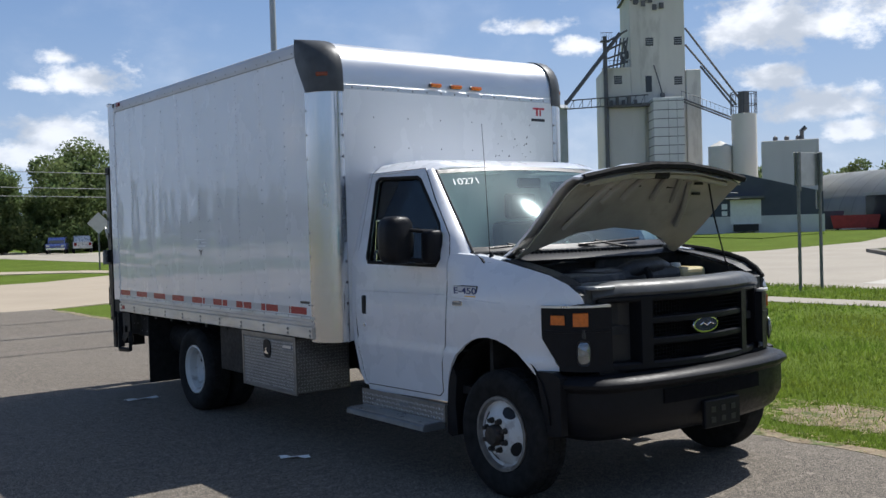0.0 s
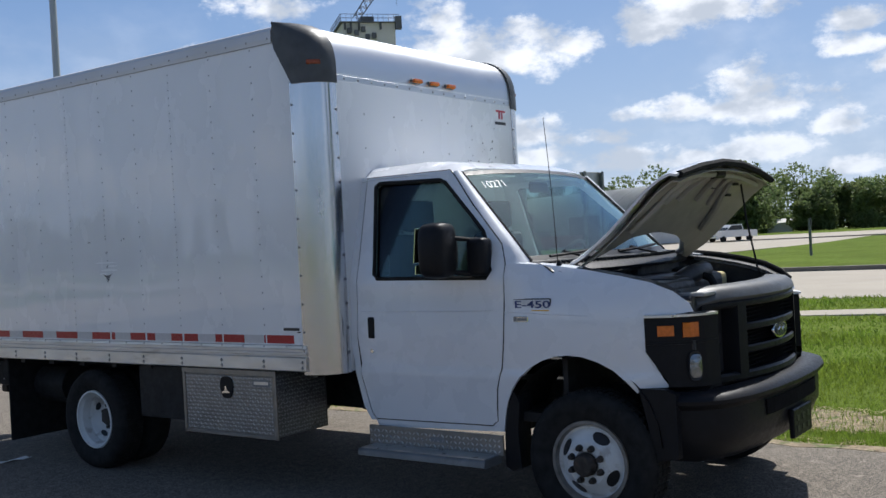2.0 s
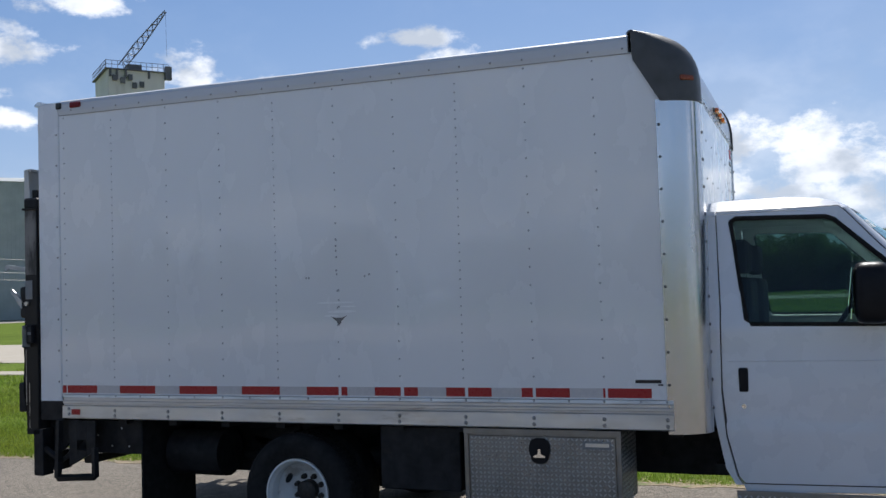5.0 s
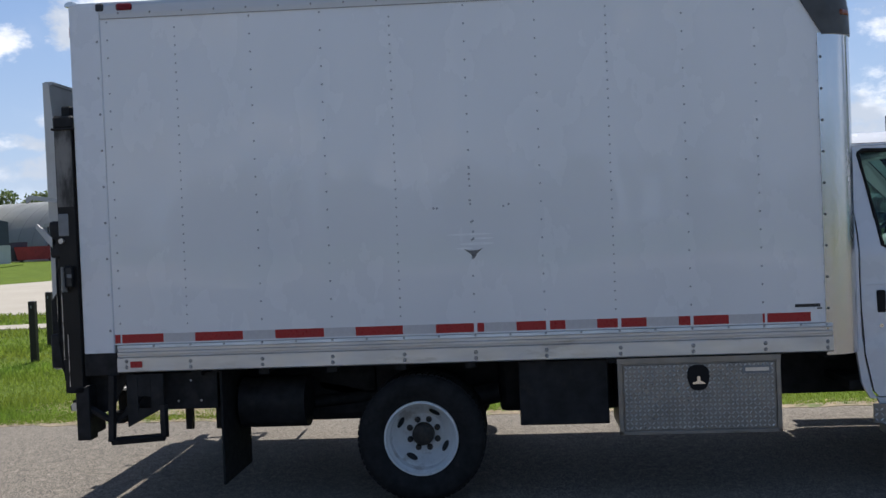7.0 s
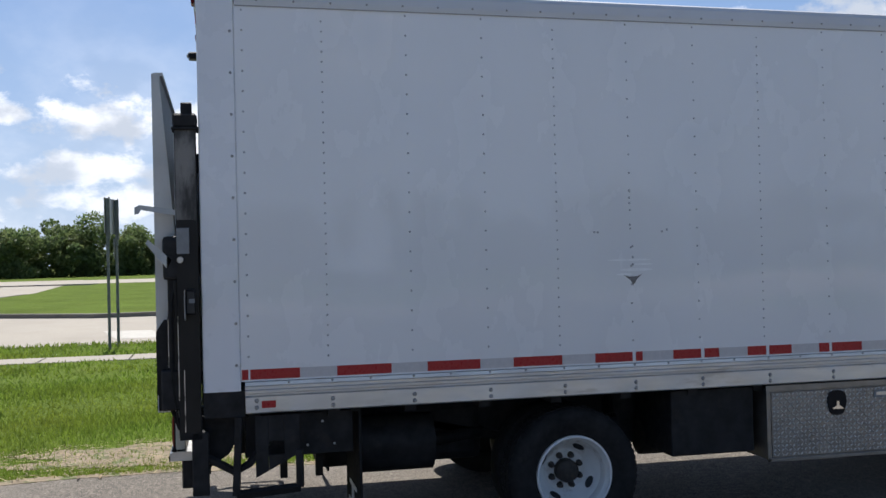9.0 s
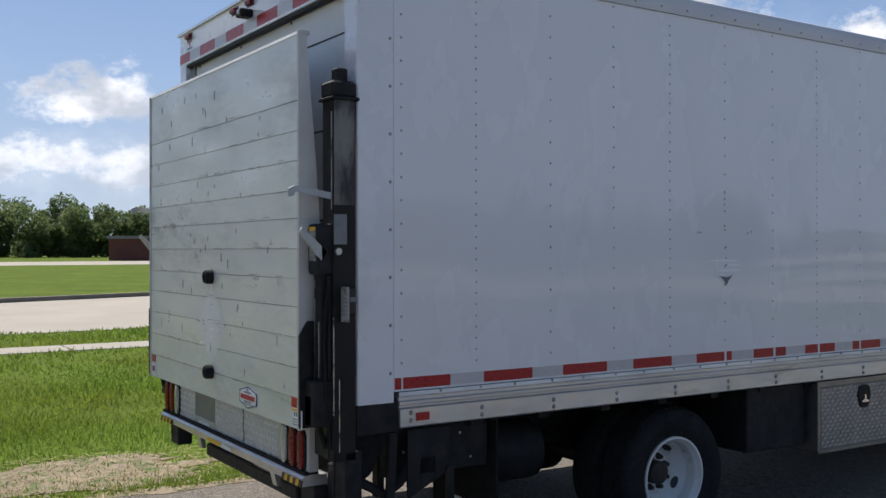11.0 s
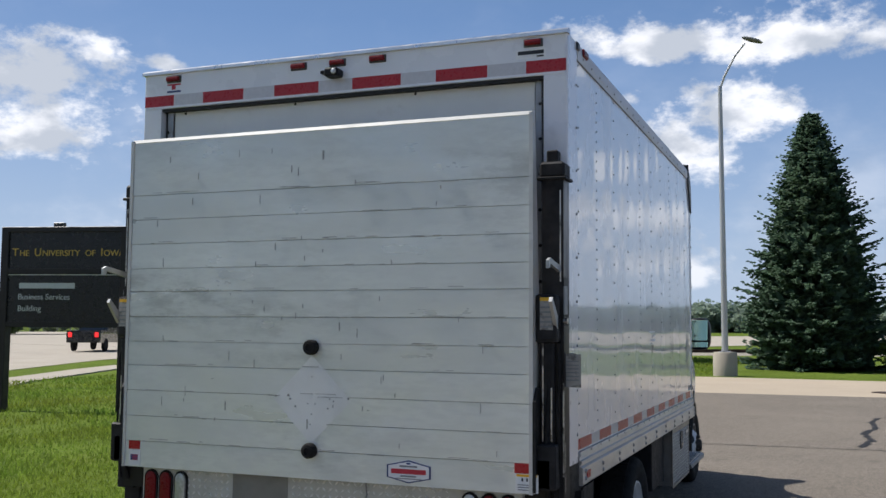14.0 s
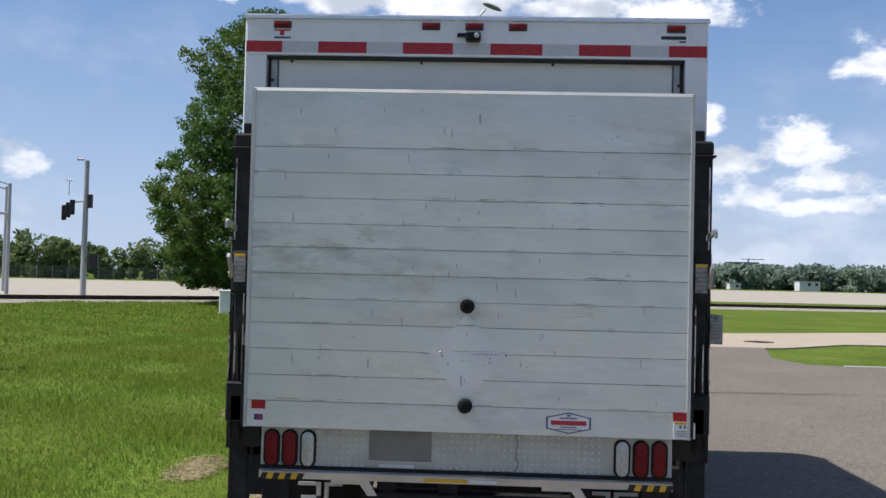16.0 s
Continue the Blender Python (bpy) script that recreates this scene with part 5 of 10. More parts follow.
ZC = [0.6, 0.7, 0.78, 0.81, 0.845, 0.9, 0.97, 1.03, 1.1, 1.16, 1.21, 1.26, 1.31, 1.35, 1.5, 1.65, 1.8]
YC = [-4.8, -5.1, -5.4, -5.65, -5.7, -5.75, -5.8, -5.85, -5.9, -6.0, -6.08, -6.16, -6.24, -6.32, -6.40, -6.46, -6.52, -6.58]
DOOR = [(-4.515, 1.985), (-4.535, 1.45), (-4.53, 1.0), (-4.545, 0.76), (-4.595, 0.545), (-4.625, 0.51), (-5.47, 0.522), (-5.507, 0.55), (-5.512, 0.63), (-5.526, 0.735), (-5.563, 0.85), (-5.588, 1.0), (-5.598, 1.2), (-5.604, 1.43), (-5.57, 1.535), (-5.34, 1.772), (-5.195, 1.945), (-5.155, 1.985)]
WIN = [(-4.59, 1.925), (-4.62, 1.945), (-5.09, 1.93), (-5.13, 1.912), (-5.245, 1.80), (-5.36, 1.69), (-5.44, 1.61), (-5.495, 1.50), (-5.515, 1.39), (-5.49, 1.348), (-4.69, 1.36), (-4.665, 1.385)]
FENDER = [(-5.611, 1.42), (-5.606, 1.2), (-5.596, 1.0), (-5.572, 0.85), (-5.535, 0.735), (-5.521, 0.63), (-5.516, 0.50), (-5.545, 0.49)] + [(-5.99 + 0.435 * math.cos(math.pi * k / 16), 0.50 + 0.43 * math.sin(math.pi * k / 16)) for k in range(0, 17)][1:-3] + \
    [(-6.385, 0.765), (-6.505, 0.768), (-6.45, 0.86), (-6.42, 0.95), (-6.405, 1.12), (-6.62, 1.145), (-6.60, 1.19), (-6.53, 1.25), (-6.42, 1.30), (-6.28, 1.335), (-6.10, 1.37), (-5.92, 1.395), (-5.75, 1.415), (-5.66, 1.425)]


def near_far(name, make, material, label="", **kw):
    return both(name, make, material, label, **kw)


doors = near_far("cab_door", lambda: sheet(DOOR, WIN, ZC, YC, xs, 0.045), M["white"], "white cab door", smooth=True, angle=30)
near_far("fender", lambda: sheet(FENDER, None, ZC, YC, xs, 0.02), M["white"], "white front fender with wheel arch", smooth=True, angle=30)
# pillar strip behind the door, the sill and the screen pillar
near_far("rear_pillar", lambda: sheet([(-4.44, 2.0), (-4.507, 1.99), (-4.527, 1.45), (-4.522, 1.0), (-4.537, 0.76), (-4.585, 0.54), (-4.615, 0.50), (-4.575, 0.50), (-4.528, 0.585), (-4.492, 0.80), (-4.46, 1.0)], None, ZC, [], lambda y, z: xs(y, z) + 0.003, 0.03), M["white"], "white rear cab pillar", smooth=True)
near_far("sill_panel", lambda: sheet([(-4.615, 0.50), (-4.62, 0.507), (-5.455, 0.526), (-5.50, 0.575), (-5.53, 0.62), (-5.53, 0.49), (-4.63, 0.462)], None, ZC, [], lambda y, z: xs(y, z) + 0.004, 0.03), M["white"], "white sill", smooth=True)


def scr(u, t, off=0.0):
    """A place on the windscreen: u runs across (-1 to 1), t from foot to top."""
    y = -5.705 + t * 0.515 - (0.18 - 0.125 * t) * (1 - u * u) - 0.12 * t * (1 - t) * (1 - u * u) - off
    return Vector((1.22 + u * (0.90 - 0.12 * t), y, 1.432 + t * 0.538 + 0.03 * t * (1 - u * u)))


def frame_y(z):
    """The front edge of the door frame."""
    pts = [(1.40, -5.612), (1.43, -5.606), (1.535, -5.575), (1.772, -5.345), (1.945, -5.20), (2.0, -5.15)]
    for (a, p), (b, q) in zip(pts, pts[1:]):
        if z <= b:
            return p + (q - p) * (z - a) / (b - a)
    return pts[-1][1]


def a_pillar():
    rows = []
    for k in range(13):
        z = 1.415 + k / 12 * 0.56
        g = scr(-1, (z - 1.432) / 0.538)
        x, y = xs(-5.3, z), frame_y(z) - 0.004
        rows.append([(x + 0.003, y, z), ((2 * x + g.x) / 3 - 0.004, (2 * y + g.y) / 3 - 0.014, z + 0.004), ((x + 2 * g.x) / 3 - 0.002, (y + 2 * g.y) / 3 - 0.018, z + 0.006), (g.x + 0.012, g.y - 0.008, z + 0.004)])
    bm = bmesh.new()
    grid(bm, rows)
    bmesh.ops.recalc_face_normals(bm, faces=bm.faces)
    bmesh.ops.solidify(bm, geom=bm.faces[:], thickness=0.02)
    return bm


near_far("screen_pillar", a_pillar, M["white"], "white screen pillar", smooth=True)
near_far("screen_seal", lambda: tube(bmesh.new(), [scr(-0.985, t / 6, 0.008) for t in range(7)], 0.009, 6), M["seal"])


def roof_skin():
    rows = []
    for k, (y, dz) in enumerate(((-4.43, -0.05), (-4.455, -0.012), (-4.52, 0.0), (-4.88, 0.006), (-5.05, -0.014), (-5.13, -0.045), (-5.18, -0.082))):
        row = []
        for j in range(17):
            u = -1 + j / 8
            x = 1.22 + u * 0.835
            bow = 0.05 * (1 - u * u) if k >= 4 else 0.0
            z = 2.066 + dz * 0.8 - 0.008 * u * u - 0.085 * max(0, abs(u) - 0.86) / 0.14
            row.append((x, y - bow * (k - 3) / 3, z))
        rows.append(row)
    bm = bmesh.new()
    grid(bm, rows)
    bmesh.ops.recalc_face_normals(bm, faces=bm.faces)
    bmesh.ops.solidify(bm, geom=bm.faces[:], thickness=0.025)
    return bm


part("cab_roof", roof_skin(), M["white"], truck, "white domed cab roof", smooth=True)
part("cab_back", box(0.30, 2.14, -4.47, -4.44, 0.85, 2.06), M["white"], truck, "white cab rear wall")
part("roof_vent", box(0.70, 1.05, -4.78, -4.58, 2.05, 2.076, 0.006), M["white"], truck)


# windscreen, slightly bowed
def screen(off=0.0):
    bm = bmesh.new()
    grid(bm, [[scr(-1 + j / 8, k / 8, off) for j in range(17)] for k in range(9)])
    bmesh.ops.recalc_face_normals(bm, faces=bm.faces)
    return bm


ws = part("windscreen", screen(), M["shield"], truck, "clean curved windscreen", smooth=True)
ws.visible_shadow = False
for ta, tb in ((0.955, 1.0), (0.0, 0.05)):
    bm = bmesh.new()
    grid(bm, [[scr(-1 + j / 8, t, 0.003) for j in range(17)] for t in (ta, tb)])
    part("screen_band", bm, M["ink"], ws, "black ceramic edge band")
# stock number brushed on the glass
fc = bpy.data.curves.new("number", "FONT")
fc.body, fc.size, fc.extrude, fc.align_x, fc.shear, fc.offset = "10271", 0.088, 0.0005, "LEFT", 0.12, 0.0
fo = new("number_tmp", fc)
bpy.context.view_layer.update()
nm = bpy.data.meshes.new_from_object(fo.evaluated_get(bpy.context.evaluated_depsgraph_get()))
bpy.data.objects.remove(fo)
for v in nm.vertices:
    gx, gz = v.co.x, v.co.y
    t = (0.80 + gz * 1.25)
    u = -0.90 + gx * 1.22
    v.co = scr(u, t, 0.005) + Vector((0, v.co.z, 0))
part("painted_number", nm, M["chalk"], ws, "number 10271 in white marker")
for o in doors:
    s = o is doors[0]
    g_ = sheet([(-4.58, 1.955), (-5.10, 1.945), (-5.16, 1.91), (-5.27, 1.80), (-5.46, 1.62), (-5.53, 1.48), (-5.53, 1.35), (-4.67, 1.345)], None, [1.5, 1.7], [], lambda y, z: xs(y, z) + 0.02, 0.004)
    w_ = part("door_window", g_ if s else flip(g_), M["glass"], o, "tinted side window")
    w_.visible_shadow = False
    fr_ = bmesh.new()
    loop = [(xs(y, z) + 0.004, y, z) for y, z in WIN]
    tube(fr_, loop + loop[:2], 0.013, 6)
    part("window_seal", fr_ if s else flip(fr_), M["rubber"], o, "black rubber window seal", smooth=True)
    h = bmesh.new()
    bx(h, xs(-4.6, 1.07) - 0.008, xs(-4.6, 1.07) + 0.01, -4.665, -4.615, 1.0, 1.13, 0.012, 2)
    part("door_handle", h if s else flip(h), M["plastic"], o, "black paddle door handle")
    h = bmesh.new()
    lathe(h, [(0.0, -0.006), (0.012, -0.006), (0.016, 0.004)], (xs(-4.637, 0.925), -4.637, 0.925), "x", 14, False)
    part("door_lock", h if s else flip(h), M["chrome"], o)
    for z in (1.165,):
        cr = bmesh.new()
        tube(cr, [(xs(y, z) - 0.0005, y, z - 0.02 * (y + 5.1) * 0.2) for y in (-4.56, -4.8, -5.1, -5.4, -5.57)], 0.0035, 4)
        part("crease", cr if s else flip(cr), M["white"], o)
# dark gaps round the door
near_far("door_gap", lambda: tube(bmesh.new(), [(xs(y, z) + 0.004, y, z) for y, z in DOOR + DOOR[:1]], 0.005, 4), M["seal"])
near_far("fender_crease", lambda: tube(bmesh.new(), [(xs(y, z) + 0.0005, y, z) for y, z in ((-5.60, 1.16), (-5.75, 1.153), (-5.92, 1.145), (-6.1, 1.137), (-6.33, 1.126))], 0.0032, 4), M["white"])
# badges on the fender
part("badge_edge", box(xs(-5.72, 1.235) - 0.003, xs(-5.72, 1.235) + 0.008, -5.8955, -5.6515, 1.1685, 1.2315, 0.004), M["ink"], truck, "thin dark badge edge")
bdg = part("model_badge", box(xs(-5.72, 1.235) - 0.005, xs(-5.72, 1.235) + 0.008, -5.892, -5.655, 1.172, 1.228, 0.004), M["badge_silver"], truck, "silver model badge with navy lettering")
fc = bpy.data.curves.new("badge", "FONT")
fc.body, fc.size, fc.extrude, fc.offset = "E-450", 0.054, 0.001, 0.0007
fo = new("badge_tmp", fc)
bpy.context.view_layer.update()
nm = bpy.data.meshes.new_from_object(fo.evaluated_get(bpy.context.evaluated_depsgraph_get()))
bpy.data.objects.remove(fo)
for v in nm.vertices:
    v.co = (xs(-5.72, 1.235) - 0.006 - v.co.z, -5.666 - v.co.x * 1.82, 1.1815 + v.co.y)
part("badge_letters", nm, M["label_blue"], bdg, "navy badge letters")
part("badge_bar", box(xs(-5.72, 1.235) - 0.007, xs(-5.72, 1.235), -5.885, -5.775, 1.163, 1.170), M["yellow"], bdg)
b2 = part("fuel_badge", box(xs(-5.7, 1.12) - 0.004, xs(-5.7, 1.12) + 0.008, -5.755, -5.66, 1.105, 1.135, 0.003), M["chrome"], truck, "small chrome badge")
part("badge_leaf", box(xs(-5.7, 1.12) - 0.006, xs(-5.7, 1.12), -5.685, -5.665, 1.11, 1.13), M["label_grey"], b2)
part("bar", box(xs(-5.7, 1.12) - 0.006, xs(-5.7, 1.12), -5.75, -5.69, 1.112, 1.128), M["label_grey"], b2)


# towing mirrors on two arms
def mirror(s):
    f = (lambda b: b) if s else flip
    bm = bmesh.new()
    rows = []
    for k in range(11):
        a = k / 10
        y = -5.205 - 0.17 * a
        e = math.sqrt(max(0, 1 - (2 * a - 1) ** 4))
        hw, hz = 0.105 * (0.55 + 0.45 * e), 0.155 * (0.72 + 0.28 * e)
        row = []
        for j in range(20):
            t = 2 * math.pi * j / 20
            c, d = math.cos(t), math.sin(t)
            row.append((0.05 + hw * math.copysign(abs(c) ** 0.55, c), y, 1.515 + hz * math.copysign(abs(d) ** 0.6, d)))
        rows.append(row)
    vs = grid(bm, rows, True)
    bm.faces.new(vs[0]), bm.faces.new(vs[-1])
    head_ = part("mirror_housing", f(bm), M["plastic"], truck, "black towing mirror on twin arms", smooth=True, angle=50)
    for z0, z1 in ((1.452, 1.645), (1.388, 1.440)):   # flat upper glass, small convex glass below
        bm = box(-0.035, 0.135, -0.003, 0.003, (z0 - z1) / 2, (z1 - z0) / 2, 0.002)
        bmesh.ops.transform(bm, matrix=Matrix.Translation((0, -5.190, (z0 + z1) / 2)) @ Matrix.Rotation(radians(7), 4, "X"), verts=bm.verts)
        part("mirror_glass", f(bm), M["mirror"], head_, "silvered mirror glass")
    for z in (1.565, 1.375):
        bm = tube(bmesh.new(), [(0.08, -5.33, z + 0.02), (0.13, -5.39, z + 0.01), (0.20, -5.42, z), (0.24, -5.43, z)], 0.014, 8)
        part("mirror_arm", f(bm), M["plastic"], head_, smooth=True)
    bm = box(0.16, 0.27, -5.515, -5.395, 1.36, 1.575, 0.035, 3)
    part("mirror_base", f(bm), M["plastic"], head_, "black mirror base", smooth=True)


mirror(True), mirror(False)
# whip antenna
bm = bmesh.new()
lathe(bm, [(0.0, 0.0), (0.02, 0.0), (0.016, 0.02), (0.007, 0.045), (0.0, 0.05)], (0.345, -5.885, 1.385), "z", 12, False)
an = part("antenna_base", bm, M["plastic"], truck)
part("antenna_whip", tube(bmesh.new(), [(0.335, -5.885, 1.39), (0.332, -5.87, 1.8), (0.335, -5.84, 2.21)], 0.0028, 6, 0.0016), M["black"], an, "thin whip antenna")

# interior
part("bench_seat", box(0.45, 1.05, -4.98, -4.62, 0.95, 1.12, 0.05, 2), M["seat"], truck, "grey cloth seat")
part("bench_seat", box(1.42, 2.0, -4.98, -4.62, 0.95, 1.12, 0.05, 2), M["seat"], truck, "grey cloth seat")
for x in (0.75, 1.70):
    bm = box(x - 0.26, x + 0.26, -4.68, -4.55, 1.05, 1.62, 0.06, 3)
    sb = part("seat_back", bm, M["seat"], truck, "grey seat back")
    part("head_rest", box(x - 0.14, x + 0.14, -4.66, -4.57, 1.64, 1.84, 0.04, 3), M["seat"], sb)
def dash():
    bm = bmesh.new()
    rows = []
    for j in range(13):
        g = scr(-0.96 + 1.92 * j / 12, 0)
        rows.append([(g.x, -5.40, 0.9), (g.x, -5.30, 1.05), (g.x, -5.28, 1.35), (g.x, -5.31, 1.40), (g.x, -5.37, 1.425), (g.x, -5.58, 1.43), (g.x, g.y + 0.03, 1.425)])
    grid(bm, rows)
    bmesh.ops.recalc_face_normals(bm, faces=bm.faces)
    bmesh.ops.solidify(bm, geom=bm.faces[:], thickness=0.015)
    return bm


part("dashboard", dash(), M["dash"], truck, "grey dashboard", smooth=True, angle=40)
bm = bmesh.new()
ringp = [(1.72 + 0.19 * math.cos(a), -5.17 - 0.10 * math.sin(a), 1.36 + 0.16 * math.sin(a)) for a in [2 * math.pi * k / 24 for k in range(25)]]
tube(bm, ringp, 0.014, 8)
part("steering_wheel", bm, M["plastic"], truck, "black steering wheel", smooth=True)
part("inner_mirror", box(1.12, 1.34, -5.27, -5.24, 1.85, 1.92, 0.012), M["plastic"], truck, "rear view mirror")
for x0, x1 in ((0.42, 1.08), (1.36, 2.02)):
    part("sun_visor", box(x0, x1, -5.18, -5.06, 1.955, 1.968, 0.005), M["dash"], truck)
part("cab_floor", box(0.28, 2.16, -5.9, -4.47, 0.55, 0.60), M["black"], truck)
part("firewall", box(0.30, 2.14, -5.93, -5.90, 0.62, 1.37), M["black"], truck)

# cowl with grille slots and wipers
bm = bmesh.new()
rows = []
for k, (dy, z) in enumerate(((0.0, 1.432), (-0.07, 1.415), (-0.13, 1.395), (-0.17, 1.37))):
    rows.append([(1.22 + u * (0.90 + 0.01 * k), -5.71 - 0.18 * (1 - u * u) + dy, z) for u in [-1 + j / 10 for j in range(21)]])
grid(bm, rows)
bmesh.ops.recalc_face_normals(bm, faces=bm.faces)
bmesh.ops.solidify(bm, geom=bm.faces[:], thickness=0.02)
cowl = part("cowl", bm, M["plastic"], truck, "black slotted cowl panel", smooth=True)
bm = bmesh.new()
for k in range(54):
    u = -0.95 + 1.9 * k / 53
    x, y = 1.22 + u * 0.9, -5.71 - 0.18 * (1 - u * u)
    bx(bm, x - 0.004, x + 0.004, y - 0.10, y - 0.03, 1.408, 1.424)
part("cowl_slats", bm, M["seal"], cowl, "", kind="stuff")
for x0, x1, y0, y1 in ((0.52, 0.95, -5.83, -5.865), (1.22, 1.80, -5.90, -5.825)):
    wp = part("wiper_arm", tube(bmesh.new(), [(x0 + 0.25, y0 - 0.05, 1.425), (x0 + 0.12, y0 - 0.01, 1.45), (x0 + 0.02, y0 + 0.02, 1.475)], 0.008, 6), M["plastic"], cowl)
    part("wiper_blade", tube(bmesh.new(), [(x0 - 0.12, y0 + 0.03, 1.452), (x0 + 0.1, y0 + 0.0, 1.462), (x1 - 0.08, y1 + 0.0, 1.475)], 0.009, 5), M["plastic"], cowl, "black wiper blade")


# ---- open hood ----
SP = [(-5.775, 1.352, 0.80), (-5.98, 1.465, 0.798), (-6.12, 1.57, 0.795), (-6.26, 1.70, 0.79), (-6.36, 1.795, 0.79), (-6.44, 1.85, 0.785), (-6.50, 1.872, 0.775), (-6.54, 1.866, 0.755)]


def hood_at(i, u, lift=0.0):
    s0 = 1.75 * (1 - u * u) ** 0.7   # the rear edge is cut back in an arc round the windscreen's foot
    s = s0 + (7 - s0) * i / 7
    k = min(int(s), 6)
    a, b = SP[k], SP[k + 1]
    y, z, w = (a[j] + (b[j] - a[j]) * (s - k) for j in range(3))
    d = Vector((0, b[0] - a[0], b[1] - a[1])).normalized()
    p = Vector((1.22 + u * w, y, z))
    crown = 0.058 * (1 - u * u) - 0.02 * max(0, abs(u) - 0.8) / 0.2
    power = 0.014 * (1 if abs(u) < 0.52 else 0)
    return p + Vector((0, d.z, -d.y)) * (crown + power + lift)


bm = bmesh.new()
US = [-1, -0.94, -0.85, -0.7, -0.55, -0.50, -0.25, 0, 0.25, 0.50, 0.55, 0.7, 0.85, 0.94, 1]
grid(bm, [[hood_at(i, u) for u in US] for i in range(len(SP))])
bmesh.ops.recalc_face_normals(bm, faces=bm.faces)
bmesh.ops.solidify(bm, geom=bm.faces[:], thickness=0.014)
hood = part("hood", bm, M["white"], truck, "raised white hood showing its metal underside", smooth=True, angle=35)
bm = bmesh.new()
UI = [-0.93, -0.8, -0.62, -0.4, 0, 0.4, 0.62, 0.8, 0.93]
rows = []
for i in range(len(SP)):
    rows.append([hood_at(i, u, -0.020 - (0.032 if (abs(u) > 0.9 or i in (0, 7)) else (0.03 if abs(abs(u) - 0.40) < 0.05 else 0.012))) for u in UI])
grid(bm, rows)
bmesh.ops.recalc_face_normals(bm, faces=bm.faces)
bmesh.ops.solidify(bm, geom=bm.faces[:], thickness=0.006)
part("hood_liner", bm, M["hood_in"], hood, "pale dusty inner hood frame with pressed ribs", smooth=True, angle=25)
for u0, i0, i1 in ((-0.72, 1, 5), (-0.22, 2, 6), (0.22, 2, 6), (0.72, 1, 5), (-0.5, 2, 6), (0.52, 2, 6)):
    p = [hood_at(i, u0 * (1 - 0.1 * i), -0.06) for i in range(i0, i1)]
    part("hood_rib", tube(bmesh.new(), p, 0.020, 6), M["hood_in"], hood, smooth=True)
for i0 in (5,):
    p = [hood_at(i0, u, -0.062) for u in (-0.8, -0.4, 0, 0.4, 0.8)]
    part("hood_rib", tube(bmesh.new(), p, 0.022, 6), M["hood_in"], hood, smooth=True)
bm = bmesh.new()
for u, i in ((-0.35, 5), (0.05, 5), (0.35, 4), (-0.1, 3), (0.3, 3), (-0.4, 3), (0.55, 4), (0.62, 3), (0.12, 4)):
    p = hood_at(i, u, -0.047)
    bx(bm, p.x - 0.035, p.x + 0.035, p.y - 0.008, p.y + 0.008, p.z - 0.008, p.z + 0.008)
part("rib_slots", bm, M["seal"], hood, "dark slots in the hood frame", kind="stuff")
bm = bmesh.new()
lp = hood_at(5, 0.0, -0.055)
bx(bm, lp.x - 0.07, lp.x + 0.07, lp.y - 0.03, lp.y + 0.04, lp.z - 0.03, lp.z + 0.03, 0.012)
part("hood_striker", bm, M["black"], hood, "dark latch striker")
bm = bmesh.new()
tube(bm, [hood_at(7, u, -0.01) for u in (-0.96, -0.6, -0.2, 0.2, 0.6, 0.96)], 0.022, 6)
part("lip_seal", bm, M["rubber"], hood, "black seal on the hood lip", smooth=True)
rd = tube(bmesh.new(), [(1.75, -6.41, 1.835), (1.79, -6.42, 1.6), (1.86, -6.45, 1.30), (1.88, -6.46, 1.25)], 0.006, 6)
part("prop_rod", rd, M["black"], truck, "thin hood prop rod")
for x in (0.52, 1.92):
    part("hood_hinge", tube(bmesh.new(), [(x, -5.80, 1.36), (x, -5.86, 1.40), (x, -5.95, 1.44)], 0.014, 6), M["grey_metal"], truck)

# fender tops rolling in to the cowl, and the black hood seal along the driver's fender
def fender_top():
    bm = bmesh.new()
    rows = []
    for y, zt in ((-5.61, 1.424), (-5.66, 1.425), (-5.75, 1.415), (-5.84, 1.405), (-5.92, 1.395), (-6.0, 1.384)):
        x = xs(y, zt)
        rows.append([(x + 0.001, y, zt - 0.006), (x + 0.02, y, zt + 0.004), (x + 0.06, y, zt + 0.008), (max(0.40, x + 0.09), y, zt + 0.004)])
    grid(bm, rows)
    bmesh.ops.recalc_face_normals(bm, faces=bm.faces)
    bmesh.ops.solidify(bm, geom=bm.faces[:], thickness=0.008)
    return bm


near_far("fender_top", fender_top, M["white"], "white fender top", smooth=True)
part("hood_seal", tube(bmesh.new(), [(2.44 - xs(y, z) - 0.015, y, z + 0.010) for y, z in ((-5.90, 1.395), (-6.10, 1.37), (-6.28, 1.335), (-6.42, 1.30), (-6.53, 1.25), (-6.59, 1.20))], 0.018, 8), M["rubber"], truck, "black hood seal", smooth=True)

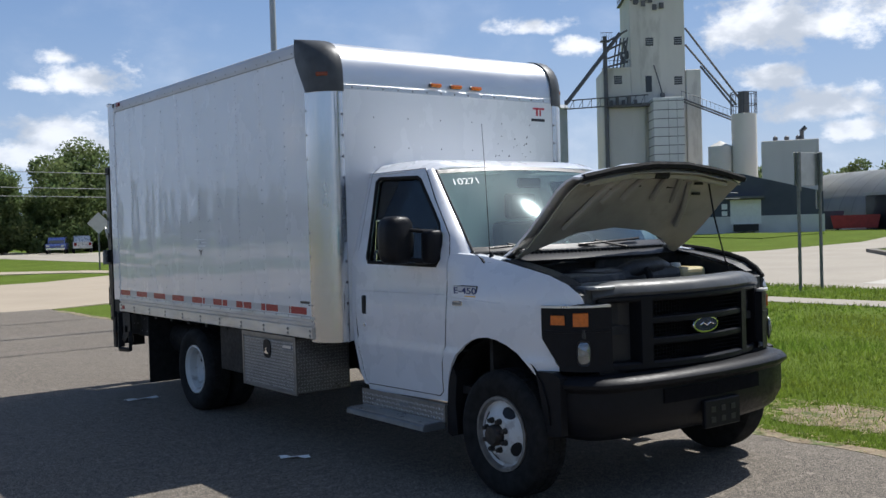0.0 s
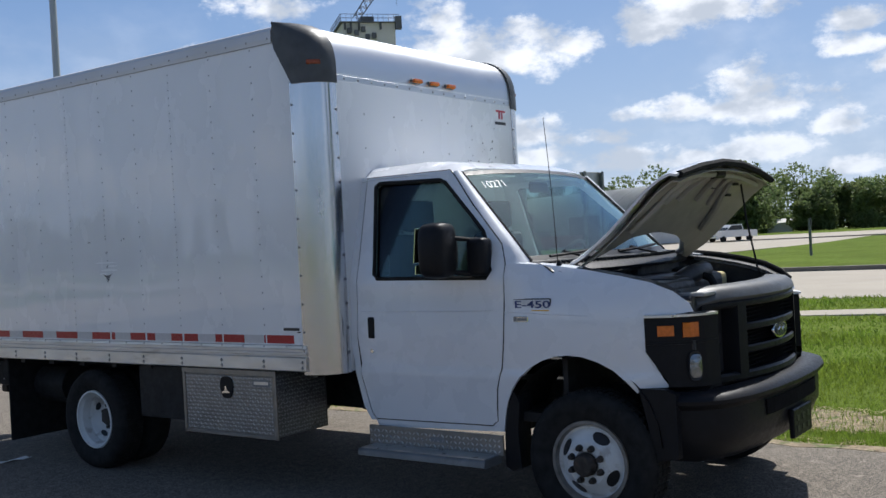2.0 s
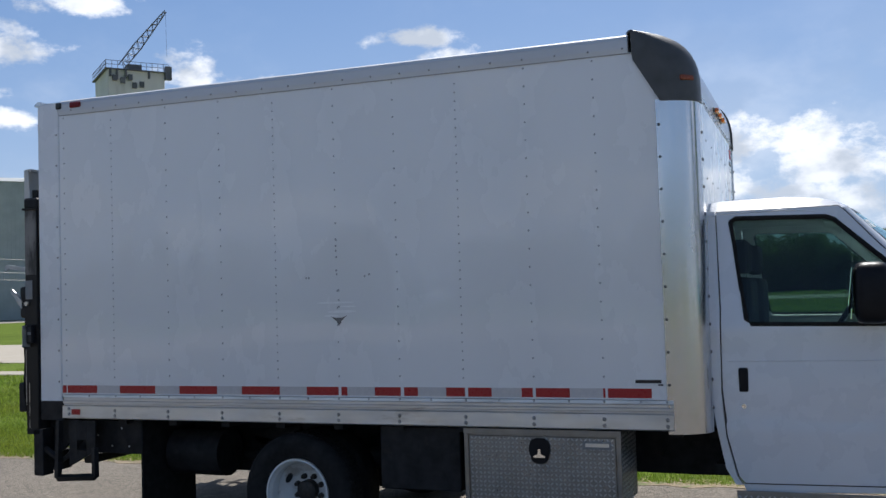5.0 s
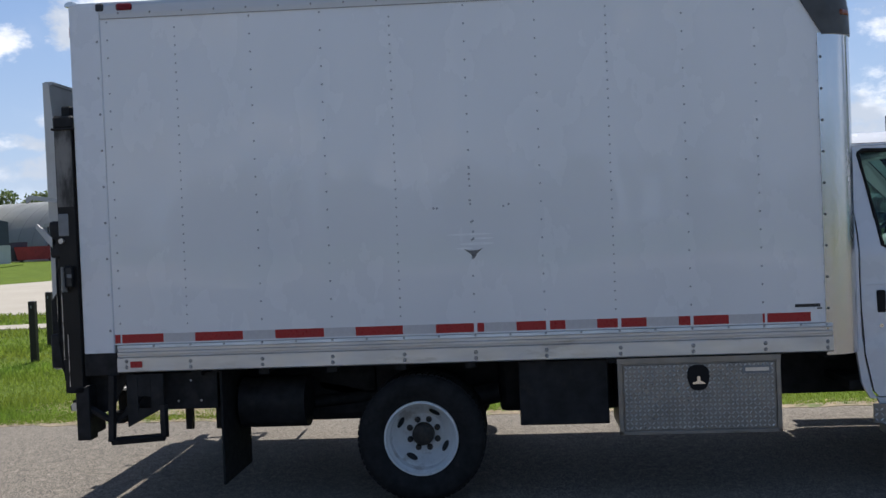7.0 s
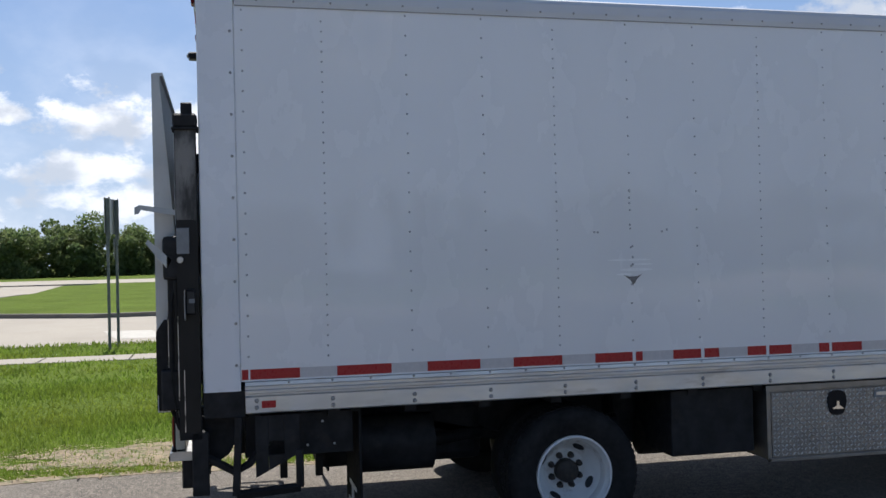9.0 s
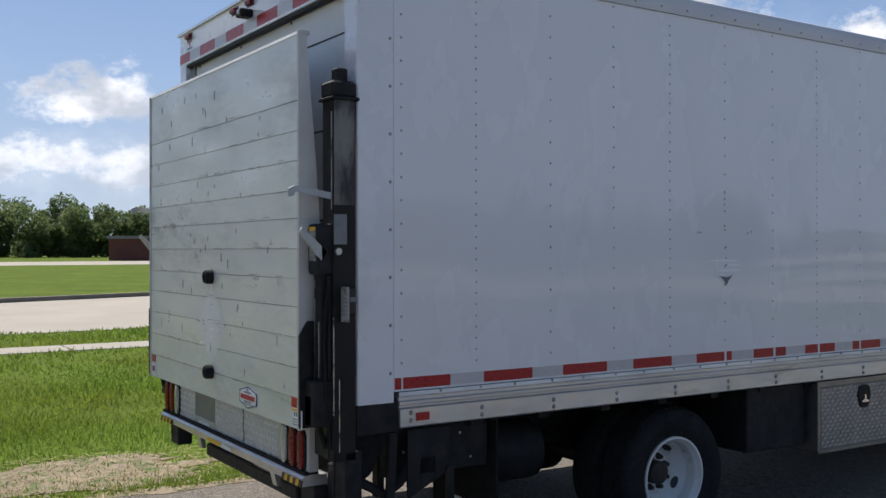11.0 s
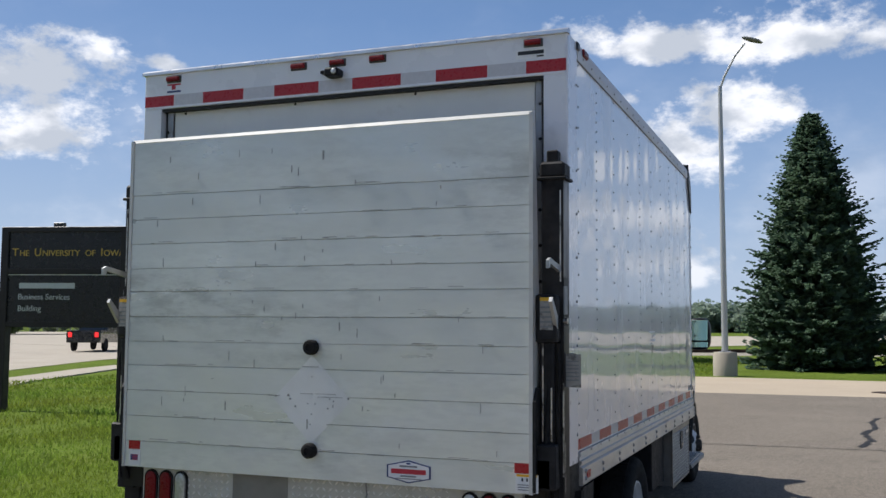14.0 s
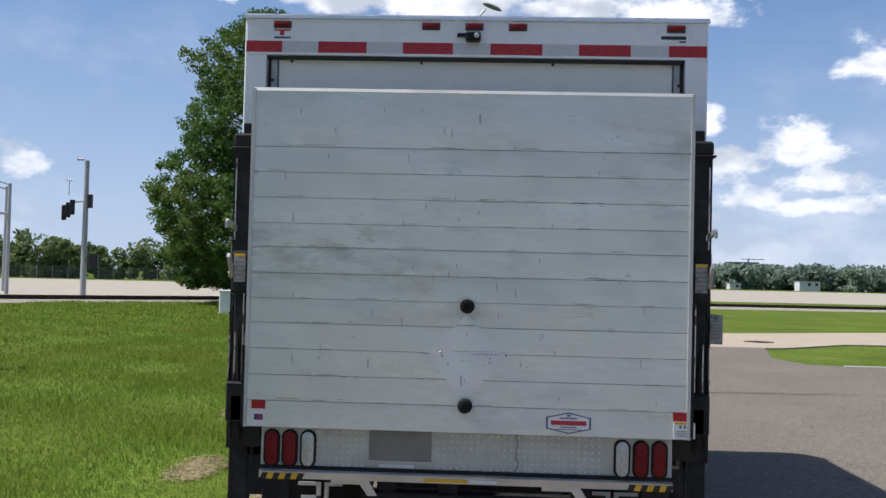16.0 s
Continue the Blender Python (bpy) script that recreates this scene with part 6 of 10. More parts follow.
# ---- engine bay ----
near_far("inner_fender", lambda: prism(bmesh.new(), [(-5.92, 1.36), (-6.25, 1.30), (-6.55, 1.215), (-6.60, 1.19), (-6.60, 0.95), (-5.92, 0.95)], 0.385, 0.42, "x"), M["engine"])
near_far("fender_flange", lambda: prism(bmesh.new(), [(-5.90, 1.392), (-6.10, 1.362), (-6.28, 1.327), (-6.42, 1.29), (-6.52, 1.245), (-6.52, 1.235), (-6.42, 1.28), (-6.28, 1.315), (-6.10, 1.35), (-5.90, 1.38)], 0.365, 0.47, "x"), M["engine"])
part("bay_floor", box(0.38, 2.06, -6.62, -5.92, 0.95, 1.0), M["engine"], truck)
part("engine_cover", box(0.85, 1.55, -6.35, -5.93, 1.0, 1.30, 0.05, 2), M["engine"], truck, "dark engine cover")
part("air_box", box(0.55, 0.98, -6.40, -6.05, 1.02, 1.28, 0.03, 2), M["engine"], truck, "black air filter box")
part("intake_hose", tube(bmesh.new(), [(0.95, -6.22, 1.22), (1.12, -6.32, 1.30), (1.35, -6.30, 1.31), (1.55, -6.2, 1.27)], 0.055, 10), M["engine"], truck, smooth=True)
part("battery", box(0.46, 0.70, -6.56, -6.38, 1.02, 1.235, 0.01), M["engine"], truck)
part("coolant_bottle", box(1.70, 1.95, -6.22, -5.98, 1.08, 1.275, 0.035, 3), M["yellow_bottle"], truck, "yellowed coolant bottle")
bm = bmesh.new()
lathe(bm, [(0.035, 0), (0.035, 0.03), (0.02, 0.034), (0.0, 0.034)], (1.80, -6.08, 1.27), "z", 14, False)
part("bottle_cap", bm, M["label_white"], truck)
part("wiper_motor_box", box(1.15, 1.75, -5.98, -5.90, 1.28, 1.39, 0.015), M["engine"], truck)
part("hose", tube(bmesh.new(), [(1.1, -6.5, 1.15), (1.15, -6.42, 1.27), (1.3, -6.2, 1.33), (1.5, -6.05, 1.30)], 0.022, 8), M["rubber"], truck, smooth=True)
part("hose", tube(bmesh.new(), [(0.6, -5.95, 1.32), (0.8, -6.02, 1.345), (1.1, -6.0, 1.35)], 0.012, 6), M["rubber"], truck, smooth=True)
part("bay_brace", box(0.44, 0.60, -6.66, -6.46, 1.215, 1.235, 0.004), M["grey_metal"], truck, "grey metal brace")
part("radiator_support", box(0.42, 2.02, -6.60, -6.52, 1.0, 1.22, 0.01), M["engine"], truck)

# ---- front end ----
def yf(x, base=-6.79):
    """The nose's bow in plan."""
    return base + 0.17 * (x - 1.22) ** 2 / 0.52


def strip(x0, x1, z0, z1, out=0.0, deep=0.04, n=10, base=-6.79, bev=0.0):
    """A bar across the nose that follows its bow."""
    bm = bmesh.new()
    rows = []
    for k in range(n + 1):
        x = x0 + (x1 - x0) * k / n
        y = yf(x, base) - out
        rows.append([(x, y + deep, z0), (x, y + bev, z0), (x, y, z0 + bev), (x, y, z1 - bev), (x, y + bev, z1), (x, y + deep, z1)] if bev else [(x, y + deep, z0), (x, y, z0), (x, y, z1), (x, y + deep, z1)])
    vs = grid(bm, rows, True)
    bm.faces.new(vs[0]), bm.faces.new(vs[-1])
    return bm


grille = part("grille", strip(0.52, 1.92, 0.745, 1.17, -0.092, 0.02, 12), M["ink"], truck, "black plastic grille with three bars")
for z0, z1 in ((1.005, 1.045), (0.885, 0.925)):
    part("grille_bar", strip(0.80, 1.64, z0, z1, -0.008, 0.06, 10, bev=0.008), M["plastic"], grille)
part("grille_frame", strip(0.52, 1.92, 0.745, 0.795, 0.0, 0.09, 12, bev=0.012), M["plastic"], grille)
part("grille_frame", strip(0.52, 1.92, 1.135, 1.175, 0.0, 0.09, 12, bev=0.012), M["plastic"], grille)
for x0, x1 in ((0.50, 0.565), (0.745, 0.815), (1.625, 1.695), (1.875, 1.94)):
    part("grille_post", strip(x0, x1, 0.745, 1.175, 0.0, 0.10, 2, bev=0.012), M["plastic"], grille)
bm = bmesh.new()
for k in range(38):
    x = 0.825 + k * 0.0215
    for z0, z1 in ((1.05, 1.13), (0.93, 1.0), (0.80, 0.88)):
        bx(bm, x, x + 0.004, yf(x) + 0.060, yf(x) + 0.075, z0, z1)
for z in [0.812 + 0.0215 * k for k in range(15)]:
    bx(bm, 0.825, 1.62, yf(1.22) + 0.068, yf(1.22) + 0.085, z, z + 0.004)
M["mesh_black"] = mat("black_mesh", (0.008, 0.008, 0.009), 0.8, scale=20, vary=0.2, spec=0.08)
part("grille_mesh", bm, M["mesh_black"], grille, "", kind="stuff")
# rounded lip over the grille
bm = bmesh.new()
rows = []
for k in range(17):
    x = 0.47 + 1.50 * k / 16
    e = 0.02 * max(0, abs(x - 1.22) - 0.62) / 0.13
    y = yf(x)
    rows.append([(x, y + 0.01, 1.172 - e), (x, y - 0.006, 1.19 - e), (x, y + 0.004, 1.222 - e), (x, y + 0.04, 1.247 - e), (x, y + 0.10, 1.256 - e * 0.8), (x, y + 0.17, 1.252 - e * 0.6), (x, y + 0.17, 1.18)])
vs = grid(bm, rows, True)
bm.faces.new(vs[0]), bm.faces.new(vs[-1])
part("nose_lip", bm, M["cap"], truck, "rounded grey plastic nose lip", smooth=True, angle=50)
bm = bmesh.new()
M["oval_dark"] = mat("dark_blue_enamel", (0.018, 0.026, 0.06), 0.25, scale=30, vary=0.1)
lathe(bm, [(0.0, -0.03), (0.085, -0.026), (0.088, -0.018), (0.088, 0.0)], (0, 0, 0), "y", 32, False)
for v in bm.verts:
    v.co = (1.23 + v.co.x * 1.30, yf(1.2) + 0.026 + v.co.y * 0.6, 0.975 + v.co.z * 0.56)
ov = part("nose_oval", bm, M["chrome"], truck, "dark oval emblem with a chrome rim", smooth=True)
bm = bmesh.new()
lathe(bm, [(0.0, -0.036), (0.074, -0.033), (0.076, -0.026)], (0, 0, 0), "y", 32, False)
for v in bm.verts:
    v.co = (1.23 + v.co.x * 1.30, yf(1.2) + 0.026 + v.co.y * 0.6, 0.975 + v.co.z * 0.52)
part("oval_face", bm, M["oval_dark"], ov, smooth=True)
part("bar", tube(bmesh.new(), [(1.168, yf(1.2) + 0.005, 0.972), (1.198, yf(1.2) + 0.004, 0.986), (1.23, yf(1.2) + 0.004, 0.970), (1.262, yf(1.2) + 0.004, 0.984), (1.292, yf(1.2) + 0.005, 0.973)], 0.005, 5), M["chrome"], ov)


# headlamp clusters wrap round the corners
def corner(t, z, out=0.0):
    """Plan of the front corner: t runs from the fender (0) to the grille (1)."""
    pts = [(0.262, -6.405), (0.282, -6.47), (0.315, -6.54), (0.375, -6.61), (0.445, -6.655), (0.535, -6.69)]
    k = min(t * 5, 4.9999)
    i = int(k)
    f = k - i
    x, y = pts[i][0] + (pts[i + 1][0] - pts[i][0]) * f, pts[i][1] + (pts[i + 1][1] - pts[i][1]) * f
    d = Vector((pts[i + 1][0] - pts[i][0], pts[i + 1][1] - pts[i][1])).normalized()
    return (x + d.y * out, y - d.x * out, z)


def wrap(t0, t1, z0, z1, out, deep=0.03, n=10, skew=0.0):
    bm = bmesh.new()
    rows = []
    for k in range(n + 1):
        t = t0 + (t1 - t0) * k / n
        zz0 = z0 + skew * (1 - k / n)
        rows.append([corner(t, zz0, out - deep), corner(t, zz0 + 0.004, out), corner(t, z1 - 0.004, out), corner(t, z1, out - deep)])
    vs = grid(bm, rows, True)
    bm.faces.new(vs[0]), bm.faces.new(vs[-1])
    return bm


def cluster_shell():
    """The lamp housing's skin; its lower outer corner is cut off by the fender."""
    bm = bmesh.new()
    rows = []
    for z in (0.80, 0.83, 0.87, 0.91, 0.95, 1.0, 1.06, 1.121):
        t0 = 0.30 * max(0.0, 0.95 - z) / 0.15
        rows.append([corner(t0, z, -0.05)] + [corner(t0 + (1 - t0) * k / 14, z, -0.004) for k in range(15)] + [corner(1.0, z, -0.05)])
    grid(bm, rows)
    bmesh.ops.recalc_face_normals(bm, faces=bm.faces)
    bmesh.ops.solidify(bm, geom=bm.faces[:], thickness=0.006)
    return bm


M["headlight"] = mat("headlamp_lens", (0.20, 0.22, 0.24), 0.10, 0.75, scale=45, vary=0.5, coat=1.0, bump=0.003, bump_scale=70)


def light_cluster(s):
    f = (lambda b: b) if s else flip
    hl = part("headlamp", f(cluster_shell()), M["plastic"], truck, "black headlamp cluster with amber and clear lenses")
    bm = bmesh.new()
    rows = []
    for k in range(9):
        t = 0.30 + 0.70 * k / 8
        rows.append([corner(t, 0.805, -0.004), corner(t, 0.76 + 0.012 * (1 - k / 8), -0.002), corner(t, 0.75, -0.06)])
    grid(bm, rows)
    bmesh.ops.recalc_face_normals(bm, faces=bm.faces)
    part("lamp_chin", f(bm), M["plastic"], hl)
    part("blinker", f(wrap(0.19, 0.40, 1.024, 1.083, 0.004, 0.02, 5)), M["lens_amber"], hl, "amber blinker lens")
    part("side_lamp", f(wrap(0.50, 0.69, 1.015, 1.095, 0.006, 0.02, 5)), M["lens_amber"], hl, "amber turn lens")
    for nm_, m_, rows_ in (("lamp_bezel", "ink", ((1.16, 0.003), (1.12, 0.010), (1.0, 0.008))), ("main_lamp", "headlight", ((1.0, 0.006), (0.93, 0.015), (0.6, 0.022), (0.25, 0.025), (0.02, 0.026)))):
        bm = bmesh.new()
        grid(bm, [[corner(0.625 + 0.078 * q * math.copysign(abs(math.cos(a)) ** 0.6, math.cos(a)), 0.872 + 0.064 * q * math.copysign(abs(math.sin(a)) ** 0.6, math.sin(a)), o_)
                   for a in [2 * math.pi * k / 28 for k in range(28)]] for q, o_ in rows_], True)
        part(nm_, f(bm), M[m_], hl, "clear rounded headlamp lens" if m_ == "headlight" else "", smooth=True)
    part("brow", f(wrap(0.0, 0.98, 1.118, 1.138, 0.008, 0.05, 12)), M["alu"], hl)
    part("lamp_rib", f(wrap(0.02, 0.98, 0.98, 1.0, 0.0, 0.02, 12)), M["plastic"], hl)
    return hl


light_cluster(True), light_cluster(False)

# bumper with wrapped ends
BP = [(0.275, -6.40), (0.272, -6.54), (0.315, -6.66), (0.415, -6.755), (0.60, -6.815), (0.87, -6.853), (1.22, -6.866)]
BP += [(2.44 - x, y) for x, y in BP[-2::-1]]
PROF = [(0.15, 0.372), (0.10, 0.385), (0.062, 0.42), (0.040, 0.47), (0.022, 0.50), (0.018, 0.58), (0.020, 0.655), (0.004, 0.672), (-0.014, 0.684), (-0.017, 0.704), (-0.002, 0.724), (0.05, 0.742), (0.11, 0.746)]
bm = bmesh.new()
rows = []
for i, (x, y) in enumerate(BP):
    a, b = Vector(BP[max(i - 1, 0)]), Vector(BP[min(i + 1, len(BP) - 1)])
    d = (b - a).normalized()
    inn = Vector((-d.y, d.x)) if i else Vector((1, 0))
    if i == len(BP) - 1:
        inn = Vector((-1, 0))
    lift = 0.02 if 2 < i < len(BP) - 3 else 0.0
    rows.append([(x + inn.x * o, y + inn.y * o, z) for o, z in PROF])
grid(bm, rows)
bmesh.ops.recalc_face_normals(bm, faces=bm.faces)
bmesh.ops.solidify(bm, geom=bm.faces[:], thickness=0.012)
bumper = part("front_bumper", bm, M["plastic"], truck, "satin black front bumper", smooth=True, angle=40)
M["void"] = mat("dark_recess", (0.007, 0.007, 0.008), 0.9, scale=20, vary=0.2, spec=0.1)


def slot_strip(x0, x1, z0, z1, out, n=10):
    """A strip that follows the bumper's face."""
    bm = bmesh.new()
    rows = []
    for k in range(n + 1):
        x = x0 + (x1 - x0) * k / n
        y = next(p[1] + (q[1] - p[1]) * (x - p[0]) / (q[0] - p[0]) for p, q in zip(BP[2:], BP[3:]) if x <= q[0]) - out
        rows.append([(x, y + 0.04, z0), (x, y, z0), (x, y, z1), (x, y + 0.04, z1)])
    vs = grid(bm, rows, True)
    bm.faces.new(vs[0]), bm.faces.new(vs[-1])
    bmesh.ops.recalc_face_normals(bm, faces=bm.faces)
    return bm


part("bumper_intake", slot_strip(0.79, 1.65, 0.568, 0.648, -0.010), M["void"], bumper, "dark intake slot")
part("bumper_slot", strip(0.60, 0.85, 0.44, 0.475, -0.035, 0.03, 3, -6.862), M["ink"], bumper)
part("bumper_slot", strip(1.60, 1.86, 0.44, 0.475, -0.035, 0.03, 3, -6.862), M["ink"], bumper)
part("plate_bracket", box(1.09, 1.41, -6.872, -6.842, 0.385, 0.545, 0.006), M["plastic"], bumper, "black plate bracket without a plate")
for x in (1.16, 1.25, 1.34):
    for z in (0.415, 0.475):
        part("bracket_hole", box(x - 0.02, x + 0.02, -6.875, -6.871, z - 0.001, z + 0.031), M["ink"], bumper)
part("chin_panel", box(0.46, 1.98, -6.66, -6.45, 0.735, 0.76), M["plastic"], truck)
near_far("arch_extension", lambda: prism(bmesh.new(), [(-6.36, 0.765), (-6.50, 0.765), (-6.56, 0.74), (-6.56, 0.42), (-6.44, 0.40), (-6.40, 0.60)], 0.25, 0.30, "x"), M["plastic"], "black lower corner panel")
near_far("front_mudflap", lambda: prism(bmesh.new(), [(-5.615, 0.74), (-5.578, 0.62), (-5.556, 0.48), (-5.552, 0.30), (-5.60, 0.28), (-5.655, 0.30), (-5.64, 0.5), (-5.66, 0.66)], 0.225, 0.36, "x"), M["plastic"], "black moulded mud guard")


def arch_liner():
    bm = bmesh.new()
    rows = []
    for k in range(13):
        a = math.pi * k / 12
        rows.append([(x, -6.03 + 0.45 * math.cos(a), 0.47 + 0.45 * math.sin(a)) for x in (0.24, 0.62)])
    grid(bm, rows)
    bmesh.ops.solidify(bm, geom=bm.faces[:], thickness=0.01)
    return bm


near_far("arch_liner", arch_liner, M["engine"], "", smooth=True)


# running board of the cab
def step():
    bm = bmesh.new()
    prism(bm, [(0.05, 0.325), (0.055, 0.352), (0.066, 0.362), (0.225, 0.366), (0.225, 0.32), (0.07, 0.318)], -5.525, -4.615, "y")
    return bm


stp = near_far("running_board", step, M["step"], "aluminium tread running board")
bm = bmesh.new()
for k in range(9):
    bx(bm, 0.072 + k * 0.015, 0.079 + k * 0.015, -5.51, -4.63, 0.364, 0.3685)
part("board_ribs", bm, M["alu"], stp[0], "", kind="stuff")
kick = near_far("kick_plate", lambda: box(0.205, 0.22, -5.55, -4.58, 0.362, 0.475, 0.002), M["tread"], "tread plate kick panel")
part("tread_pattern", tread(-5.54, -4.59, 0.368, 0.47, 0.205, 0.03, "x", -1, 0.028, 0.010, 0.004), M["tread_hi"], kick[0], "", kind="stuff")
part("kick_badge", box(0.2025, 0.205, -5.15, -5.05, 0.405, 0.435), M["label_grey"], kick[0])


# ---- tool box under the body ----
tb = part("tool_box", box(0.0, 0.46, -4.0, -3.118, 0.385, 0.795, 0.004), M["tread"], truck, "tread plate under-body tool box")
part("box_frame", box(-0.012, 0.0, -4.012, -3.106, 0.775, 0.808, 0.002), M["tread"], tb)
for a, b, c, d in ((-4.01, -3.985, 0.375, 0.78), (-3.133, -3.108, 0.375, 0.78), (-4.01, -3.108, 0.372, 0.392)):
    part("box_frame", box(-0.010, 0.0, a, b, c, d, 0.002), M["tread"], tb)
part("box_door", box(-0.008, 0.0, -3.98, -3.138, 0.396, 0.768, 0.003), M["tread"], tb, "tread plate drop door")
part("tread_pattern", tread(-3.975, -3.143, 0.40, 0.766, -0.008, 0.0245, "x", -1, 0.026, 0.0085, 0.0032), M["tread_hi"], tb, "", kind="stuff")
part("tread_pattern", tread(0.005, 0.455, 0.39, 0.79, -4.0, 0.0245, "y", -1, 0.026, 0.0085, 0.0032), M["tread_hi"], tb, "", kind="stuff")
lat = bmesh.new()
ring = []
for k in range(20):
    a = 2 * math.pi * k / 20
    c, d = math.cos(a), math.sin(a)
    ring.append((-3.555 + 0.062 * math.copysign(abs(c) ** 0.7, c) * (1 - 0.12 * (d < 0)), 0.69 + 0.072 * math.copysign(abs(d) ** 0.7, d)))
prism(lat, ring, -0.016, -0.006, "x")
part("latch_dish", lat, M["plastic"], tb, "black latch dish")
part("latch_tee", prism(bmesh.new(), [(-3.562, 0.70), (-3.548, 0.70), (-3.545, 0.672), (-3.52, 0.662), (-3.522, 0.654), (-3.588, 0.654), (-3.59, 0.662), (-3.565, 0.672)], -0.024, -0.014, "x"), M["chrome"], tb, "chrome latch handle")
part("box_plate", box(-0.012, -0.007, -3.955, -3.80, 0.705, 0.75), M["label_grey"], tb, "grey maker plate")
part("bar", box(-0.0135, -0.011, -3.945, -3.815, 0.718, 0.738), M["alu"], tb)


# ---- wheels ----
M["dirty_lip"] = mat("dirty_steel_lip", (0.20, 0.185, 0.165), 0.6, 0.2, scale=14, vary=0.3, stain=(0.42, 0.41, 0.39), stain_scale=9, stain_at=0.58, stain_amount=0.7)
def rim_hole(bm, cy, cz, r, k, w, h, x, slope):
    a = math.pi / 2 * k + 0.5
    pts = []
    for j in range(14):
        t = 2 * math.pi * j / 14
        u, v = r + h * math.sin(t), w * math.cos(t)
        rad = math.hypot(u, v)
        pts.append((x + (rad - r) * slope, cy + u * math.cos(a) - v * math.sin(a), cz + u * math.sin(a) + v * math.cos(a)))
    vs = [bm.verts.new(p) for p in pts]
    c = bm.verts.new((x, cy + r * math.cos(a), cz + r * math.sin(a)))
    for j in range(14):
        bm.faces.new((vs[j], vs[(j + 1) % 14], c))
    bmesh.ops.recalc_face_normals(bm, faces=bm.faces)
    bmesh.ops.solidify(bm, geom=bm.faces[:], thickness=0.003)


def wheel(y, x, front):
    """A steel wheel whose outer face looks to -x; parts: tyre, rim, hub and each nut."""
    z, R, rr = 0.368, 0.372, 0.212
    sh = 0.0 if front else 0.03
    bm = bmesh.new()
    lathe(bm, [(rr, 0.05), (rr + 0.012, 0.022), (rr + 0.06, 0.0), (R - 0.05, -0.002), (R - 0.018, 0.012), (R - 0.004, 0.034), (R, 0.06), (R, 0.165), (R - 0.006, 0.19), (R - 0.03, 0.212), (rr + 0.05, 0.222), (rr, 0.19)], (x, y, z), "x", 48, False)
    wh = part("wheel", bm, M["rubber"], truck, "black truck tyre on a white steel rim", smooth=True, angle=35)
    bm = bmesh.new()
    for k in range(64):
        a = 2 * math.pi * k / 64
        for x0, x1 in ((0.045, 0.085), (0.095, 0.135), (0.145, 0.185)):
            m4 = Matrix.Translation((x, y, z)) @ Matrix.Rotation(a, 4, "X")
            g_ = bmesh.ops.create_cube(bm, size=1, matrix=m4 @ Matrix.LocRotScale(((x0 + x1) / 2, 0, R + 0.001), None, (x1 - x0, 0.026, 0.008)))
    part("tyre_tread", bm, M["rubber"], wh, "", kind="stuff")
    bm = bmesh.new()
    if front:
        prof = [(rr + 0.008, 0.046), (rr + 0.006, 0.018), (rr - 0.008, 0.016), (rr - 0.018, 0.04), (rr - 0.03, 0.052), (0.176, 0.05), (0.122, -0.004), (0.112, -0.012), (0.07, -0.014), (0.07, 0.0), (0.0, 0.0)]
    else:
        prof = [(rr + 0.008, 0.046), (rr + 0.006, 0.018), (rr - 0.006, 0.016), (rr - 0.010, 0.034), (rr - 0.022, 0.05), (rr - 0.026, 0.115), (rr - 0.040, 0.128), (0.166, 0.14), (0.128, 0.178), (0.118, 0.184), (0.07, 0.184), (0.0, 0.184)]
    lathe(bm, prof, (x, y, z), "x", 48, False)
    part("rim", bm, M["rim"], wh, "white painted steel rim", smooth=True, angle=30)
    if front:
        bm = bmesh.new()
        lathe(bm, [(rr + 0.010, 0.044), (rr + 0.0085, 0.0155), (rr - 0.0095, 0.0135), (rr - 0.0195, 0.039)], (x, y, z), "x", 48, False)
        part("rim_lip", bm, M["dirty_lip"], wh, "dirty grey rim lip", smooth=True)
    for k in range(4):
        bm = bmesh.new()
        rim_hole(bm, y, z, 0.149, k, 0.050 if front else 0.036, 0.023 if front else 0.014, x + (0.0205 if front else 0.154), 1.0 if front else -1.0)
        part("hand_hole", bm, M["ink"], wh, "dark oval hand hole")
    fx = x + (-0.013 if front else 0.183)
    bm = bmesh.new()
    if front:
        lathe(bm, [(0.062, 0.004), (0.06, -0.035), (0.05, -0.05), (0.0, -0.052)], (fx, y, z), "x", 24, False)
    else:
        lathe(bm, [(0.066, 0.004), (0.064, -0.05), (0.05, -0.062), (0.0, -0.064)], (fx, y, z), "x", 24, False)
    part("hub_cap", bm, M["hub"], wh, "dark greasy hub", smooth=True)
    for k in range(8):
        a = 2 * math.pi * (k + 0.5) / 8
        bm = bmesh.new()
        lathe(bm, [(0.019, 0.002), (0.018, -0.012), (0.014, -0.014), (0.013, -0.032), (0.0, -0.034)], (fx, y + 0.089 * math.cos(a), z + 0.089 * math.sin(a)), "x", 8, False)
        part("wheel_nut", bm, M["hub"], wh)
    return wh


wheel(-6.075, 0.203, True)
wheel(-1.97, 0.03, False)


def plain_tyre(y, x):
    bm = bmesh.new()
    lathe(bm, [(0.10, 0.06), (0.21, 0.05), (0.225, 0.0), (0.32, -0.002), (0.365, 0.03), (0.372, 0.06), (0.372, 0.165), (0.365, 0.19), (0.32, 0.222), (0.225, 0.22), (0.21, 0.16), (0.10, 0.16)], (x, y, 0.368), "x", 36, False)
    return part("wheel", bm, M["rubber"], truck, "black truck tyre", smooth=True)


plain_tyre(-6.08, 2.06), plain_tyre(-1.97, 0.285), plain_tyre(-1.97, 1.93), plain_tyre(-1.97, 2.185)

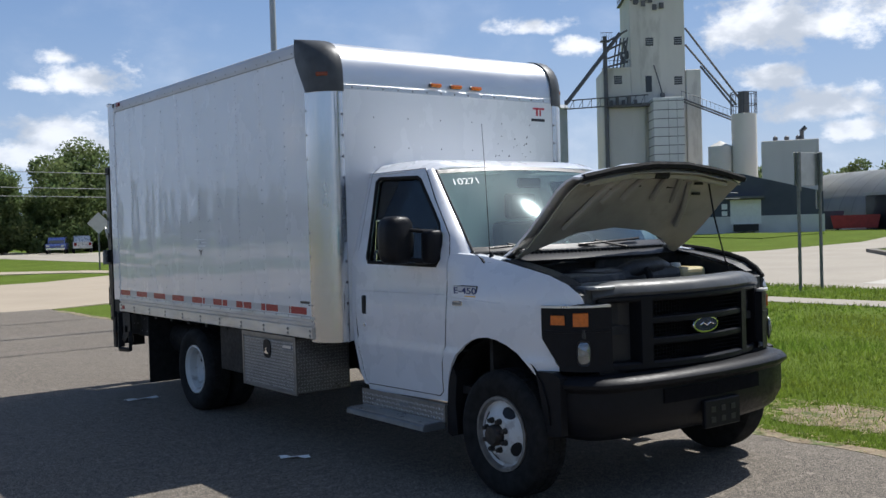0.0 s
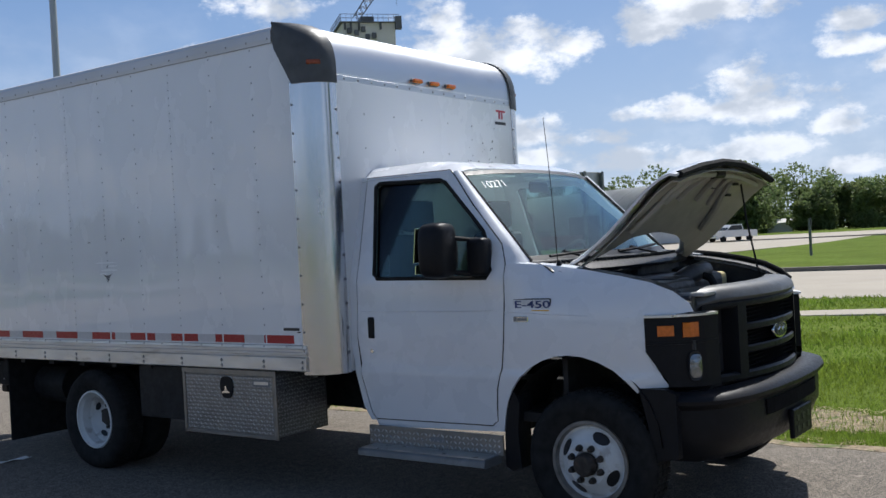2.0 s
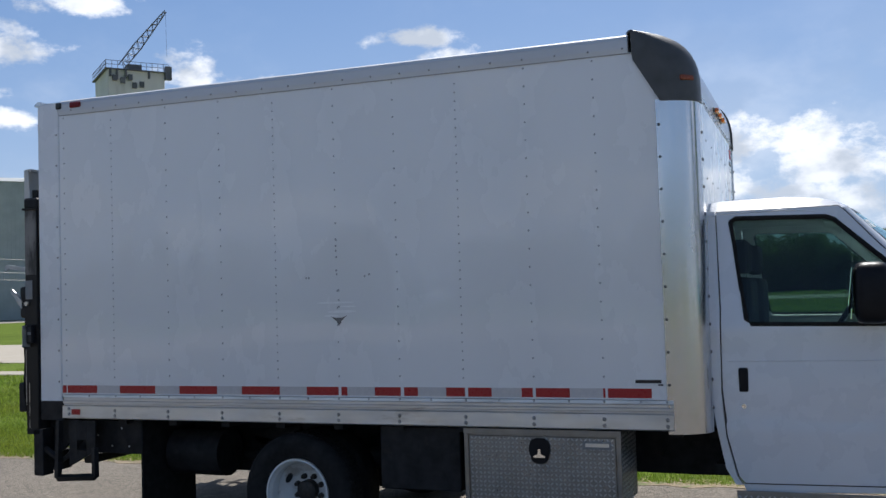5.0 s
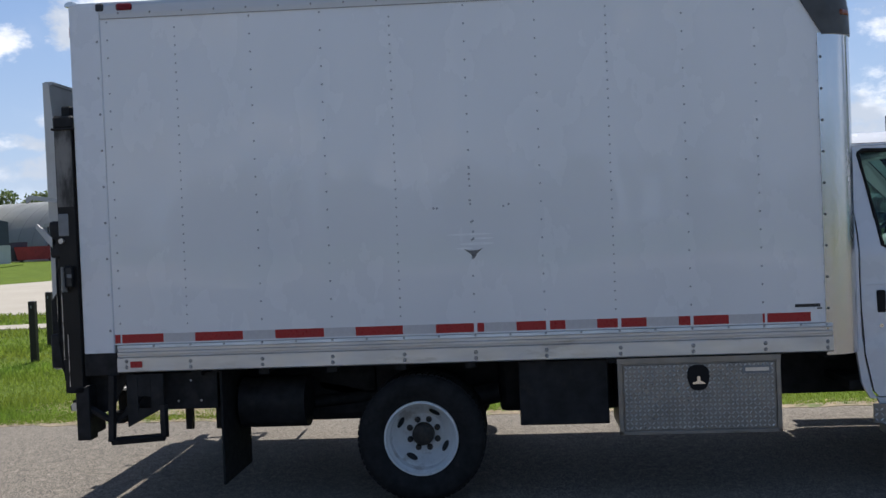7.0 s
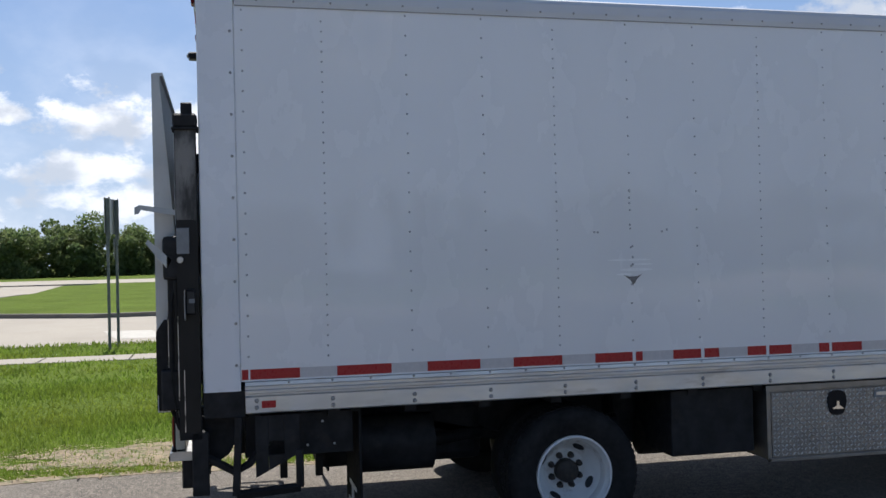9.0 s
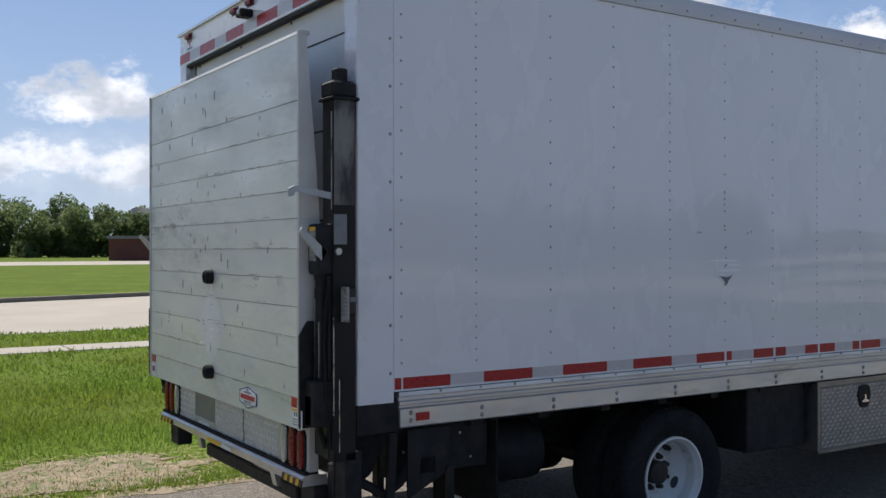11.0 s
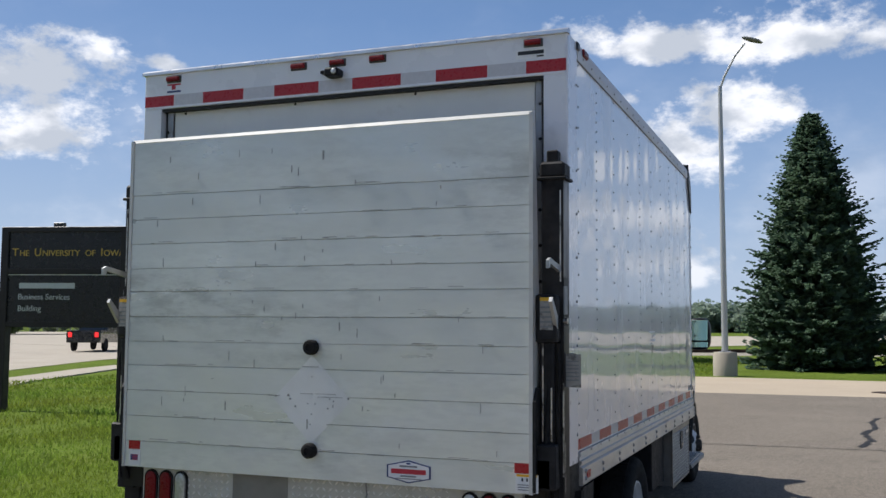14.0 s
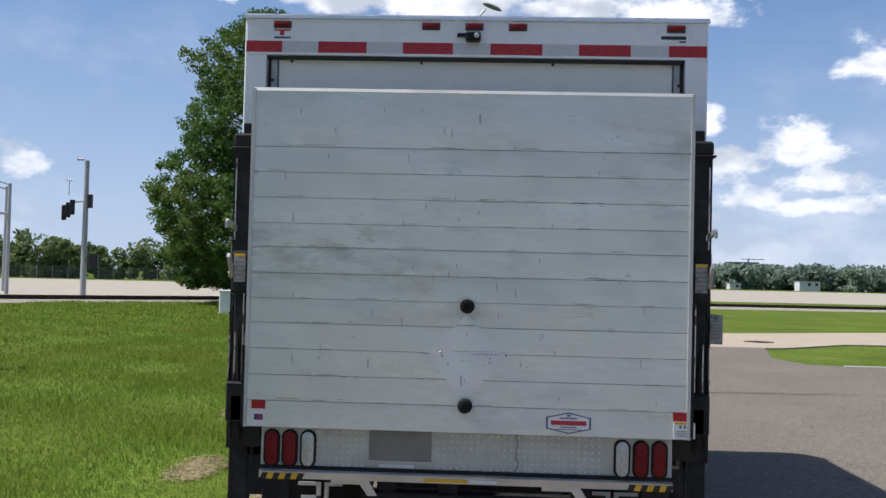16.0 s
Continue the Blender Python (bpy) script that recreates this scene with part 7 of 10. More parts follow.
# ---- chassis ----
for x in (0.76, 1.60):
    part("frame_rail", prism(bmesh.new(), [(-6.55, 0.52), (-5.2, 0.46), (-4.3, 0.45), (-3.3, 0.46), (-2.4, 0.50), (-1.5, 0.50), (-1.1, 0.48), (-0.2, 0.52), (-0.2, 0.79), (-2.9, 0.79), (-4.3, 0.78), (-5.2, 0.70), (-6.55, 0.70)], x, x + 0.08, "x"), M["black"], truck, "black steel frame rail")
for y in [-0.25 - 0.405 * k for k in range(11)]:
    part("cross_member", box(0.04, 2.40, y - 0.03, y + 0.03, 0.775, 0.865), M["black"], truck)
part("rear_axle", tube(bmesh.new(), [(0.3, -1.97, 0.368), (2.14, -1.97, 0.368)], 0.06, 12), M["black"], truck, smooth=True)
bm = bmesh.new()
lathe(bm, [(0.0, -0.16), (0.10, -0.14), (0.17, -0.05), (0.17, 0.05), (0.10, 0.14), (0.0, 0.16)], (1.22, -1.97, 0.37), "y", 20, False)
part("differential", bm, M["black"], truck, smooth=True)
part("front_axle", tube(bmesh.new(), [(0.35, -6.075, 0.40), (2.09, -6.075, 0.40)], 0.05, 8), M["black"], truck)
part("drive_shaft", tube(bmesh.new(), [(1.22, -5.2, 0.55), (1.22, -2.15, 0.40)], 0.045, 10), M["black"], truck, smooth=True)
part("exhaust_pipe", tube(bmesh.new(), [(0.75, -1.62, 0.52), (0.70, -1.35, 0.50), (0.66, -1.10, 0.48), (0.64, -0.98, 0.46)], 0.04, 10), M["black"], truck, "sooty exhaust pipe", smooth=True)
part("muffler", tube(bmesh.new(), [(0.52, -3.05, 0.47), (0.52, -2.55, 0.47)], 0.11, 16), M["hub"], truck, smooth=True)
part("fuel_tank", box(0.72, 1.72, -1.62, -0.62, 0.36, 0.72, 0.05, 2), M["black"], truck)
near_far("leaf_spring", lambda: prism(bmesh.new(), [(-2.65, 0.62), (-1.97, 0.46), (-1.25, 0.62), (-1.25, 0.58), (-1.97, 0.40), (-2.65, 0.58)], 0.72, 0.79, "x"), M["black"])
near_far("rear_mudflap", lambda: box(0.06, 0.64, -0.80, -0.785, 0.12, 0.80, 0.003), M["rubber"], "black rubber mud flap")
FLAP = [(0.20, 0.34, 0.330, 0.352), (0.312, 0.34, 0.250, 0.330), (0.22, 0.34, 0.250, 0.270), (0.36, 0.47, 0.330, 0.352), (0.36, 0.388, 0.235, 0.330), (0.36, 0.52, 0.225, 0.247)]
FLAP += [(0.555 - 0.072 * k, 0.610 - 0.072 * k, 0.150, 0.205) for k in range(7)]
for a, b, c, d in FLAP:
    near_far("flap_mark", lambda a=a, b=b, c=c, d=d: box(a, b, -0.7855, -0.780, c, d), M["label_white"], "white emblem shape on the flap")
near_far("flap_bracket", lambda: box(0.05, 0.66, -0.79, -0.75, 0.79, 0.83), M["black"])
part("battery_tray", box(0.05, 0.55, -3.06, -2.55, 0.43, 0.80, 0.006), M["black"], truck, "black side carrier box")
part("air_tank", tube(bmesh.new(), [(0.42, -1.24, 0.55), (0.42, -1.22, 0.55), (0.42, -0.85, 0.55), (0.42, -0.83, 0.55)], 0.16, 16), M["black"], truck, "black round tank behind the mud flap", smooth=True)
part("side_beam", box(0.10, 0.16, -0.76, -0.20, 0.57, 0.79, 0.004), M["black"], truck, "deep black rear beam with bolt holes")
for y, z in ((-0.29, 0.68), (-0.40, 0.69), (-0.52, 0.62), (-0.60, 0.74), (-0.66, 0.62)):
    bm = bmesh.new()
    lathe(bm, [(0.007, -0.003), (0.006, -0.005), (0.0, -0.005)], (0.10, y, z), "x", 8, False)
    part("bolt", bm, M["galv"], truck)
part("frame_tank", box(0.60, 1.15, -3.35, -2.42, 0.41, 0.77, 0.04, 2), M["black"], truck, "black tank beneath the box")
part("brake_can", tube(bmesh.new(), [(0.55, -2.25, 0.52), (0.55, -2.42, 0.55)], 0.07, 12), M["black"], truck, smooth=True)
part("air_hose", tube(bmesh.new(), [(0.4, -0.3, 0.75), (0.3, -0.6, 0.6), (0.4, -0.9, 0.66)], 0.012, 6), M["rubber"], truck)
for y in (-0.42, -0.62):
    part("hanger_bar", box(0.55, 0.60, y - 0.02, y + 0.02, 0.36, 0.80), M["black"], truck)
part("hitch_beam", box(0.62, 1.82, -0.28, -0.16, 0.50, 0.72, 0.006), M["black"], truck)
part("yellow_tag", box(0.58, 0.66, -0.765, -0.745, 0.71, 0.77), M["yellow"], truck)

# ---- trees and woods ----
def leaf_mat(name, col, vary=0.35):
    m = bpy.data.materials.new(name)
    m.use_nodes = True
    n, l = m.node_tree.nodes, m.node_tree.links
    p = n["Principled BSDF"]
    ge, mr, hs = n.new("ShaderNodeNewGeometry"), n.new("ShaderNodeMapRange"), n.new("ShaderNodeHueSaturation")
    mr.inputs["To Min"].default_value, mr.inputs["To Max"].default_value = 1 - vary, 1 + vary
    l.new(ge.outputs["Random Per Island"], mr.inputs["Value"])
    co, nz, m2 = n.new("ShaderNodeTexCoord"), n.new("ShaderNodeTexNoise"), n.new("ShaderNodeMapRange")
    nz.inputs["Scale"].default_value = 0.35
    l.new(co.outputs["Object"], nz.inputs["Vector"]), l.new(nz.outputs[0], m2.inputs["Value"])
    for k, v in (("From Min", 0.3), ("From Max", 0.7), ("To Min", 0.475), ("To Max", 0.52)):
        m2.inputs[k].default_value = v
    l.new(m2.outputs[0], hs.inputs["Hue"])
    hs.inputs["Color"].default_value = (*col, 1)
    l.new(mr.outputs[0], hs.inputs["Value"])
    l.new(hs.outputs[0], p.inputs["Base Color"])
    p.inputs["Roughness"].default_value = 0.55
    tr, mx = n.new("ShaderNodeBsdfTranslucent"), n.new("ShaderNodeMixShader")
    l.new(hs.outputs[0], tr.inputs[0])
    mx.inputs[0].default_value = 0.48
    p.inputs["Specular IOR Level"].default_value = 0.15
    l.new(p.outputs[0], mx.inputs[1]), l.new(tr.outputs[0], mx.inputs[2])
    l.new(mx.outputs[0], n["Material Output"].inputs[0])
    return m


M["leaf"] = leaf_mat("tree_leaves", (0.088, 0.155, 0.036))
# aerial haze is put into this leaf colour, paler than near leaves
M["leaf_far"] = leaf_mat("haze_paled_leaves", (0.155, 0.205, 0.080), 0.28)
# the ridge's haze is painted as a pale grey-green leaf colour
M["leaf_hazy"] = leaf_mat("haze_tinted_leaves", (0.25, 0.32, 0.25), 0.12)
M["needle"] = leaf_mat("spruce_needles", (0.082, 0.136, 0.086), 0.4)
M["blade"] = leaf_mat("grass_blades", (0.178, 0.248, 0.034), 0.35)
M["bark"] = mat("bark", (0.085, 0.068, 0.052), 0.9, scale=6, vary=0.3, bump=0.02, bump_scale=18, stretch=(1, 1, 0.3))


def cards(name, centres, sizes, material, parent=None, up=0.0, seed=0, label="", long=1.0):
    """Many small leaf shapes (bent four-sided leaves) at the given places, joined into one mesh."""
    r = np.random.RandomState(seed)
    c = np.asarray(centres, float)
    k = len(c)
    s = np.asarray(sizes, float).reshape(-1, 1)
    a = r.normal(size=(k, 3))
    a /= np.linalg.norm(a, axis=1, keepdims=True)
    b = np.cross(a, r.normal(size=(k, 3)) + np.array([0, 0, up]))
    b /= np.linalg.norm(b, axis=1, keepdims=True) + 1e-9
    nrm = np.cross(a, b)
    v = np.empty((k, 4, 3))
    v[:, 0], v[:, 2] = c - a * s * long, c + a * s * long
    v[:, 1], v[:, 3] = c + b * s * 0.62 + nrm * s * 0.2, c - b * s * 0.62 + nrm * s * 0.2
    me = bpy.data.meshes.new(name)
    me.vertices.add(4 * k), me.loops.add(4 * k), me.polygons.add(k)
    me.vertices.foreach_set("co", v.ravel())
    me.loops.foreach_set("vertex_index", np.arange(4 * k, dtype=np.int32))
    me.polygons.foreach_set("loop_start", np.arange(0, 4 * k, 4, dtype=np.int32))
    me.update()
    me.validate()
    return part(name, me, material, parent, label)


def clumps(r, centre, radii, n, fill=0.35):
    """Points in an uneven ball, denser near its skin."""
    d = r.normal(size=(n, 3))
    d /= np.linalg.norm(d, axis=1, keepdims=True)
    q = (fill + (1 - fill) * r.rand(n, 1)) ** 0.6
    return np.asarray(centre) + d * q * np.asarray(radii)


def woods(name, line, height, count, per, leaf, depth, seed, material, label, even=0.6):
    """A belt of far trees along a line, as one object."""
    r = np.random.RandomState(seed)
    pts, siz = [], []
    seg = [math.dist(a, b) for a, b in zip(line, line[1:])]
    for k in range(count):
        d = (k + r.rand()) / count * sum(seg)
        for (a, b), q in zip(zip(line, line[1:]), seg):
            if d <= q:
                break
            d -= q
        x, y = a[0] + (b[0] - a[0]) * d / q, a[1] + (b[1] - a[1]) * d / q
        x, y = x + r.uniform(-depth, depth), y + r.uniform(-depth, depth)
        h = height * r.uniform(even, 1.0) * (1 + (1 - even) * 0.37 * math.sin(k * 0.9))
        w = h * r.uniform(0.28, 0.42)
        for j in range(6):
            cz = h * (0.04 + 0.80 * (j + r.rand()) / 6)
            rad = w * (0.45 + 0.35 * r.rand())
            pts.append(clumps(r, (x + r.uniform(-w, w) * 0.7, y + r.uniform(-w, w) * 0.7, cz), (rad, rad, min(rad * 0.85, cz + 0.3)), per // 6))
            siz.append(np.full(per // 6, leaf) * r.uniform(0.6, 1.3, per // 6))
    p, s = np.concatenate(pts), np.concatenate(siz)
    keep = p[:, 2] > 0.1
    ob = cards(name, p[keep], s[keep], material, None, 0.5, seed)
    return tagged(ob, label, "woods", "", "stuff")


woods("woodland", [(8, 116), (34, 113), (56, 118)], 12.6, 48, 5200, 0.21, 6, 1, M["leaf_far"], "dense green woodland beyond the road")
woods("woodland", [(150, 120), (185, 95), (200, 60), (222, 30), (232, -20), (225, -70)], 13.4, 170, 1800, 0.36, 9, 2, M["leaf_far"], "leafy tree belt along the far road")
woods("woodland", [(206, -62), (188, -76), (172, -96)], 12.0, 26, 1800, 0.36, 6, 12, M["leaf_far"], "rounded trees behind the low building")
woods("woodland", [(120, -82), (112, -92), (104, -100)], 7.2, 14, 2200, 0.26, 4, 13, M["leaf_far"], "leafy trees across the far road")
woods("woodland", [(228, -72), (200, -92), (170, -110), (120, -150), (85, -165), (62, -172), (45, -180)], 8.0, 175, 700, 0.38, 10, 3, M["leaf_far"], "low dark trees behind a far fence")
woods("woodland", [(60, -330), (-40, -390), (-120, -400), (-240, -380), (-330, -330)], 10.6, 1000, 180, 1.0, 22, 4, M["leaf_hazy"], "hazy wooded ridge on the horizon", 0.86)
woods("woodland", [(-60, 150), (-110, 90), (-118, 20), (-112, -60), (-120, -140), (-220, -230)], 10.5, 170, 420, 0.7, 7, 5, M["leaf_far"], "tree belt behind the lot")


def branchy(name, x, y, h, spread, seed, label):
    """A broad tree: trunk, limbs, twigs and a crown of single leaves."""
    r = random.Random(seed)
    nr = np.random.RandomState(seed)
    t = thing(name, (x, y, 0), label, "tree")
    bm = bmesh.new()
    tips = []

    def limb(p, d, length, rad, level):
        pts = [p]
        q = p.copy()
        dd = d.copy()
        for k in range(5):
            dd = (dd + Vector((r.uniform(-1, 1), r.uniform(-1, 1), r.uniform(-0.3, 0.6))) * 0.16).normalized()
            q = q + dd * length / 5
            pts.append(q.copy())
        tube(bm, pts, rad, 6 if level else 10, rad * 0.45)
        if level >= 2:
            tips.extend(pts[1:])
            return
        for k in range(7 if level == 0 else 5):
            f = r.uniform(0.22, 1.0)
            i = min(int(f * 5), 4)
            b = pts[i].lerp(pts[i + 1], f * 5 - i)
            a = r.uniform(0, 2 * math.pi)
            up = r.uniform(-0.05, 0.9) if level == 0 else r.uniform(-0.4, 0.8)
            limb(b, Vector((math.cos(a), math.sin(a), up)).normalized(), length * r.uniform(0.26, 0.42) * (1.1 - 0.5 * f), rad * 0.42, level + 1)

    for k in range(4):
        a = k * 1.6 + r.uniform(-0.4, 0.4)
        limb(Vector((x, y, 0.9)), Vector((math.cos(a) * 0.13, math.sin(a) * 0.13, 1)).normalized(), h * r.uniform(0.50, 0.62), 0.15, 0)
    tube(bm, [(x, y, -0.1), (x + 0.03, y, 0.5), (x, y, 1.1)], 0.34, 12, 0.26)
    part("trunk", bm, M["bark"], t, "grey bark trunk and limbs", smooth=True)
    pts = []
    prof = [(0.7, 3.2), (1.5, 4.4), (2.5, 5.6), (4.0, 6.0), (5.8, 5.8), (6.6, 4.7), (7.2, 5.1), (7.7, 3.7), (8.8, 4.9), (9.7, 4.6), (10.5, 3.6), (11.5, 3.9), (12.5, 4.2), (13.3, 3.2), (14.2, 2.2), (15.3, 0.6)]
    for k in range(1400):
        z = 0.9 + 14.0 * r.random() ** 1.15
        env = next(p0[1] + (p1[1] - p0[1]) * (z - p0[0]) / (p1[0] - p0[0]) for p0, p1 in zip(prof, prof[1:]) if z <= p1[0])
        rad = r.uniform(0.32, 0.70)
        a, q = r.uniform(0, 6.283), math.sqrt(r.uniform(0.15, 1.0))
        env = max(0.2, env * (1 + 0.10 * math.sin(3 * a + z)) - rad * 0.8)
        pts.append(clumps(nr, (x + env * q * math.cos(a), y + env * q * math.sin(a), z), (rad, rad, rad * 0.65), int(125 if z < 9 else 66), 0.05))
    p = np.concatenate(pts)
    p = p[p[:, 2] > 0.5]
    cards("crown", p, nr.uniform(0.055, 0.105, len(p)), M["leaf"], t, 0.3, seed, "airy green foliage with gaps")
    return t


branchy("deciduous_tree", 12.9, -45.0, 16.5, 5.4, 21, "tall leafy tree with dense low foliage on the lawn")


def spruce(x, y, h, rad, seed):
    r = random.Random(seed)
    t = thing("spruce_tree", (x, y, 0), "dark blue-green spruce tree standing on the lawn", "tree")
    bm = bmesh.new()
    tube(bm, [(x, y, -0.1), (x, y, h * 0.5), (x, y, h)], 0.17, 8, 0.02)
    part("trunk", bm, M["bark"], t)
    vs, fs = [], []
    z = 0.25
    while z < h - 0.05:
        f = 1 - z / h
        n_ = int(10 + 20 * min(1.0, 1.5 * f))
        for k in range(n_):
            a = 2 * math.pi * (k + r.random()) / n_
            ln = rad * min(1.0, 1.3 * f) ** 0.68 * r.uniform(0.76, 1.08) * (1 + 0.10 * math.sin(3 * a + 5 * z)) + 0.08
            droop = r.uniform(-0.10, 0.10) - 0.12 * f
            d = Vector((math.cos(a), math.sin(a), 0))
            side = Vector((-d.y, d.x, 0))
            m_ = max(4, int(ln / 0.17))
            for j in range(m_):
                s = 0.25 + 0.75 * (j + r.random()) / m_
                base = Vector((x, y, z)) + d * ln * s + Vector((0, 0, droop * ln * s * 2 + 0.26 * ln * s * s))
                w = (0.19 + 0.30 * (1 - s)) * (0.6 + 0.55 * f)
                for sg in (-1, 1, 0):
                    dirn = (d * r.uniform(0.4, 1.0) + side * sg * r.uniform(0.5, 1.2) + Vector((0, 0, r.uniform(-0.25, 0.30)))).normalized()
                    tip = base + dirn * w * r.uniform(0.7, 1.25)
                    nrm = dirn.cross(Vector((0, 0, 1))).normalized() * w * 0.34
                    up = Vector((0, 0, w * 0.16))
                    b0 = len(vs)
                    mid = base.lerp(tip, 0.5)
                    vs += [base, mid + nrm - up, tip, mid - nrm - up, mid + up]
                    fs += [(b0, b0 + 1, b0 + 4), (b0 + 1, b0 + 2, b0 + 4), (b0 + 2, b0 + 3, b0 + 4), (b0 + 3, b0, b0 + 4)]
        z += 0.11 + 0.15 * f
    me = bpy.data.meshes.new("crown")
    me.from_pydata([tuple(v) for v in vs], [], fs)
    part("crown", me, M["needle"], t, "layered drooping needle boughs")
    c_ = np.random.RandomState(seed)
    zz = h * 0.96 * (1 - np.sqrt(c_.rand(9000)))
    ff = 1 - zz / h
    rr, aa = rad * 0.78 * np.minimum(1, 1.3 * ff) ** 0.68 * np.sqrt(c_.rand(9000)), c_.uniform(0, 6.283, 9000)
    cards("inner_crown", np.stack([x + rr * np.cos(aa), y + rr * np.sin(aa), zz + 0.2], 1), c_.uniform(0.12, 0.26, 9000), M["needle"], t, 0.3, seed)
    return t


spruce(-0.45, -37.4, 10.2, 2.7, 8)
# small shrub at the spruce's foot
sh = thing("shrub", (-3.35, -36.2, 0), "small leafy shrub beside the spruce", "shrub")
nr_ = np.random.RandomState(3)
cards("foliage", clumps(nr_, (-3.35, -36.2, 0.7), (0.8, 0.6, 0.7), 700, 0.2), nr_.uniform(0.05, 0.1, 700), M["leaf"], sh, 0.2, 3)
part("stem", tube(bmesh.new(), [(-3.35, -36.2, -0.05), (-3.3, -36.2, 0.4), (-3.4, -36.15, 0.9)], 0.03, 6), M["bark"], sh)

# ---- lawn blades ----
def blades(name, areas, seed, label):
    r = np.random.RandomState(seed)
    allv = []
    for x0, x1, y0, y1, per, h0, h1, w in areas:
        n_ = int((x1 - x0) * (y1 - y0) * per)
        x, y = r.uniform(x0, x1, n_), r.uniform(y0, y1, n_)
        wob = np.sin(y * 1.7) * 0.05 + np.sin(y * 5.3 + 1) * 0.04
        bare = np.zeros(n_, bool)
        for sx, sy, rx, ry in SOIL:
            bare |= ((x - sx) / rx) ** 2 + ((y - sy) / ry) ** 2 + 3 * wob < r.uniform(0.55, 1.25, n_)
        bare &= r.rand(n_) < 0.72
        patch = np.sin(x * 1.9 + 0.7 * y) * np.sin(y * 1.3 - 0.5 * x)
        keep = (~bare) & (x > 2.76 + wob * 0.6) & (r.rand(n_) < 0.75 + 0.25 * patch) & ((x < 12.55) | (x > 13.65) | (y < -3.0)) & (np.abs(x - (13.1 + 0.62 * (-4.0 - y))) > np.where(y < -3.0, 1.0, 0.0))
        x, y = x[keep], y[keep]
        k = len(x)
        a, h = r.uniform(0, 2 * np.pi, k), r.uniform(h0, h1, k) * (1 + 0.35 * patch[keep])
        lx, ly = r.normal(0, 0.45, k) * h, r.normal(0, 0.45, k) * h
        v = np.zeros((k, 3, 3))
        v[:, 0] = np.stack([x - w * np.cos(a), y - w * np.sin(a), np.full(k, -0.005)], 1)
        v[:, 1] = np.stack([x + w * np.cos(a), y + w * np.sin(a), np.full(k, -0.005)], 1)
        v[:, 2] = np.stack([x + lx, y + ly, h], 1)
        allv.append(v)
    v = np.concatenate(allv)
    k = len(v)
    me = bpy.data.meshes.new(name)
    me.vertices.add(3 * k), me.loops.add(3 * k), me.polygons.add(k)
    me.vertices.foreach_set("co", v.ravel())
    me.loops.foreach_set("vertex_index", np.arange(3 * k, dtype=np.int32))
    me.polygons.foreach_set("loop_start", np.arange(0, 3 * k, 3, dtype=np.int32))
    me.update()
    return tagged(part(name, me, M["blade"]), label, "grass", "", "stuff")


blades("grass", [(2.74, 3.6, -12, 7, 3200, 0.018, 0.055, 0.004), (3.6, 6.0, -14, 8, 1700, 0.02, 0.065, 0.006), (6.0, 9.5, -27, 10, 700, 0.025, 0.075, 0.009), (9.5, 16.8, -26, 14, 220, 0.03, 0.08, 0.014), (5.8, 22.0, -49, -26, 90, 0.04, 0.10, 0.024), (16.8, 19.5, -26, -9, 120, 0.03, 0.09, 0.016), (-6, 5.8, -49, -29, 60, 0.04, 0.10, 0.024)], 6, "uncut green grass blades beside the asphalt")


# dry straw and crumbs of soil on the bare patches and along the edge
def straw(seed):
    r = np.random.RandomState(seed)
    allv = []
    for sx, sy, rx, ry in SOIL + ((2.8, -2.0, 0.12, 11.0),):
        k = int(900 * math.sqrt(rx * ry)) + 300
        q, a = np.sqrt(r.rand(k)) * 1.05, r.uniform(0, 2 * np.pi, k)
        x, y = sx + rx * q * np.cos(a), sy + ry * q * np.sin(a)
        t, ln, w = r.uniform(0, 2 * np.pi, k), r.uniform(0.01, 0.055, k), r.uniform(0.0015, 0.006, k)
        z = 0.008 + r.uniform(0, 0.012, k)
        d, e = np.stack([np.cos(t), np.sin(t)], 1), np.stack([-np.sin(t), np.cos(t)], 1)
        v = np.zeros((k, 4, 3))
        for i, (g, h, up) in enumerate(((-1, -1, 0), (1, -1, 0.4), (1, 1, 0.4), (-1, 1, 0))):
            v[:, i, 0] = x + g * ln * d[:, 0] + h * w * e[:, 0]
            v[:, i, 1] = y + g * ln * d[:, 1] + h * w * e[:, 1]
            v[:, i, 2] = z + up * ln * 0.5
        allv.append(v)
    v = np.concatenate(allv)
    k = len(v)
    me = bpy.data.meshes.new("straw")
    me.vertices.add(4 * k), me.loops.add(4 * k), me.polygons.add(k)
    me.vertices.foreach_set("co", v.ravel())
    me.loops.foreach_set("vertex_index", np.arange(4 * k, dtype=np.int32))
    me.polygons.foreach_set("loop_start", np.arange(0, 4 * k, 4, dtype=np.int32))
    me.update()
    return tagged(part("straw", me, leaf_mat("dry_straw", (0.42, 0.34, 0.20), 0.4)), "dry straw and clods on the bare soil", "straw", "", "stuff")


straw(31)

# a pale scrap of litter on the asphalt beside the truck
bm = bmesh.new()
grid(bm, [[(-0.30 + 0.042 * i, -4.29 - 0.035 * i + 0.022 * j, 0.004 + 0.008 * ((i * 7 + j * 5) % 3)) for j in range(3)] for i in range(5)])
bmesh.ops.recalc_face_normals(bm, faces=bm.faces)
bmesh.ops.solidify(bm, geom=bm.faces[:], thickness=0.003)
scrap = tagged(part("paper_scrap", bm, M["chalk"]), "crumpled pale paper scrap lying on the asphalt", "litter", "paper scraps")
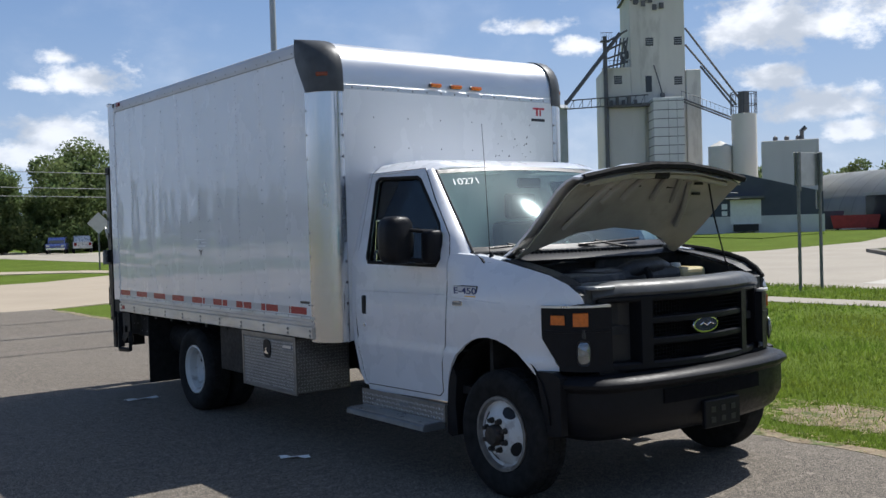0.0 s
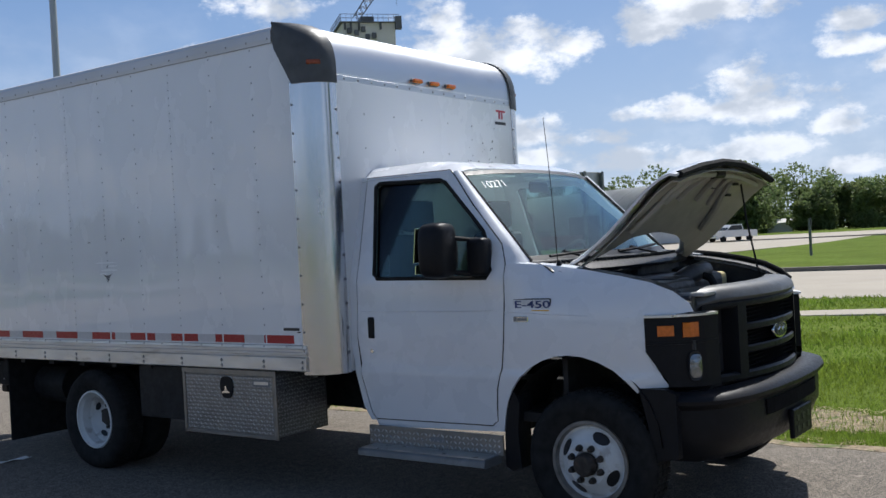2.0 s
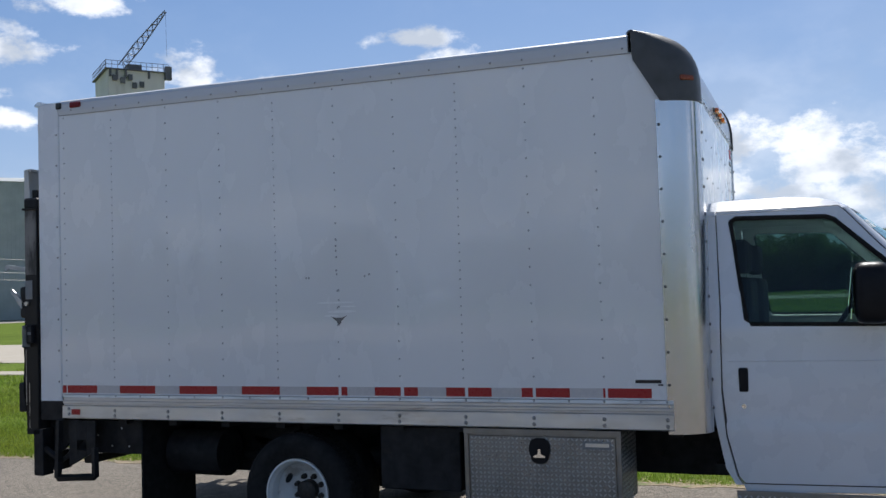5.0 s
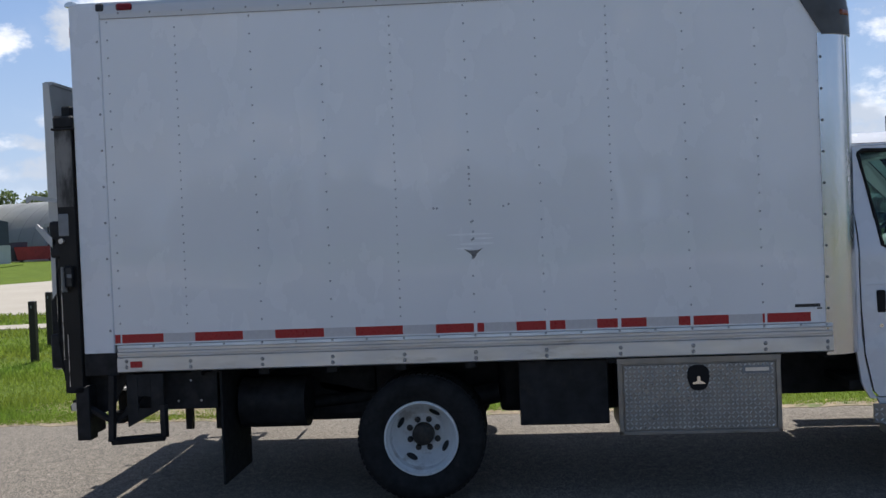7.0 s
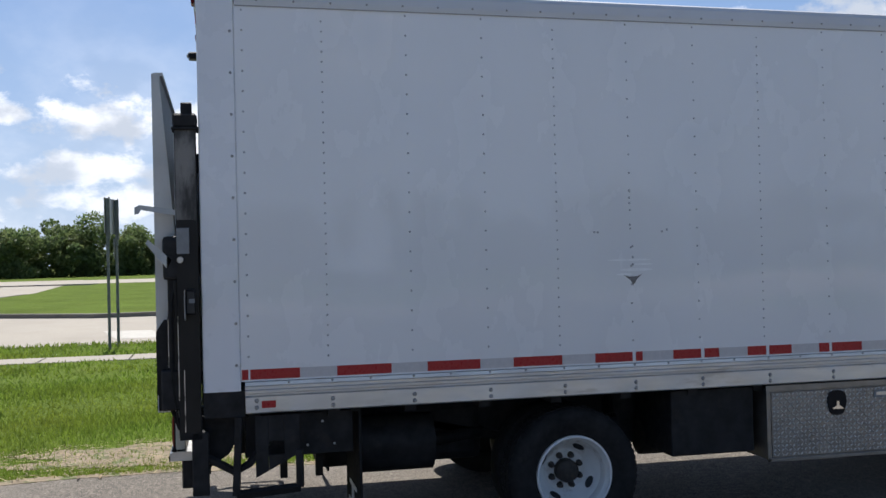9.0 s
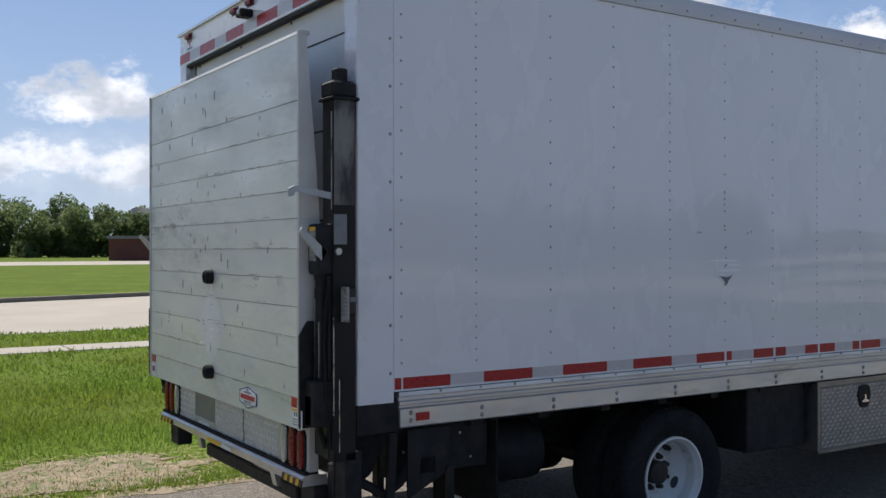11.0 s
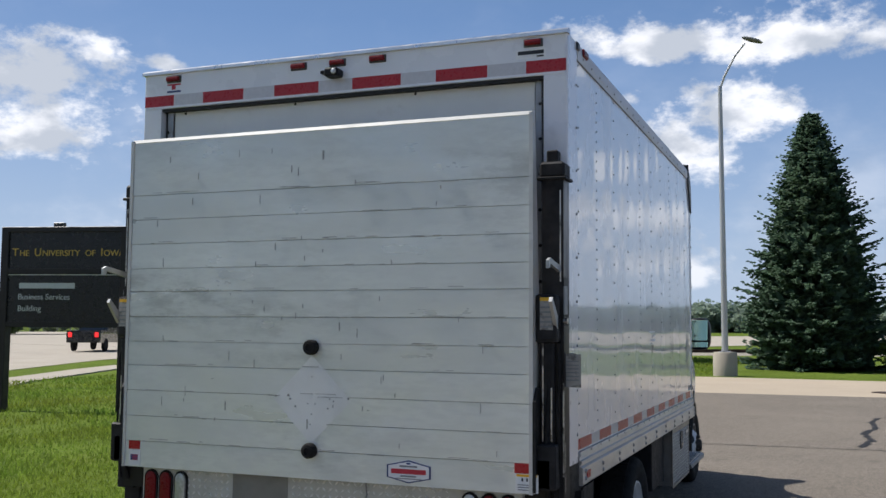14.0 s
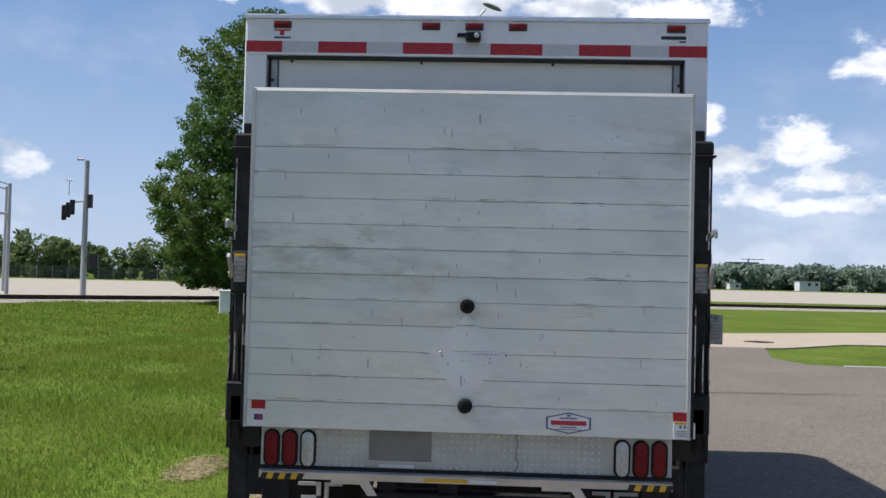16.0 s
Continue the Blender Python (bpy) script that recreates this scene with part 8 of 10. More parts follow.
copy_thing(scrap, Matrix.Translation((-0.12, -1.06, 0)) @ Matrix.Rotation(0.5, 4, "Z") @ Matrix.Diagonal((1.6, 1.2, 1, 1)) @ Matrix.Translation((0.216, 4.338, 0)))

# ---- signs, poles, signals ----
M["sign_back"] = mat("bare_sign_back", (0.46, 0.46, 0.45), 0.4, 0.6, scale=5, vary=0.08)
M["green_post"] = mat("grey_sign_post", (0.16, 0.17, 0.165), 0.6, 0.4, scale=9, vary=0.2)
M["bronze"] = mat("dark_bronze_panel", (0.018, 0.015, 0.014), 0.45, 0.2, scale=4, vary=0.15)
M["sign_black"] = mat("black_sign_face", (0.010, 0.010, 0.011), 0.30, scale=5, vary=0.1)
M["gold"] = mat("gold_letters", (0.55, 0.36, 0.06), 0.45, scale=20, vary=0.05)
M["letter_grey"] = mat("pale_letters", (0.52, 0.53, 0.52), 0.5, scale=20, vary=0.05)
M["pole_grey"] = mat("pole_grey_paint", (0.40, 0.41, 0.42), 0.45, 0.3, scale=4, vary=0.06, stretch=(1, 1, 0.2))
M["sig_on"] = mat("lit_signal_red", (0.9, 0.03, 0.02), 0.4, emit=2.5)
M["sig_black"] = mat("signal_black", (0.015, 0.015, 0.016), 0.5)
M["sign_red"] = mat("sign_red", (0.48, 0.03, 0.035), 0.4, scale=9, vary=0.06)
M["sign_blue"] = mat("sign_blue", (0.03, 0.12, 0.42), 0.4, scale=9, vary=0.06)
M["sign_green"] = mat("sign_green", (0.02, 0.18, 0.10), 0.4, scale=9, vary=0.06)


def turned(bm, x, y, ang, z=0.0):
    bmesh.ops.transform(bm, matrix=Matrix.Translation((x, y, z)) @ Matrix.Rotation(radians(ang), 4, "Z"), verts=bm.verts)
    return bm


# plate on two posts between sidewalk and road, seen from behind
tp = thing("road_sign", (15.98, 2.08, 0), "bare-backed road sign on two steel posts in the grass", "sign")
for dx, dy in ((-0.325, 0.052), (0.325, -0.052)):
    part("post", box(15.98 + dx - 0.028, 15.98 + dx + 0.028, 2.08 + dy - 0.028, 2.08 + dy + 0.028, -0.1, 2.98, 0.006), M["green_post"], tp)
    part("post_channel", box(15.98 + dx - 0.045, 15.98 + dx + 0.045, 2.08 + dy - 0.05, 2.08 + dy - 0.028, 2.15, 3.0, 0.004), M["green_post"], tp)
part("plate", turned(box(-0.42, 0.42, 0.032, 0.040, 2.27, 2.99, 0.002), 15.98, 2.08, -9), M["sign_back"], tp, "grey sign plate")
part("small_plate", turned(box(0.24, 0.40, 0.032, 0.040, 1.75, 2.18, 0.002), 15.98, 2.08, -9), M["sign_back"], tp)

# institution sign on the lawn
us = thing("monument_sign", (11.8, -9.65, 0), "black two-panel building sign with gold letters on posts", "sign")
AX, AY, BX, BY = 12.95, -9.35, 10.62, -9.97
ua = math.degrees(math.atan2(BY - AY, BX - AX))
UL = math.hypot(BX - AX, BY - AY)


def on_sign(bm):
    return turned(bm, AX, AY, ua)


for q in (0.07, UL - 0.07):
    part("post", on_sign(box(q - 0.07, q + 0.07, -0.10, 0.10, -0.1, 3.32, 0.01)), M["bronze"], us, "dark bronze post")
part("top_rail", on_sign(box(0.0, UL, -0.10, 0.10, 3.22, 3.32, 0.008)), M["bronze"], us)
part("mid_rail", on_sign(box(0.1, UL - 0.1, -0.09, 0.09, 2.46, 2.56, 0.006)), M["bronze"], us)
part("low_rail", on_sign(box(0.1, UL - 0.1, -0.09, 0.09, 1.50, 1.60, 0.006)), M["bronze"], us)
part("upper_panel", on_sign(box(0.14, UL - 0.14, -0.06, 0.06, 2.56, 3.22)), M["sign_black"], us)
part("lower_panel", on_sign(box(0.14, UL - 0.14, -0.06, 0.06, 1.60, 2.46)), M["sign_black"], us)
part("divider_line", on_sign(box(0.14, UL - 0.14, -0.068, -0.06, 2.44, 2.455)), M["letter_grey"], us)
part("top_lamp", on_sign(box(UL * 0.4, UL * 0.4 + 0.2, -0.05, 0.05, 3.32, 3.40, 0.01)), M["sign_black"], us)


def sign_text(text, size, along, z, material, wide=1.0):
    fc = bpy.data.curves.new("letters", "FONT")
    fc.body, fc.size, fc.extrude = text, size, 0.004
    fo = new("tmp", fc)
    bpy.context.view_layer.update()
    me = bpy.data.meshes.new_from_object(fo.evaluated_get(bpy.context.evaluated_depsgraph_get()))
    bpy.data.objects.remove(fo)
    m4 = Matrix.Translation((AX, AY, 0)) @ Matrix.Rotation(radians(ua), 4, "Z")
    for v in me.vertices:
        v.co = m4 @ Vector((along + v.co.x * wide, -0.066 - v.co.z, z + v.co.y))
    return part("lettering", me, material, us, "raised sign lettering", kind="stuff")


pen = 0.20
for word, size in (("T", 0.20), ("HE", 0.155), ("U", 0.20), ("NIVERSITY", 0.155), ("OF", 0.155), ("I", 0.20), ("OWA", 0.155)):
    if word in ("U", "OF", "I"):
        pen += 0.075
    ob = sign_text(word, size, pen, 2.79, M["gold"], 1.0)
    inv = (Matrix.Translation((AX, AY, 0)) @ Matrix.Rotation(radians(ua), 4, "Z")).inverted()
    pen = max((inv @ v.co).x for v in ob.data.vertices) + 0.022
part("bar", on_sign(box(0.36, 1.42, -0.07, -0.062, 2.20, 2.30)), M["letter_grey"], us)
sign_text("Business Services", 0.15, 0.34, 2.00, M["letter_grey"], 0.95)
sign_text("Building", 0.15, 0.34, 1.79, M["letter_grey"], 0.95)

# tall lot lamp on a concrete drum
lp = thing("lot_lamp", (2.3, -30.3, 0), "tall silver street lamp on a round concrete base", "street lamp")
bm = bmesh.new()
lathe(bm, [(0.40, -0.1), (0.40, 0.72), (0.37, 0.76), (0.0, 0.76)], (2.3, -30.3, 0), "z", 28, False)
part("concrete_base", bm, M["concrete"], lp, smooth=True)
part("base_plate", box(2.12, 2.48, -30.48, -30.12, 0.75, 0.79), M["pole_grey"], lp)
part("pole", tube(bmesh.new(), [(2.3, -30.3, 0.76), (2.32, -30.3, 5.5), (2.34, -30.3, 9.9)], 0.11, 14, 0.07), M["pole_grey"], lp, "tapered pale metal pole", smooth=True)
part("arm", tube(bmesh.new(), [(2.34, -30.3, 9.8), (2.2, -30.3, 10.2), (1.84, -30.35, 10.92), (1.5, -30.38, 11.35)], 0.045, 10, 0.035), M["pole_grey"], lp, smooth=True)
bm = bmesh.new()
lathe(bm, [(0.0, -0.09), (0.10, -0.085), (0.20, -0.05), (0.22, 0.0), (0.16, 0.06), (0.0, 0.09)], (0, 0, 0), "z", 18, False)
bmesh.ops.transform(bm, matrix=Matrix.Translation((1.25, -30.4, 11.45)) @ Matrix.Rotation(radians(-20), 4, "Y") @ Matrix.Diagonal((1.7, 0.9, 0.8, 1)), verts=bm.verts)
part("lamp_head", bm, M["green_post"], lp, "grey lamp head", smooth=True)


def signal(name_parent, x, y, z, lit=True):
    s = part("signal_head", box(x - 0.2, x + 0.2, y - 0.15, y + 0.15, z - 0.6, z + 0.6, 0.03), M["sig_black"], name_parent, "black three-lamp signal head")
    for k, dz in enumerate((0.36, 0.0, -0.36)):
        bm = bmesh.new()
        lathe(bm, [(0.14, 0.0), (0.14, 0.02), (0.0, 0.03)], (x, y + 0.15, z + dz), "y", 16, False)
        part("signal_lens", bm, M["sig_on"] if lit and k == 0 else M["sig_black"], s)
        part("visor", turned(box(-0.16, 0.16, 0.0, 0.2, 0.13, 0.145), x, y + 0.15, 0, z + dz), M["sig_black"], s)
    return s


mp = thing("traffic_signal", (30.4, -53.6, 0), "mast-arm traffic signal with red lights over the road", "traffic signal")
part("pole", tube(bmesh.new(), [(30.4, -53.6, -0.1), (30.4, -53.6, 6.7)], 0.13, 12, 0.10), M["pole_grey"], mp, smooth=True)
part("mast_arm", tube(bmesh.new(), [(30.4, -53.6, 4.85), (34.5, -51.2, 5.0), (38.6, -48.6, 5.1)], 0.09, 10, 0.05), M["pole_grey"], mp, smooth=True)
part("lamp_arm", tube(bmesh.new(), [(30.4, -53.6, 6.6), (31.4, -53.0, 6.95), (33.4, -51.9, 7.1)], 0.04, 8, 0.03), M["pole_grey"], mp)
part("lamp_head", box(33.2, 33.9, -52.0, -51.7, 7.02, 7.14, 0.03), M["green_post"], mp)
signal(mp, 36.8, -49.7, 5.0), signal(mp, 34.7, -51.0, 4.9)
part("arm_sign", box(35.55, 36.05, -50.3, -50.27, 4.75, 5.25, 0.01), M["label_white"], mp, "white lane sign")
part("arm_sign", box(33.8, 34.25, -51.6, -51.57, 4.62, 5.1, 0.01), M["label_white"], mp, "white turn sign")
part("turn_arrow", prism(bmesh.new(), [(33.93, 4.72), (34.0, 4.72), (34.0, 4.9), (34.1, 4.9), (34.1, 4.84), (34.2, 4.94), (34.1, 5.04), (34.1, 4.98), (33.93, 4.98)], -51.568, -51.56, "y"), M["ink"], mp)
part("name_sign", turned(box(-0.7, 0.7, -0.02, 0.02, -0.16, 0.16), 32.6, -52.3, -31, 4.75), M["sign_green"], mp, "green name sign without letters")

tpole = thing("traffic_signal", (25.0, -52.0, 0), "grey signal pole with a side-mounted black head", "traffic signal")
part("pole", tube(bmesh.new(), [(25.0, -52.0, -0.1), (25.0, -52.0, 8.0)], 0.18, 14, 0.14), M["pole_grey"], tpole, smooth=True)
part("bracket", tube(bmesh.new(), [(25.0, -52.0, 5.6), (25.8, -51.7, 5.5)], 0.05, 8), M["pole_grey"], tpole)
for dx, dz in ((0.68, 0.16), (0.92, 0.0), (1.16, -0.16)):
    part("signal_head", turned(box(-0.14, 0.14, -0.2, 0.2, -0.44, 0.44, 0.03), 25.0 + dx, -51.7, 25, 5.05 + dz), M["sig_black"], tpole, "black louvred signal head")
part("camera_stalk", tube(bmesh.new(), [(25.9, -51.7, 5.9), (25.9, -51.7, 6.8)], 0.025, 6), M["pole_grey"], tpole)
part("stalk_top", box(25.7, 26.1, -51.75, -51.65, 6.75, 6.85, 0.02), M["label_white"], tpole)
part("side_box", box(24.6, 24.8, -52.1, -51.8, 5.2, 6.0, 0.02), M["sig_black"], tpole)
part("side_box", box(24.1, 24.6, -52.1, -51.7, 1.75, 2.5, 0.03), M["sig_black"], tpole)
part("pole_cap", box(25.2, 25.6, -52.1, -51.9, 8.0, 8.12, 0.02), M["pole_grey"], tpole)

tp2 = thing("traffic_signal", (50.8, -28.1, 0), "tall grey pole with lamp arm and signal arm", "traffic signal")
part("pole", tube(bmesh.new(), [(50.8, -28.1, -0.1), (50.8, -28.1, 7.9)], 0.16, 12, 0.12), M["pole_grey"], tp2, smooth=True)
part("lamp_arm", tube(bmesh.new(), [(50.8, -28.1, 7.7), (50.2, -29.1, 8.4), (48.6, -31.7, 8.9)], 0.05, 8, 0.03), M["pole_grey"], tp2)
part("mast_arm", tube(bmesh.new(), [(50.8, -28.1, 5.75), (48.2, -31.57, 6.0), (43.0, -38.5, 6.3)], 0.11, 10, 0.07), M["pole_grey"], tp2, smooth=True)
def on_arm(f):
    return 50.8 - 7.8 * f, -28.1 - 10.4 * f, 5.75 + 0.55 * f


for f, z in ((0.665, 0.0), (0.92, 0.0)):
    x, y, q = on_arm(f)
    signal(tp2, x, y + 0.2, q + z, False)
x, y, q = on_arm(0.575)
part("arm_sign", turned(box(-0.42, 0.42, -0.01, 0.01, -0.42, 0.42), x, y + 0.1, 53, q + 0.1), M["sign_back"], tp2, "grey back of a lane sign")
x, y, q = on_arm(0.42)
part("name_sign", turned(box(-0.8, 0.8, -0.015, 0.015, -0.18, 0.18), x, y + 0.1, 53, q), M["sign_back"], tp2, "grey back of a name sign")

tp4 = thing("traffic_signal", (72.6, -62.7, 0), "far mast-arm traffic signal with black heads", "traffic signal")
part("pole", tube(bmesh.new(), [(72.6, -62.7, -0.1), (72.6, -62.7, 9.0)], 0.26, 12, 0.18), M["pole_grey"], tp4, smooth=True)
part("lamp_arm", tube(bmesh.new(), [(72.6, -62.7, 8.9), (72.2, -61.9, 9.5), (71.0, -60.2, 10.1), (69.8, -58.6, 10.1)], 0.07, 8, 0.05), M["pole_grey"], tp4)
part("mast_arm", tube(bmesh.new(), [(72.6, -62.7, 6.5), (66.6, -54.3, 6.65), (59.5, -44.2, 6.8)], 0.16, 10, 0.09), M["pole_grey"], tp4, smooth=True)
for f in (0.30, 0.62, 0.93):
    signal(tp4, 72.6 - 13.1 * f, -62.5 + 18.5 * f, 6.55 + 0.3 * f, False)
lm = thing("lamp_mast", (103.3, -88.4, 0), "very tall slim lamp mast far beyond the road", "street lamp")
part("mast", tube(bmesh.new(), [(103.3, -88.4, -0.1), (103.3, -88.4, 16.2)], 0.16, 8, 0.09), M["pole_grey"], lm, smooth=True)
part("lamp_head", box(102.8, 103.9, -88.7, -88.1, 16.2, 16.6, 0.08), M["green_post"], lm)

tp3 = thing("traffic_signal", (34.7, -61.8, 0), "slim far signal pole", "traffic signal")
part("pole", tube(bmesh.new(), [(34.7, -61.8, -0.1), (34.7, -61.8, 7.2)], 0.14, 10, 0.1), M["pole_grey"], tp3, smooth=True)
part("arm", tube(bmesh.new(), [(34.7, -61.8, 7.0), (36.0, -61.0, 7.4), (37.5, -60.0, 7.5)], 0.05, 8), M["pole_grey"], tp3)
signal(tp3, 35.2, -61.4, 2.6)

rr_ = thing("crossing_sign", (28.55, -36.0, 0), "railway crossbuck with a yield sign and blue plate", "sign")
part("post", box(28.49, 28.61, -36.06, -35.94, -0.1, 3.8, 0.01), M["pole_grey"], rr_)
for a in (40, -40):
    bm = box(-0.62, 0.62, -0.012, 0.012, -0.115, 0.115, 0.004)
    bmesh.ops.transform(bm, matrix=Matrix.Translation((28.5, -35.9, 3.15)) @ Matrix.Rotation(radians(36), 4, "Z") @ Matrix.Rotation(radians(a), 4, "Y"), verts=bm.verts)
    part("crossbuck_board", bm, M["sign_back"], rr_, "grey-white crossbuck board")
for s, m_, o in ((0.46, "sign_red", 0.0), (0.30, "label_white", 0.008)):
    bm = prism(bmesh.new(), [(-s, s * 0.577 * 1.0), (s, s * 0.577), (0, -s * 1.155)], o, o + 0.01, "y")
    bmesh.ops.transform(bm, matrix=Matrix.Translation((28.5, -35.85, 1.95)) @ Matrix.Rotation(radians(36), 4, "Z"), verts=bm.verts)
    part("yield_plate", bm, M[m_], rr_, "red and white triangle")
part("blue_plate", turned(box(-0.2, 0.2, 0.0, 0.01, -0.12, 0.12), 28.5, -35.85, 36, 1.1), M["sign_blue"], rr_)

# diamond sign, power line poles and wires to the north
ds = thing("road_sign", (12.2, 39.0, 0), "grey back of a diamond road sign on a thin post", "sign")
part("post", box(12.17, 12.23, 38.97, 39.03, -0.1, 2.7), M["green_post"], ds)
bm = box(-0.38, 0.38, -0.006, 0.006, -0.38, 0.38)
bmesh.ops.transform(bm, matrix=Matrix.Translation((12.2, 38.95, 2.3)) @ Matrix.Rotation(radians(-17), 4, "Z") @ Matrix.Rotation(radians(45), 4, "Y"), verts=bm.verts)
part("plate", bm, M["sign_back"], ds)
tallp = thing("light_pole", (5.28, 6.38, 0), "tall bare grey metal pole on the lawn", "pole")
part("shaft", tube(bmesh.new(), [(5.28, 6.38, -0.1), (5.28, 6.38, 5), (5.28, 6.38, 10.5)], 0.068, 14, 0.048), M["pole_grey"], tallp, smooth=True)
part("base_plate", box(5.12, 5.44, 6.22, 6.54, 0.0, 0.03, 0.004), M["pole_grey"], tallp)
M["wire"] = mat("wire", (0.30, 0.30, 0.30), 0.6)
for y0, z0, z1 in ((58, 4.7, 3.8), (57.8, 3.6, 3.0), (57.6, 3.0, 2.5)):
    w_ = tube(bmesh.new(), [(-60 + k * 12, y0 + 10 - k * 1.1, z0 + 3.4 - 0.30 * k + 0.10 * (k - 6) ** 2 / 4) for k in range(13)], 0.028, 5)
    tagged(part("power_line", w_, M["wire"]), "sagging overhead power line", "power line", "wires", "structure")
kp = thing("marker_post", (41.0, 4.5, 0), "short dark marker post in the grass island", "post")
part("post", box(40.95, 41.05, 4.45, 4.55, 0.05, 1.75), M["green_post"], kp)
part("plate", box(40.92, 41.08, 4.43, 4.45, 1.45, 1.8), M["sig_black"], kp)

M["white_band"] = mat("white_block_base", (0.58, 0.58, 0.56), 0.7, scale=0.5, vary=0.08)
gp = thing("marker_post", (34.45, -0.4, 0), "thin grey metal post in the grass island", "post")
part("post", box(34.42, 34.48, -0.43, -0.37, 0.05, 2.90, 0.006), M["green_post"], gp)
ws_ = thing("white_shed", (200.5, 56.6, 0), "small white shed with a pale roof before the trees", "building")
part("wall", turned(box(-2.4, 2.4, -1.6, 1.6, -0.1, 1.9), 200.5, 56.6, -70), M["white_band"], ws_)
part("roof", turned(prism(bmesh.new(), [(-1.8, 1.9), (0, 2.7), (1.8, 1.9)], -2.6, 2.6, "x"), 200.5, 56.6, -70), M["white_band"], ws_, "pale gable roof")
for bx_, by_, bh in ((7.4, 4.1, 0.83), (9.2, 4.75, 0.86)):
    bo = thing("bollard", (bx_, by_, 0), "short dark square post in the lawn", "post", "bollards in the lawn")
    part("post", box(bx_ - 0.045, bx_ + 0.045, by_ - 0.045, by_ + 0.045, -0.05, bh, 0.008), M["bronze"], bo)
    part("marker", box(bx_ - 0.048, bx_ - 0.044, by_ - 0.008, by_ + 0.008, bh - 0.1, bh - 0.06), M["label_grey"], bo, "small pale mark")
M["patch"] = mat("pale_road_patch", (0.50, 0.47, 0.41), 0.85, scale=3, vary=0.1, fine=0.1, fine_scale=30)
flat("road_patch", [(21.4, 2.9), (21.2, 1.7), (18.3, 1.2), (18.4, 2.3)], -0.026, M["patch"], "pale patch on the concrete road", "road marking", 0.02)

# ---- feed mill ----
M["mill"] = mat("mill_concrete", (0.62, 0.60, 0.55), 0.8, scale=0.25, vary=0.08, stain=(0.36, 0.34, 0.30), stain_scale=0.35, stain_at=0.56, stain_amount=0.45, stretch=(1, 1, 0.25))
M["mill_dark"] = mat("mill_steel", (0.13, 0.13, 0.135), 0.6, 0.4, scale=0.5, vary=0.2)
M["galv_mill"] = mat("dull_galvanised_bars", (0.36, 0.36, 0.36), 0.6, 0.4, scale=1, vary=0.1)
M["pane"] = mat("dark_window", (0.035, 0.04, 0.045), 0.2, scale=0.4, vary=0.2)
MX, MY = 104.5, 87.8   # near left corner of the tower
mill = thing("grain_elevator", (MX, MY, 0), "tall pale concrete grain elevator with windows and catwalks", "grain elevator")
mill_o = Matrix.Translation((MX, MY, 0)) @ Matrix.Rotation(radians(-39), 4, "Z")


def on_mill(bm):
    bmesh.ops.transform(bm, matrix=mill_o, verts=bm.verts)
    return bm


# local x runs along the tower's front, y into it
tw = part("tower", on_mill(box(0, 7.85, 0, 9.5, 0, 34.5, 0.1)), M["mill"], mill, "tall plain concrete tower")
part("lower_block", on_mill(box(-4.06, 1.9, -0.6, 8, 0, 18.7, 0.1)), M["mill"], mill)
part("lower_block", on_mill(box(-4.06, -0.02, -0.5, 7.9, 18.72, 23.6, 0.1)), M["mill"], mill)
part("lower_block", on_mill(box(7.87, 9.95, -0.3, 8, 0, 23.2, 0.1)), M["mill"], mill)
part("block_cornice", on_mill(box(-4.2, 0.0, -0.7, -0.52, 23.45, 23.75)), M["mill"], mill)
stair = part("stair_block", on_mill(box(2.35, 6.55, -4.6, -0.02, 0, 18.8, 0.05)), mat("pale_metal_siding", (0.66, 0.66, 0.64), 0.6, 0.1, scale=0.4, vary=0.06), mill, "pale sided stair block with dark floor lines")
for k in range(15):
    part("stair_band", on_mill(box(2.31, 6.59, -4.64, -4.2, 0.9 + k * 1.24, 0.99 + k * 1.24)), M["mill_dark"], stair)
    part("stair_band", on_mill(box(2.31, 2.37, -4.2, -0.1, 0.9 + k * 1.24, 0.99 + k * 1.24)), M["mill_dark"], stair)
for x in (4.4, 5.6):
    part("stair_bar", on_mill(box(x - 0.03, x + 0.03, -4.64, -4.58, 0.2, 18.6)), M["galv_mill"], stair)
for x, y, z in ((2.8, 0.0, 27.4), (6.85, 0.0, 27.4), (6.78, 0.0, 21.7), (-1.9, -0.5, 22.0)):
    win = part("mill_window", on_mill(box(x - 0.56, x + 0.56, y - 0.05, y + 0.1, z - 0.58, z + 0.58)), M["pane"], tw, "dark louvred window")
    for dz in (-0.3, 0.0, 0.3):
        part("louvre", on_mill(box(x - 0.5, x + 0.5, y - 0.09, y - 0.04, z + dz - 0.05, z + dz + 0.05)), M["galv_mill"], win)
part("tower_door", on_mill(box(2.1, 3.0, -0.06, 0.1, 20.2, 22.5)), M["pane"], tw, "dark open doorway")
part("door_frame", on_mill(box(1.6, 2.08, -0.10, 0.1, 20.2, 22.7)), M["mill"], tw)
part("jib_arm", on_mill(tube(bmesh.new(), [(3.3, -0.2, 24.0), (4.0, -1.4, 20.6), (4.2, -1.6, 19.6)], 0.10, 6)), M["mill_dark"], tw)
part("jib_motor", on_mill(box(3.9, 4.5, -1.9, -1.3, 19.0, 19.8, 0.05)), M["mill_dark"], tw)
for x, z in ((2.0, 32.9), (3.6, 32.3), (4.6, 32.5), (0.9, 33.2), (3.0, 33.4)):
    part("wall_box", on_mill(box(x - 0.3, x + 0.3, -0.35, 0.0, z - 0.4, z + 0.4)), M["mill_dark"], tw)
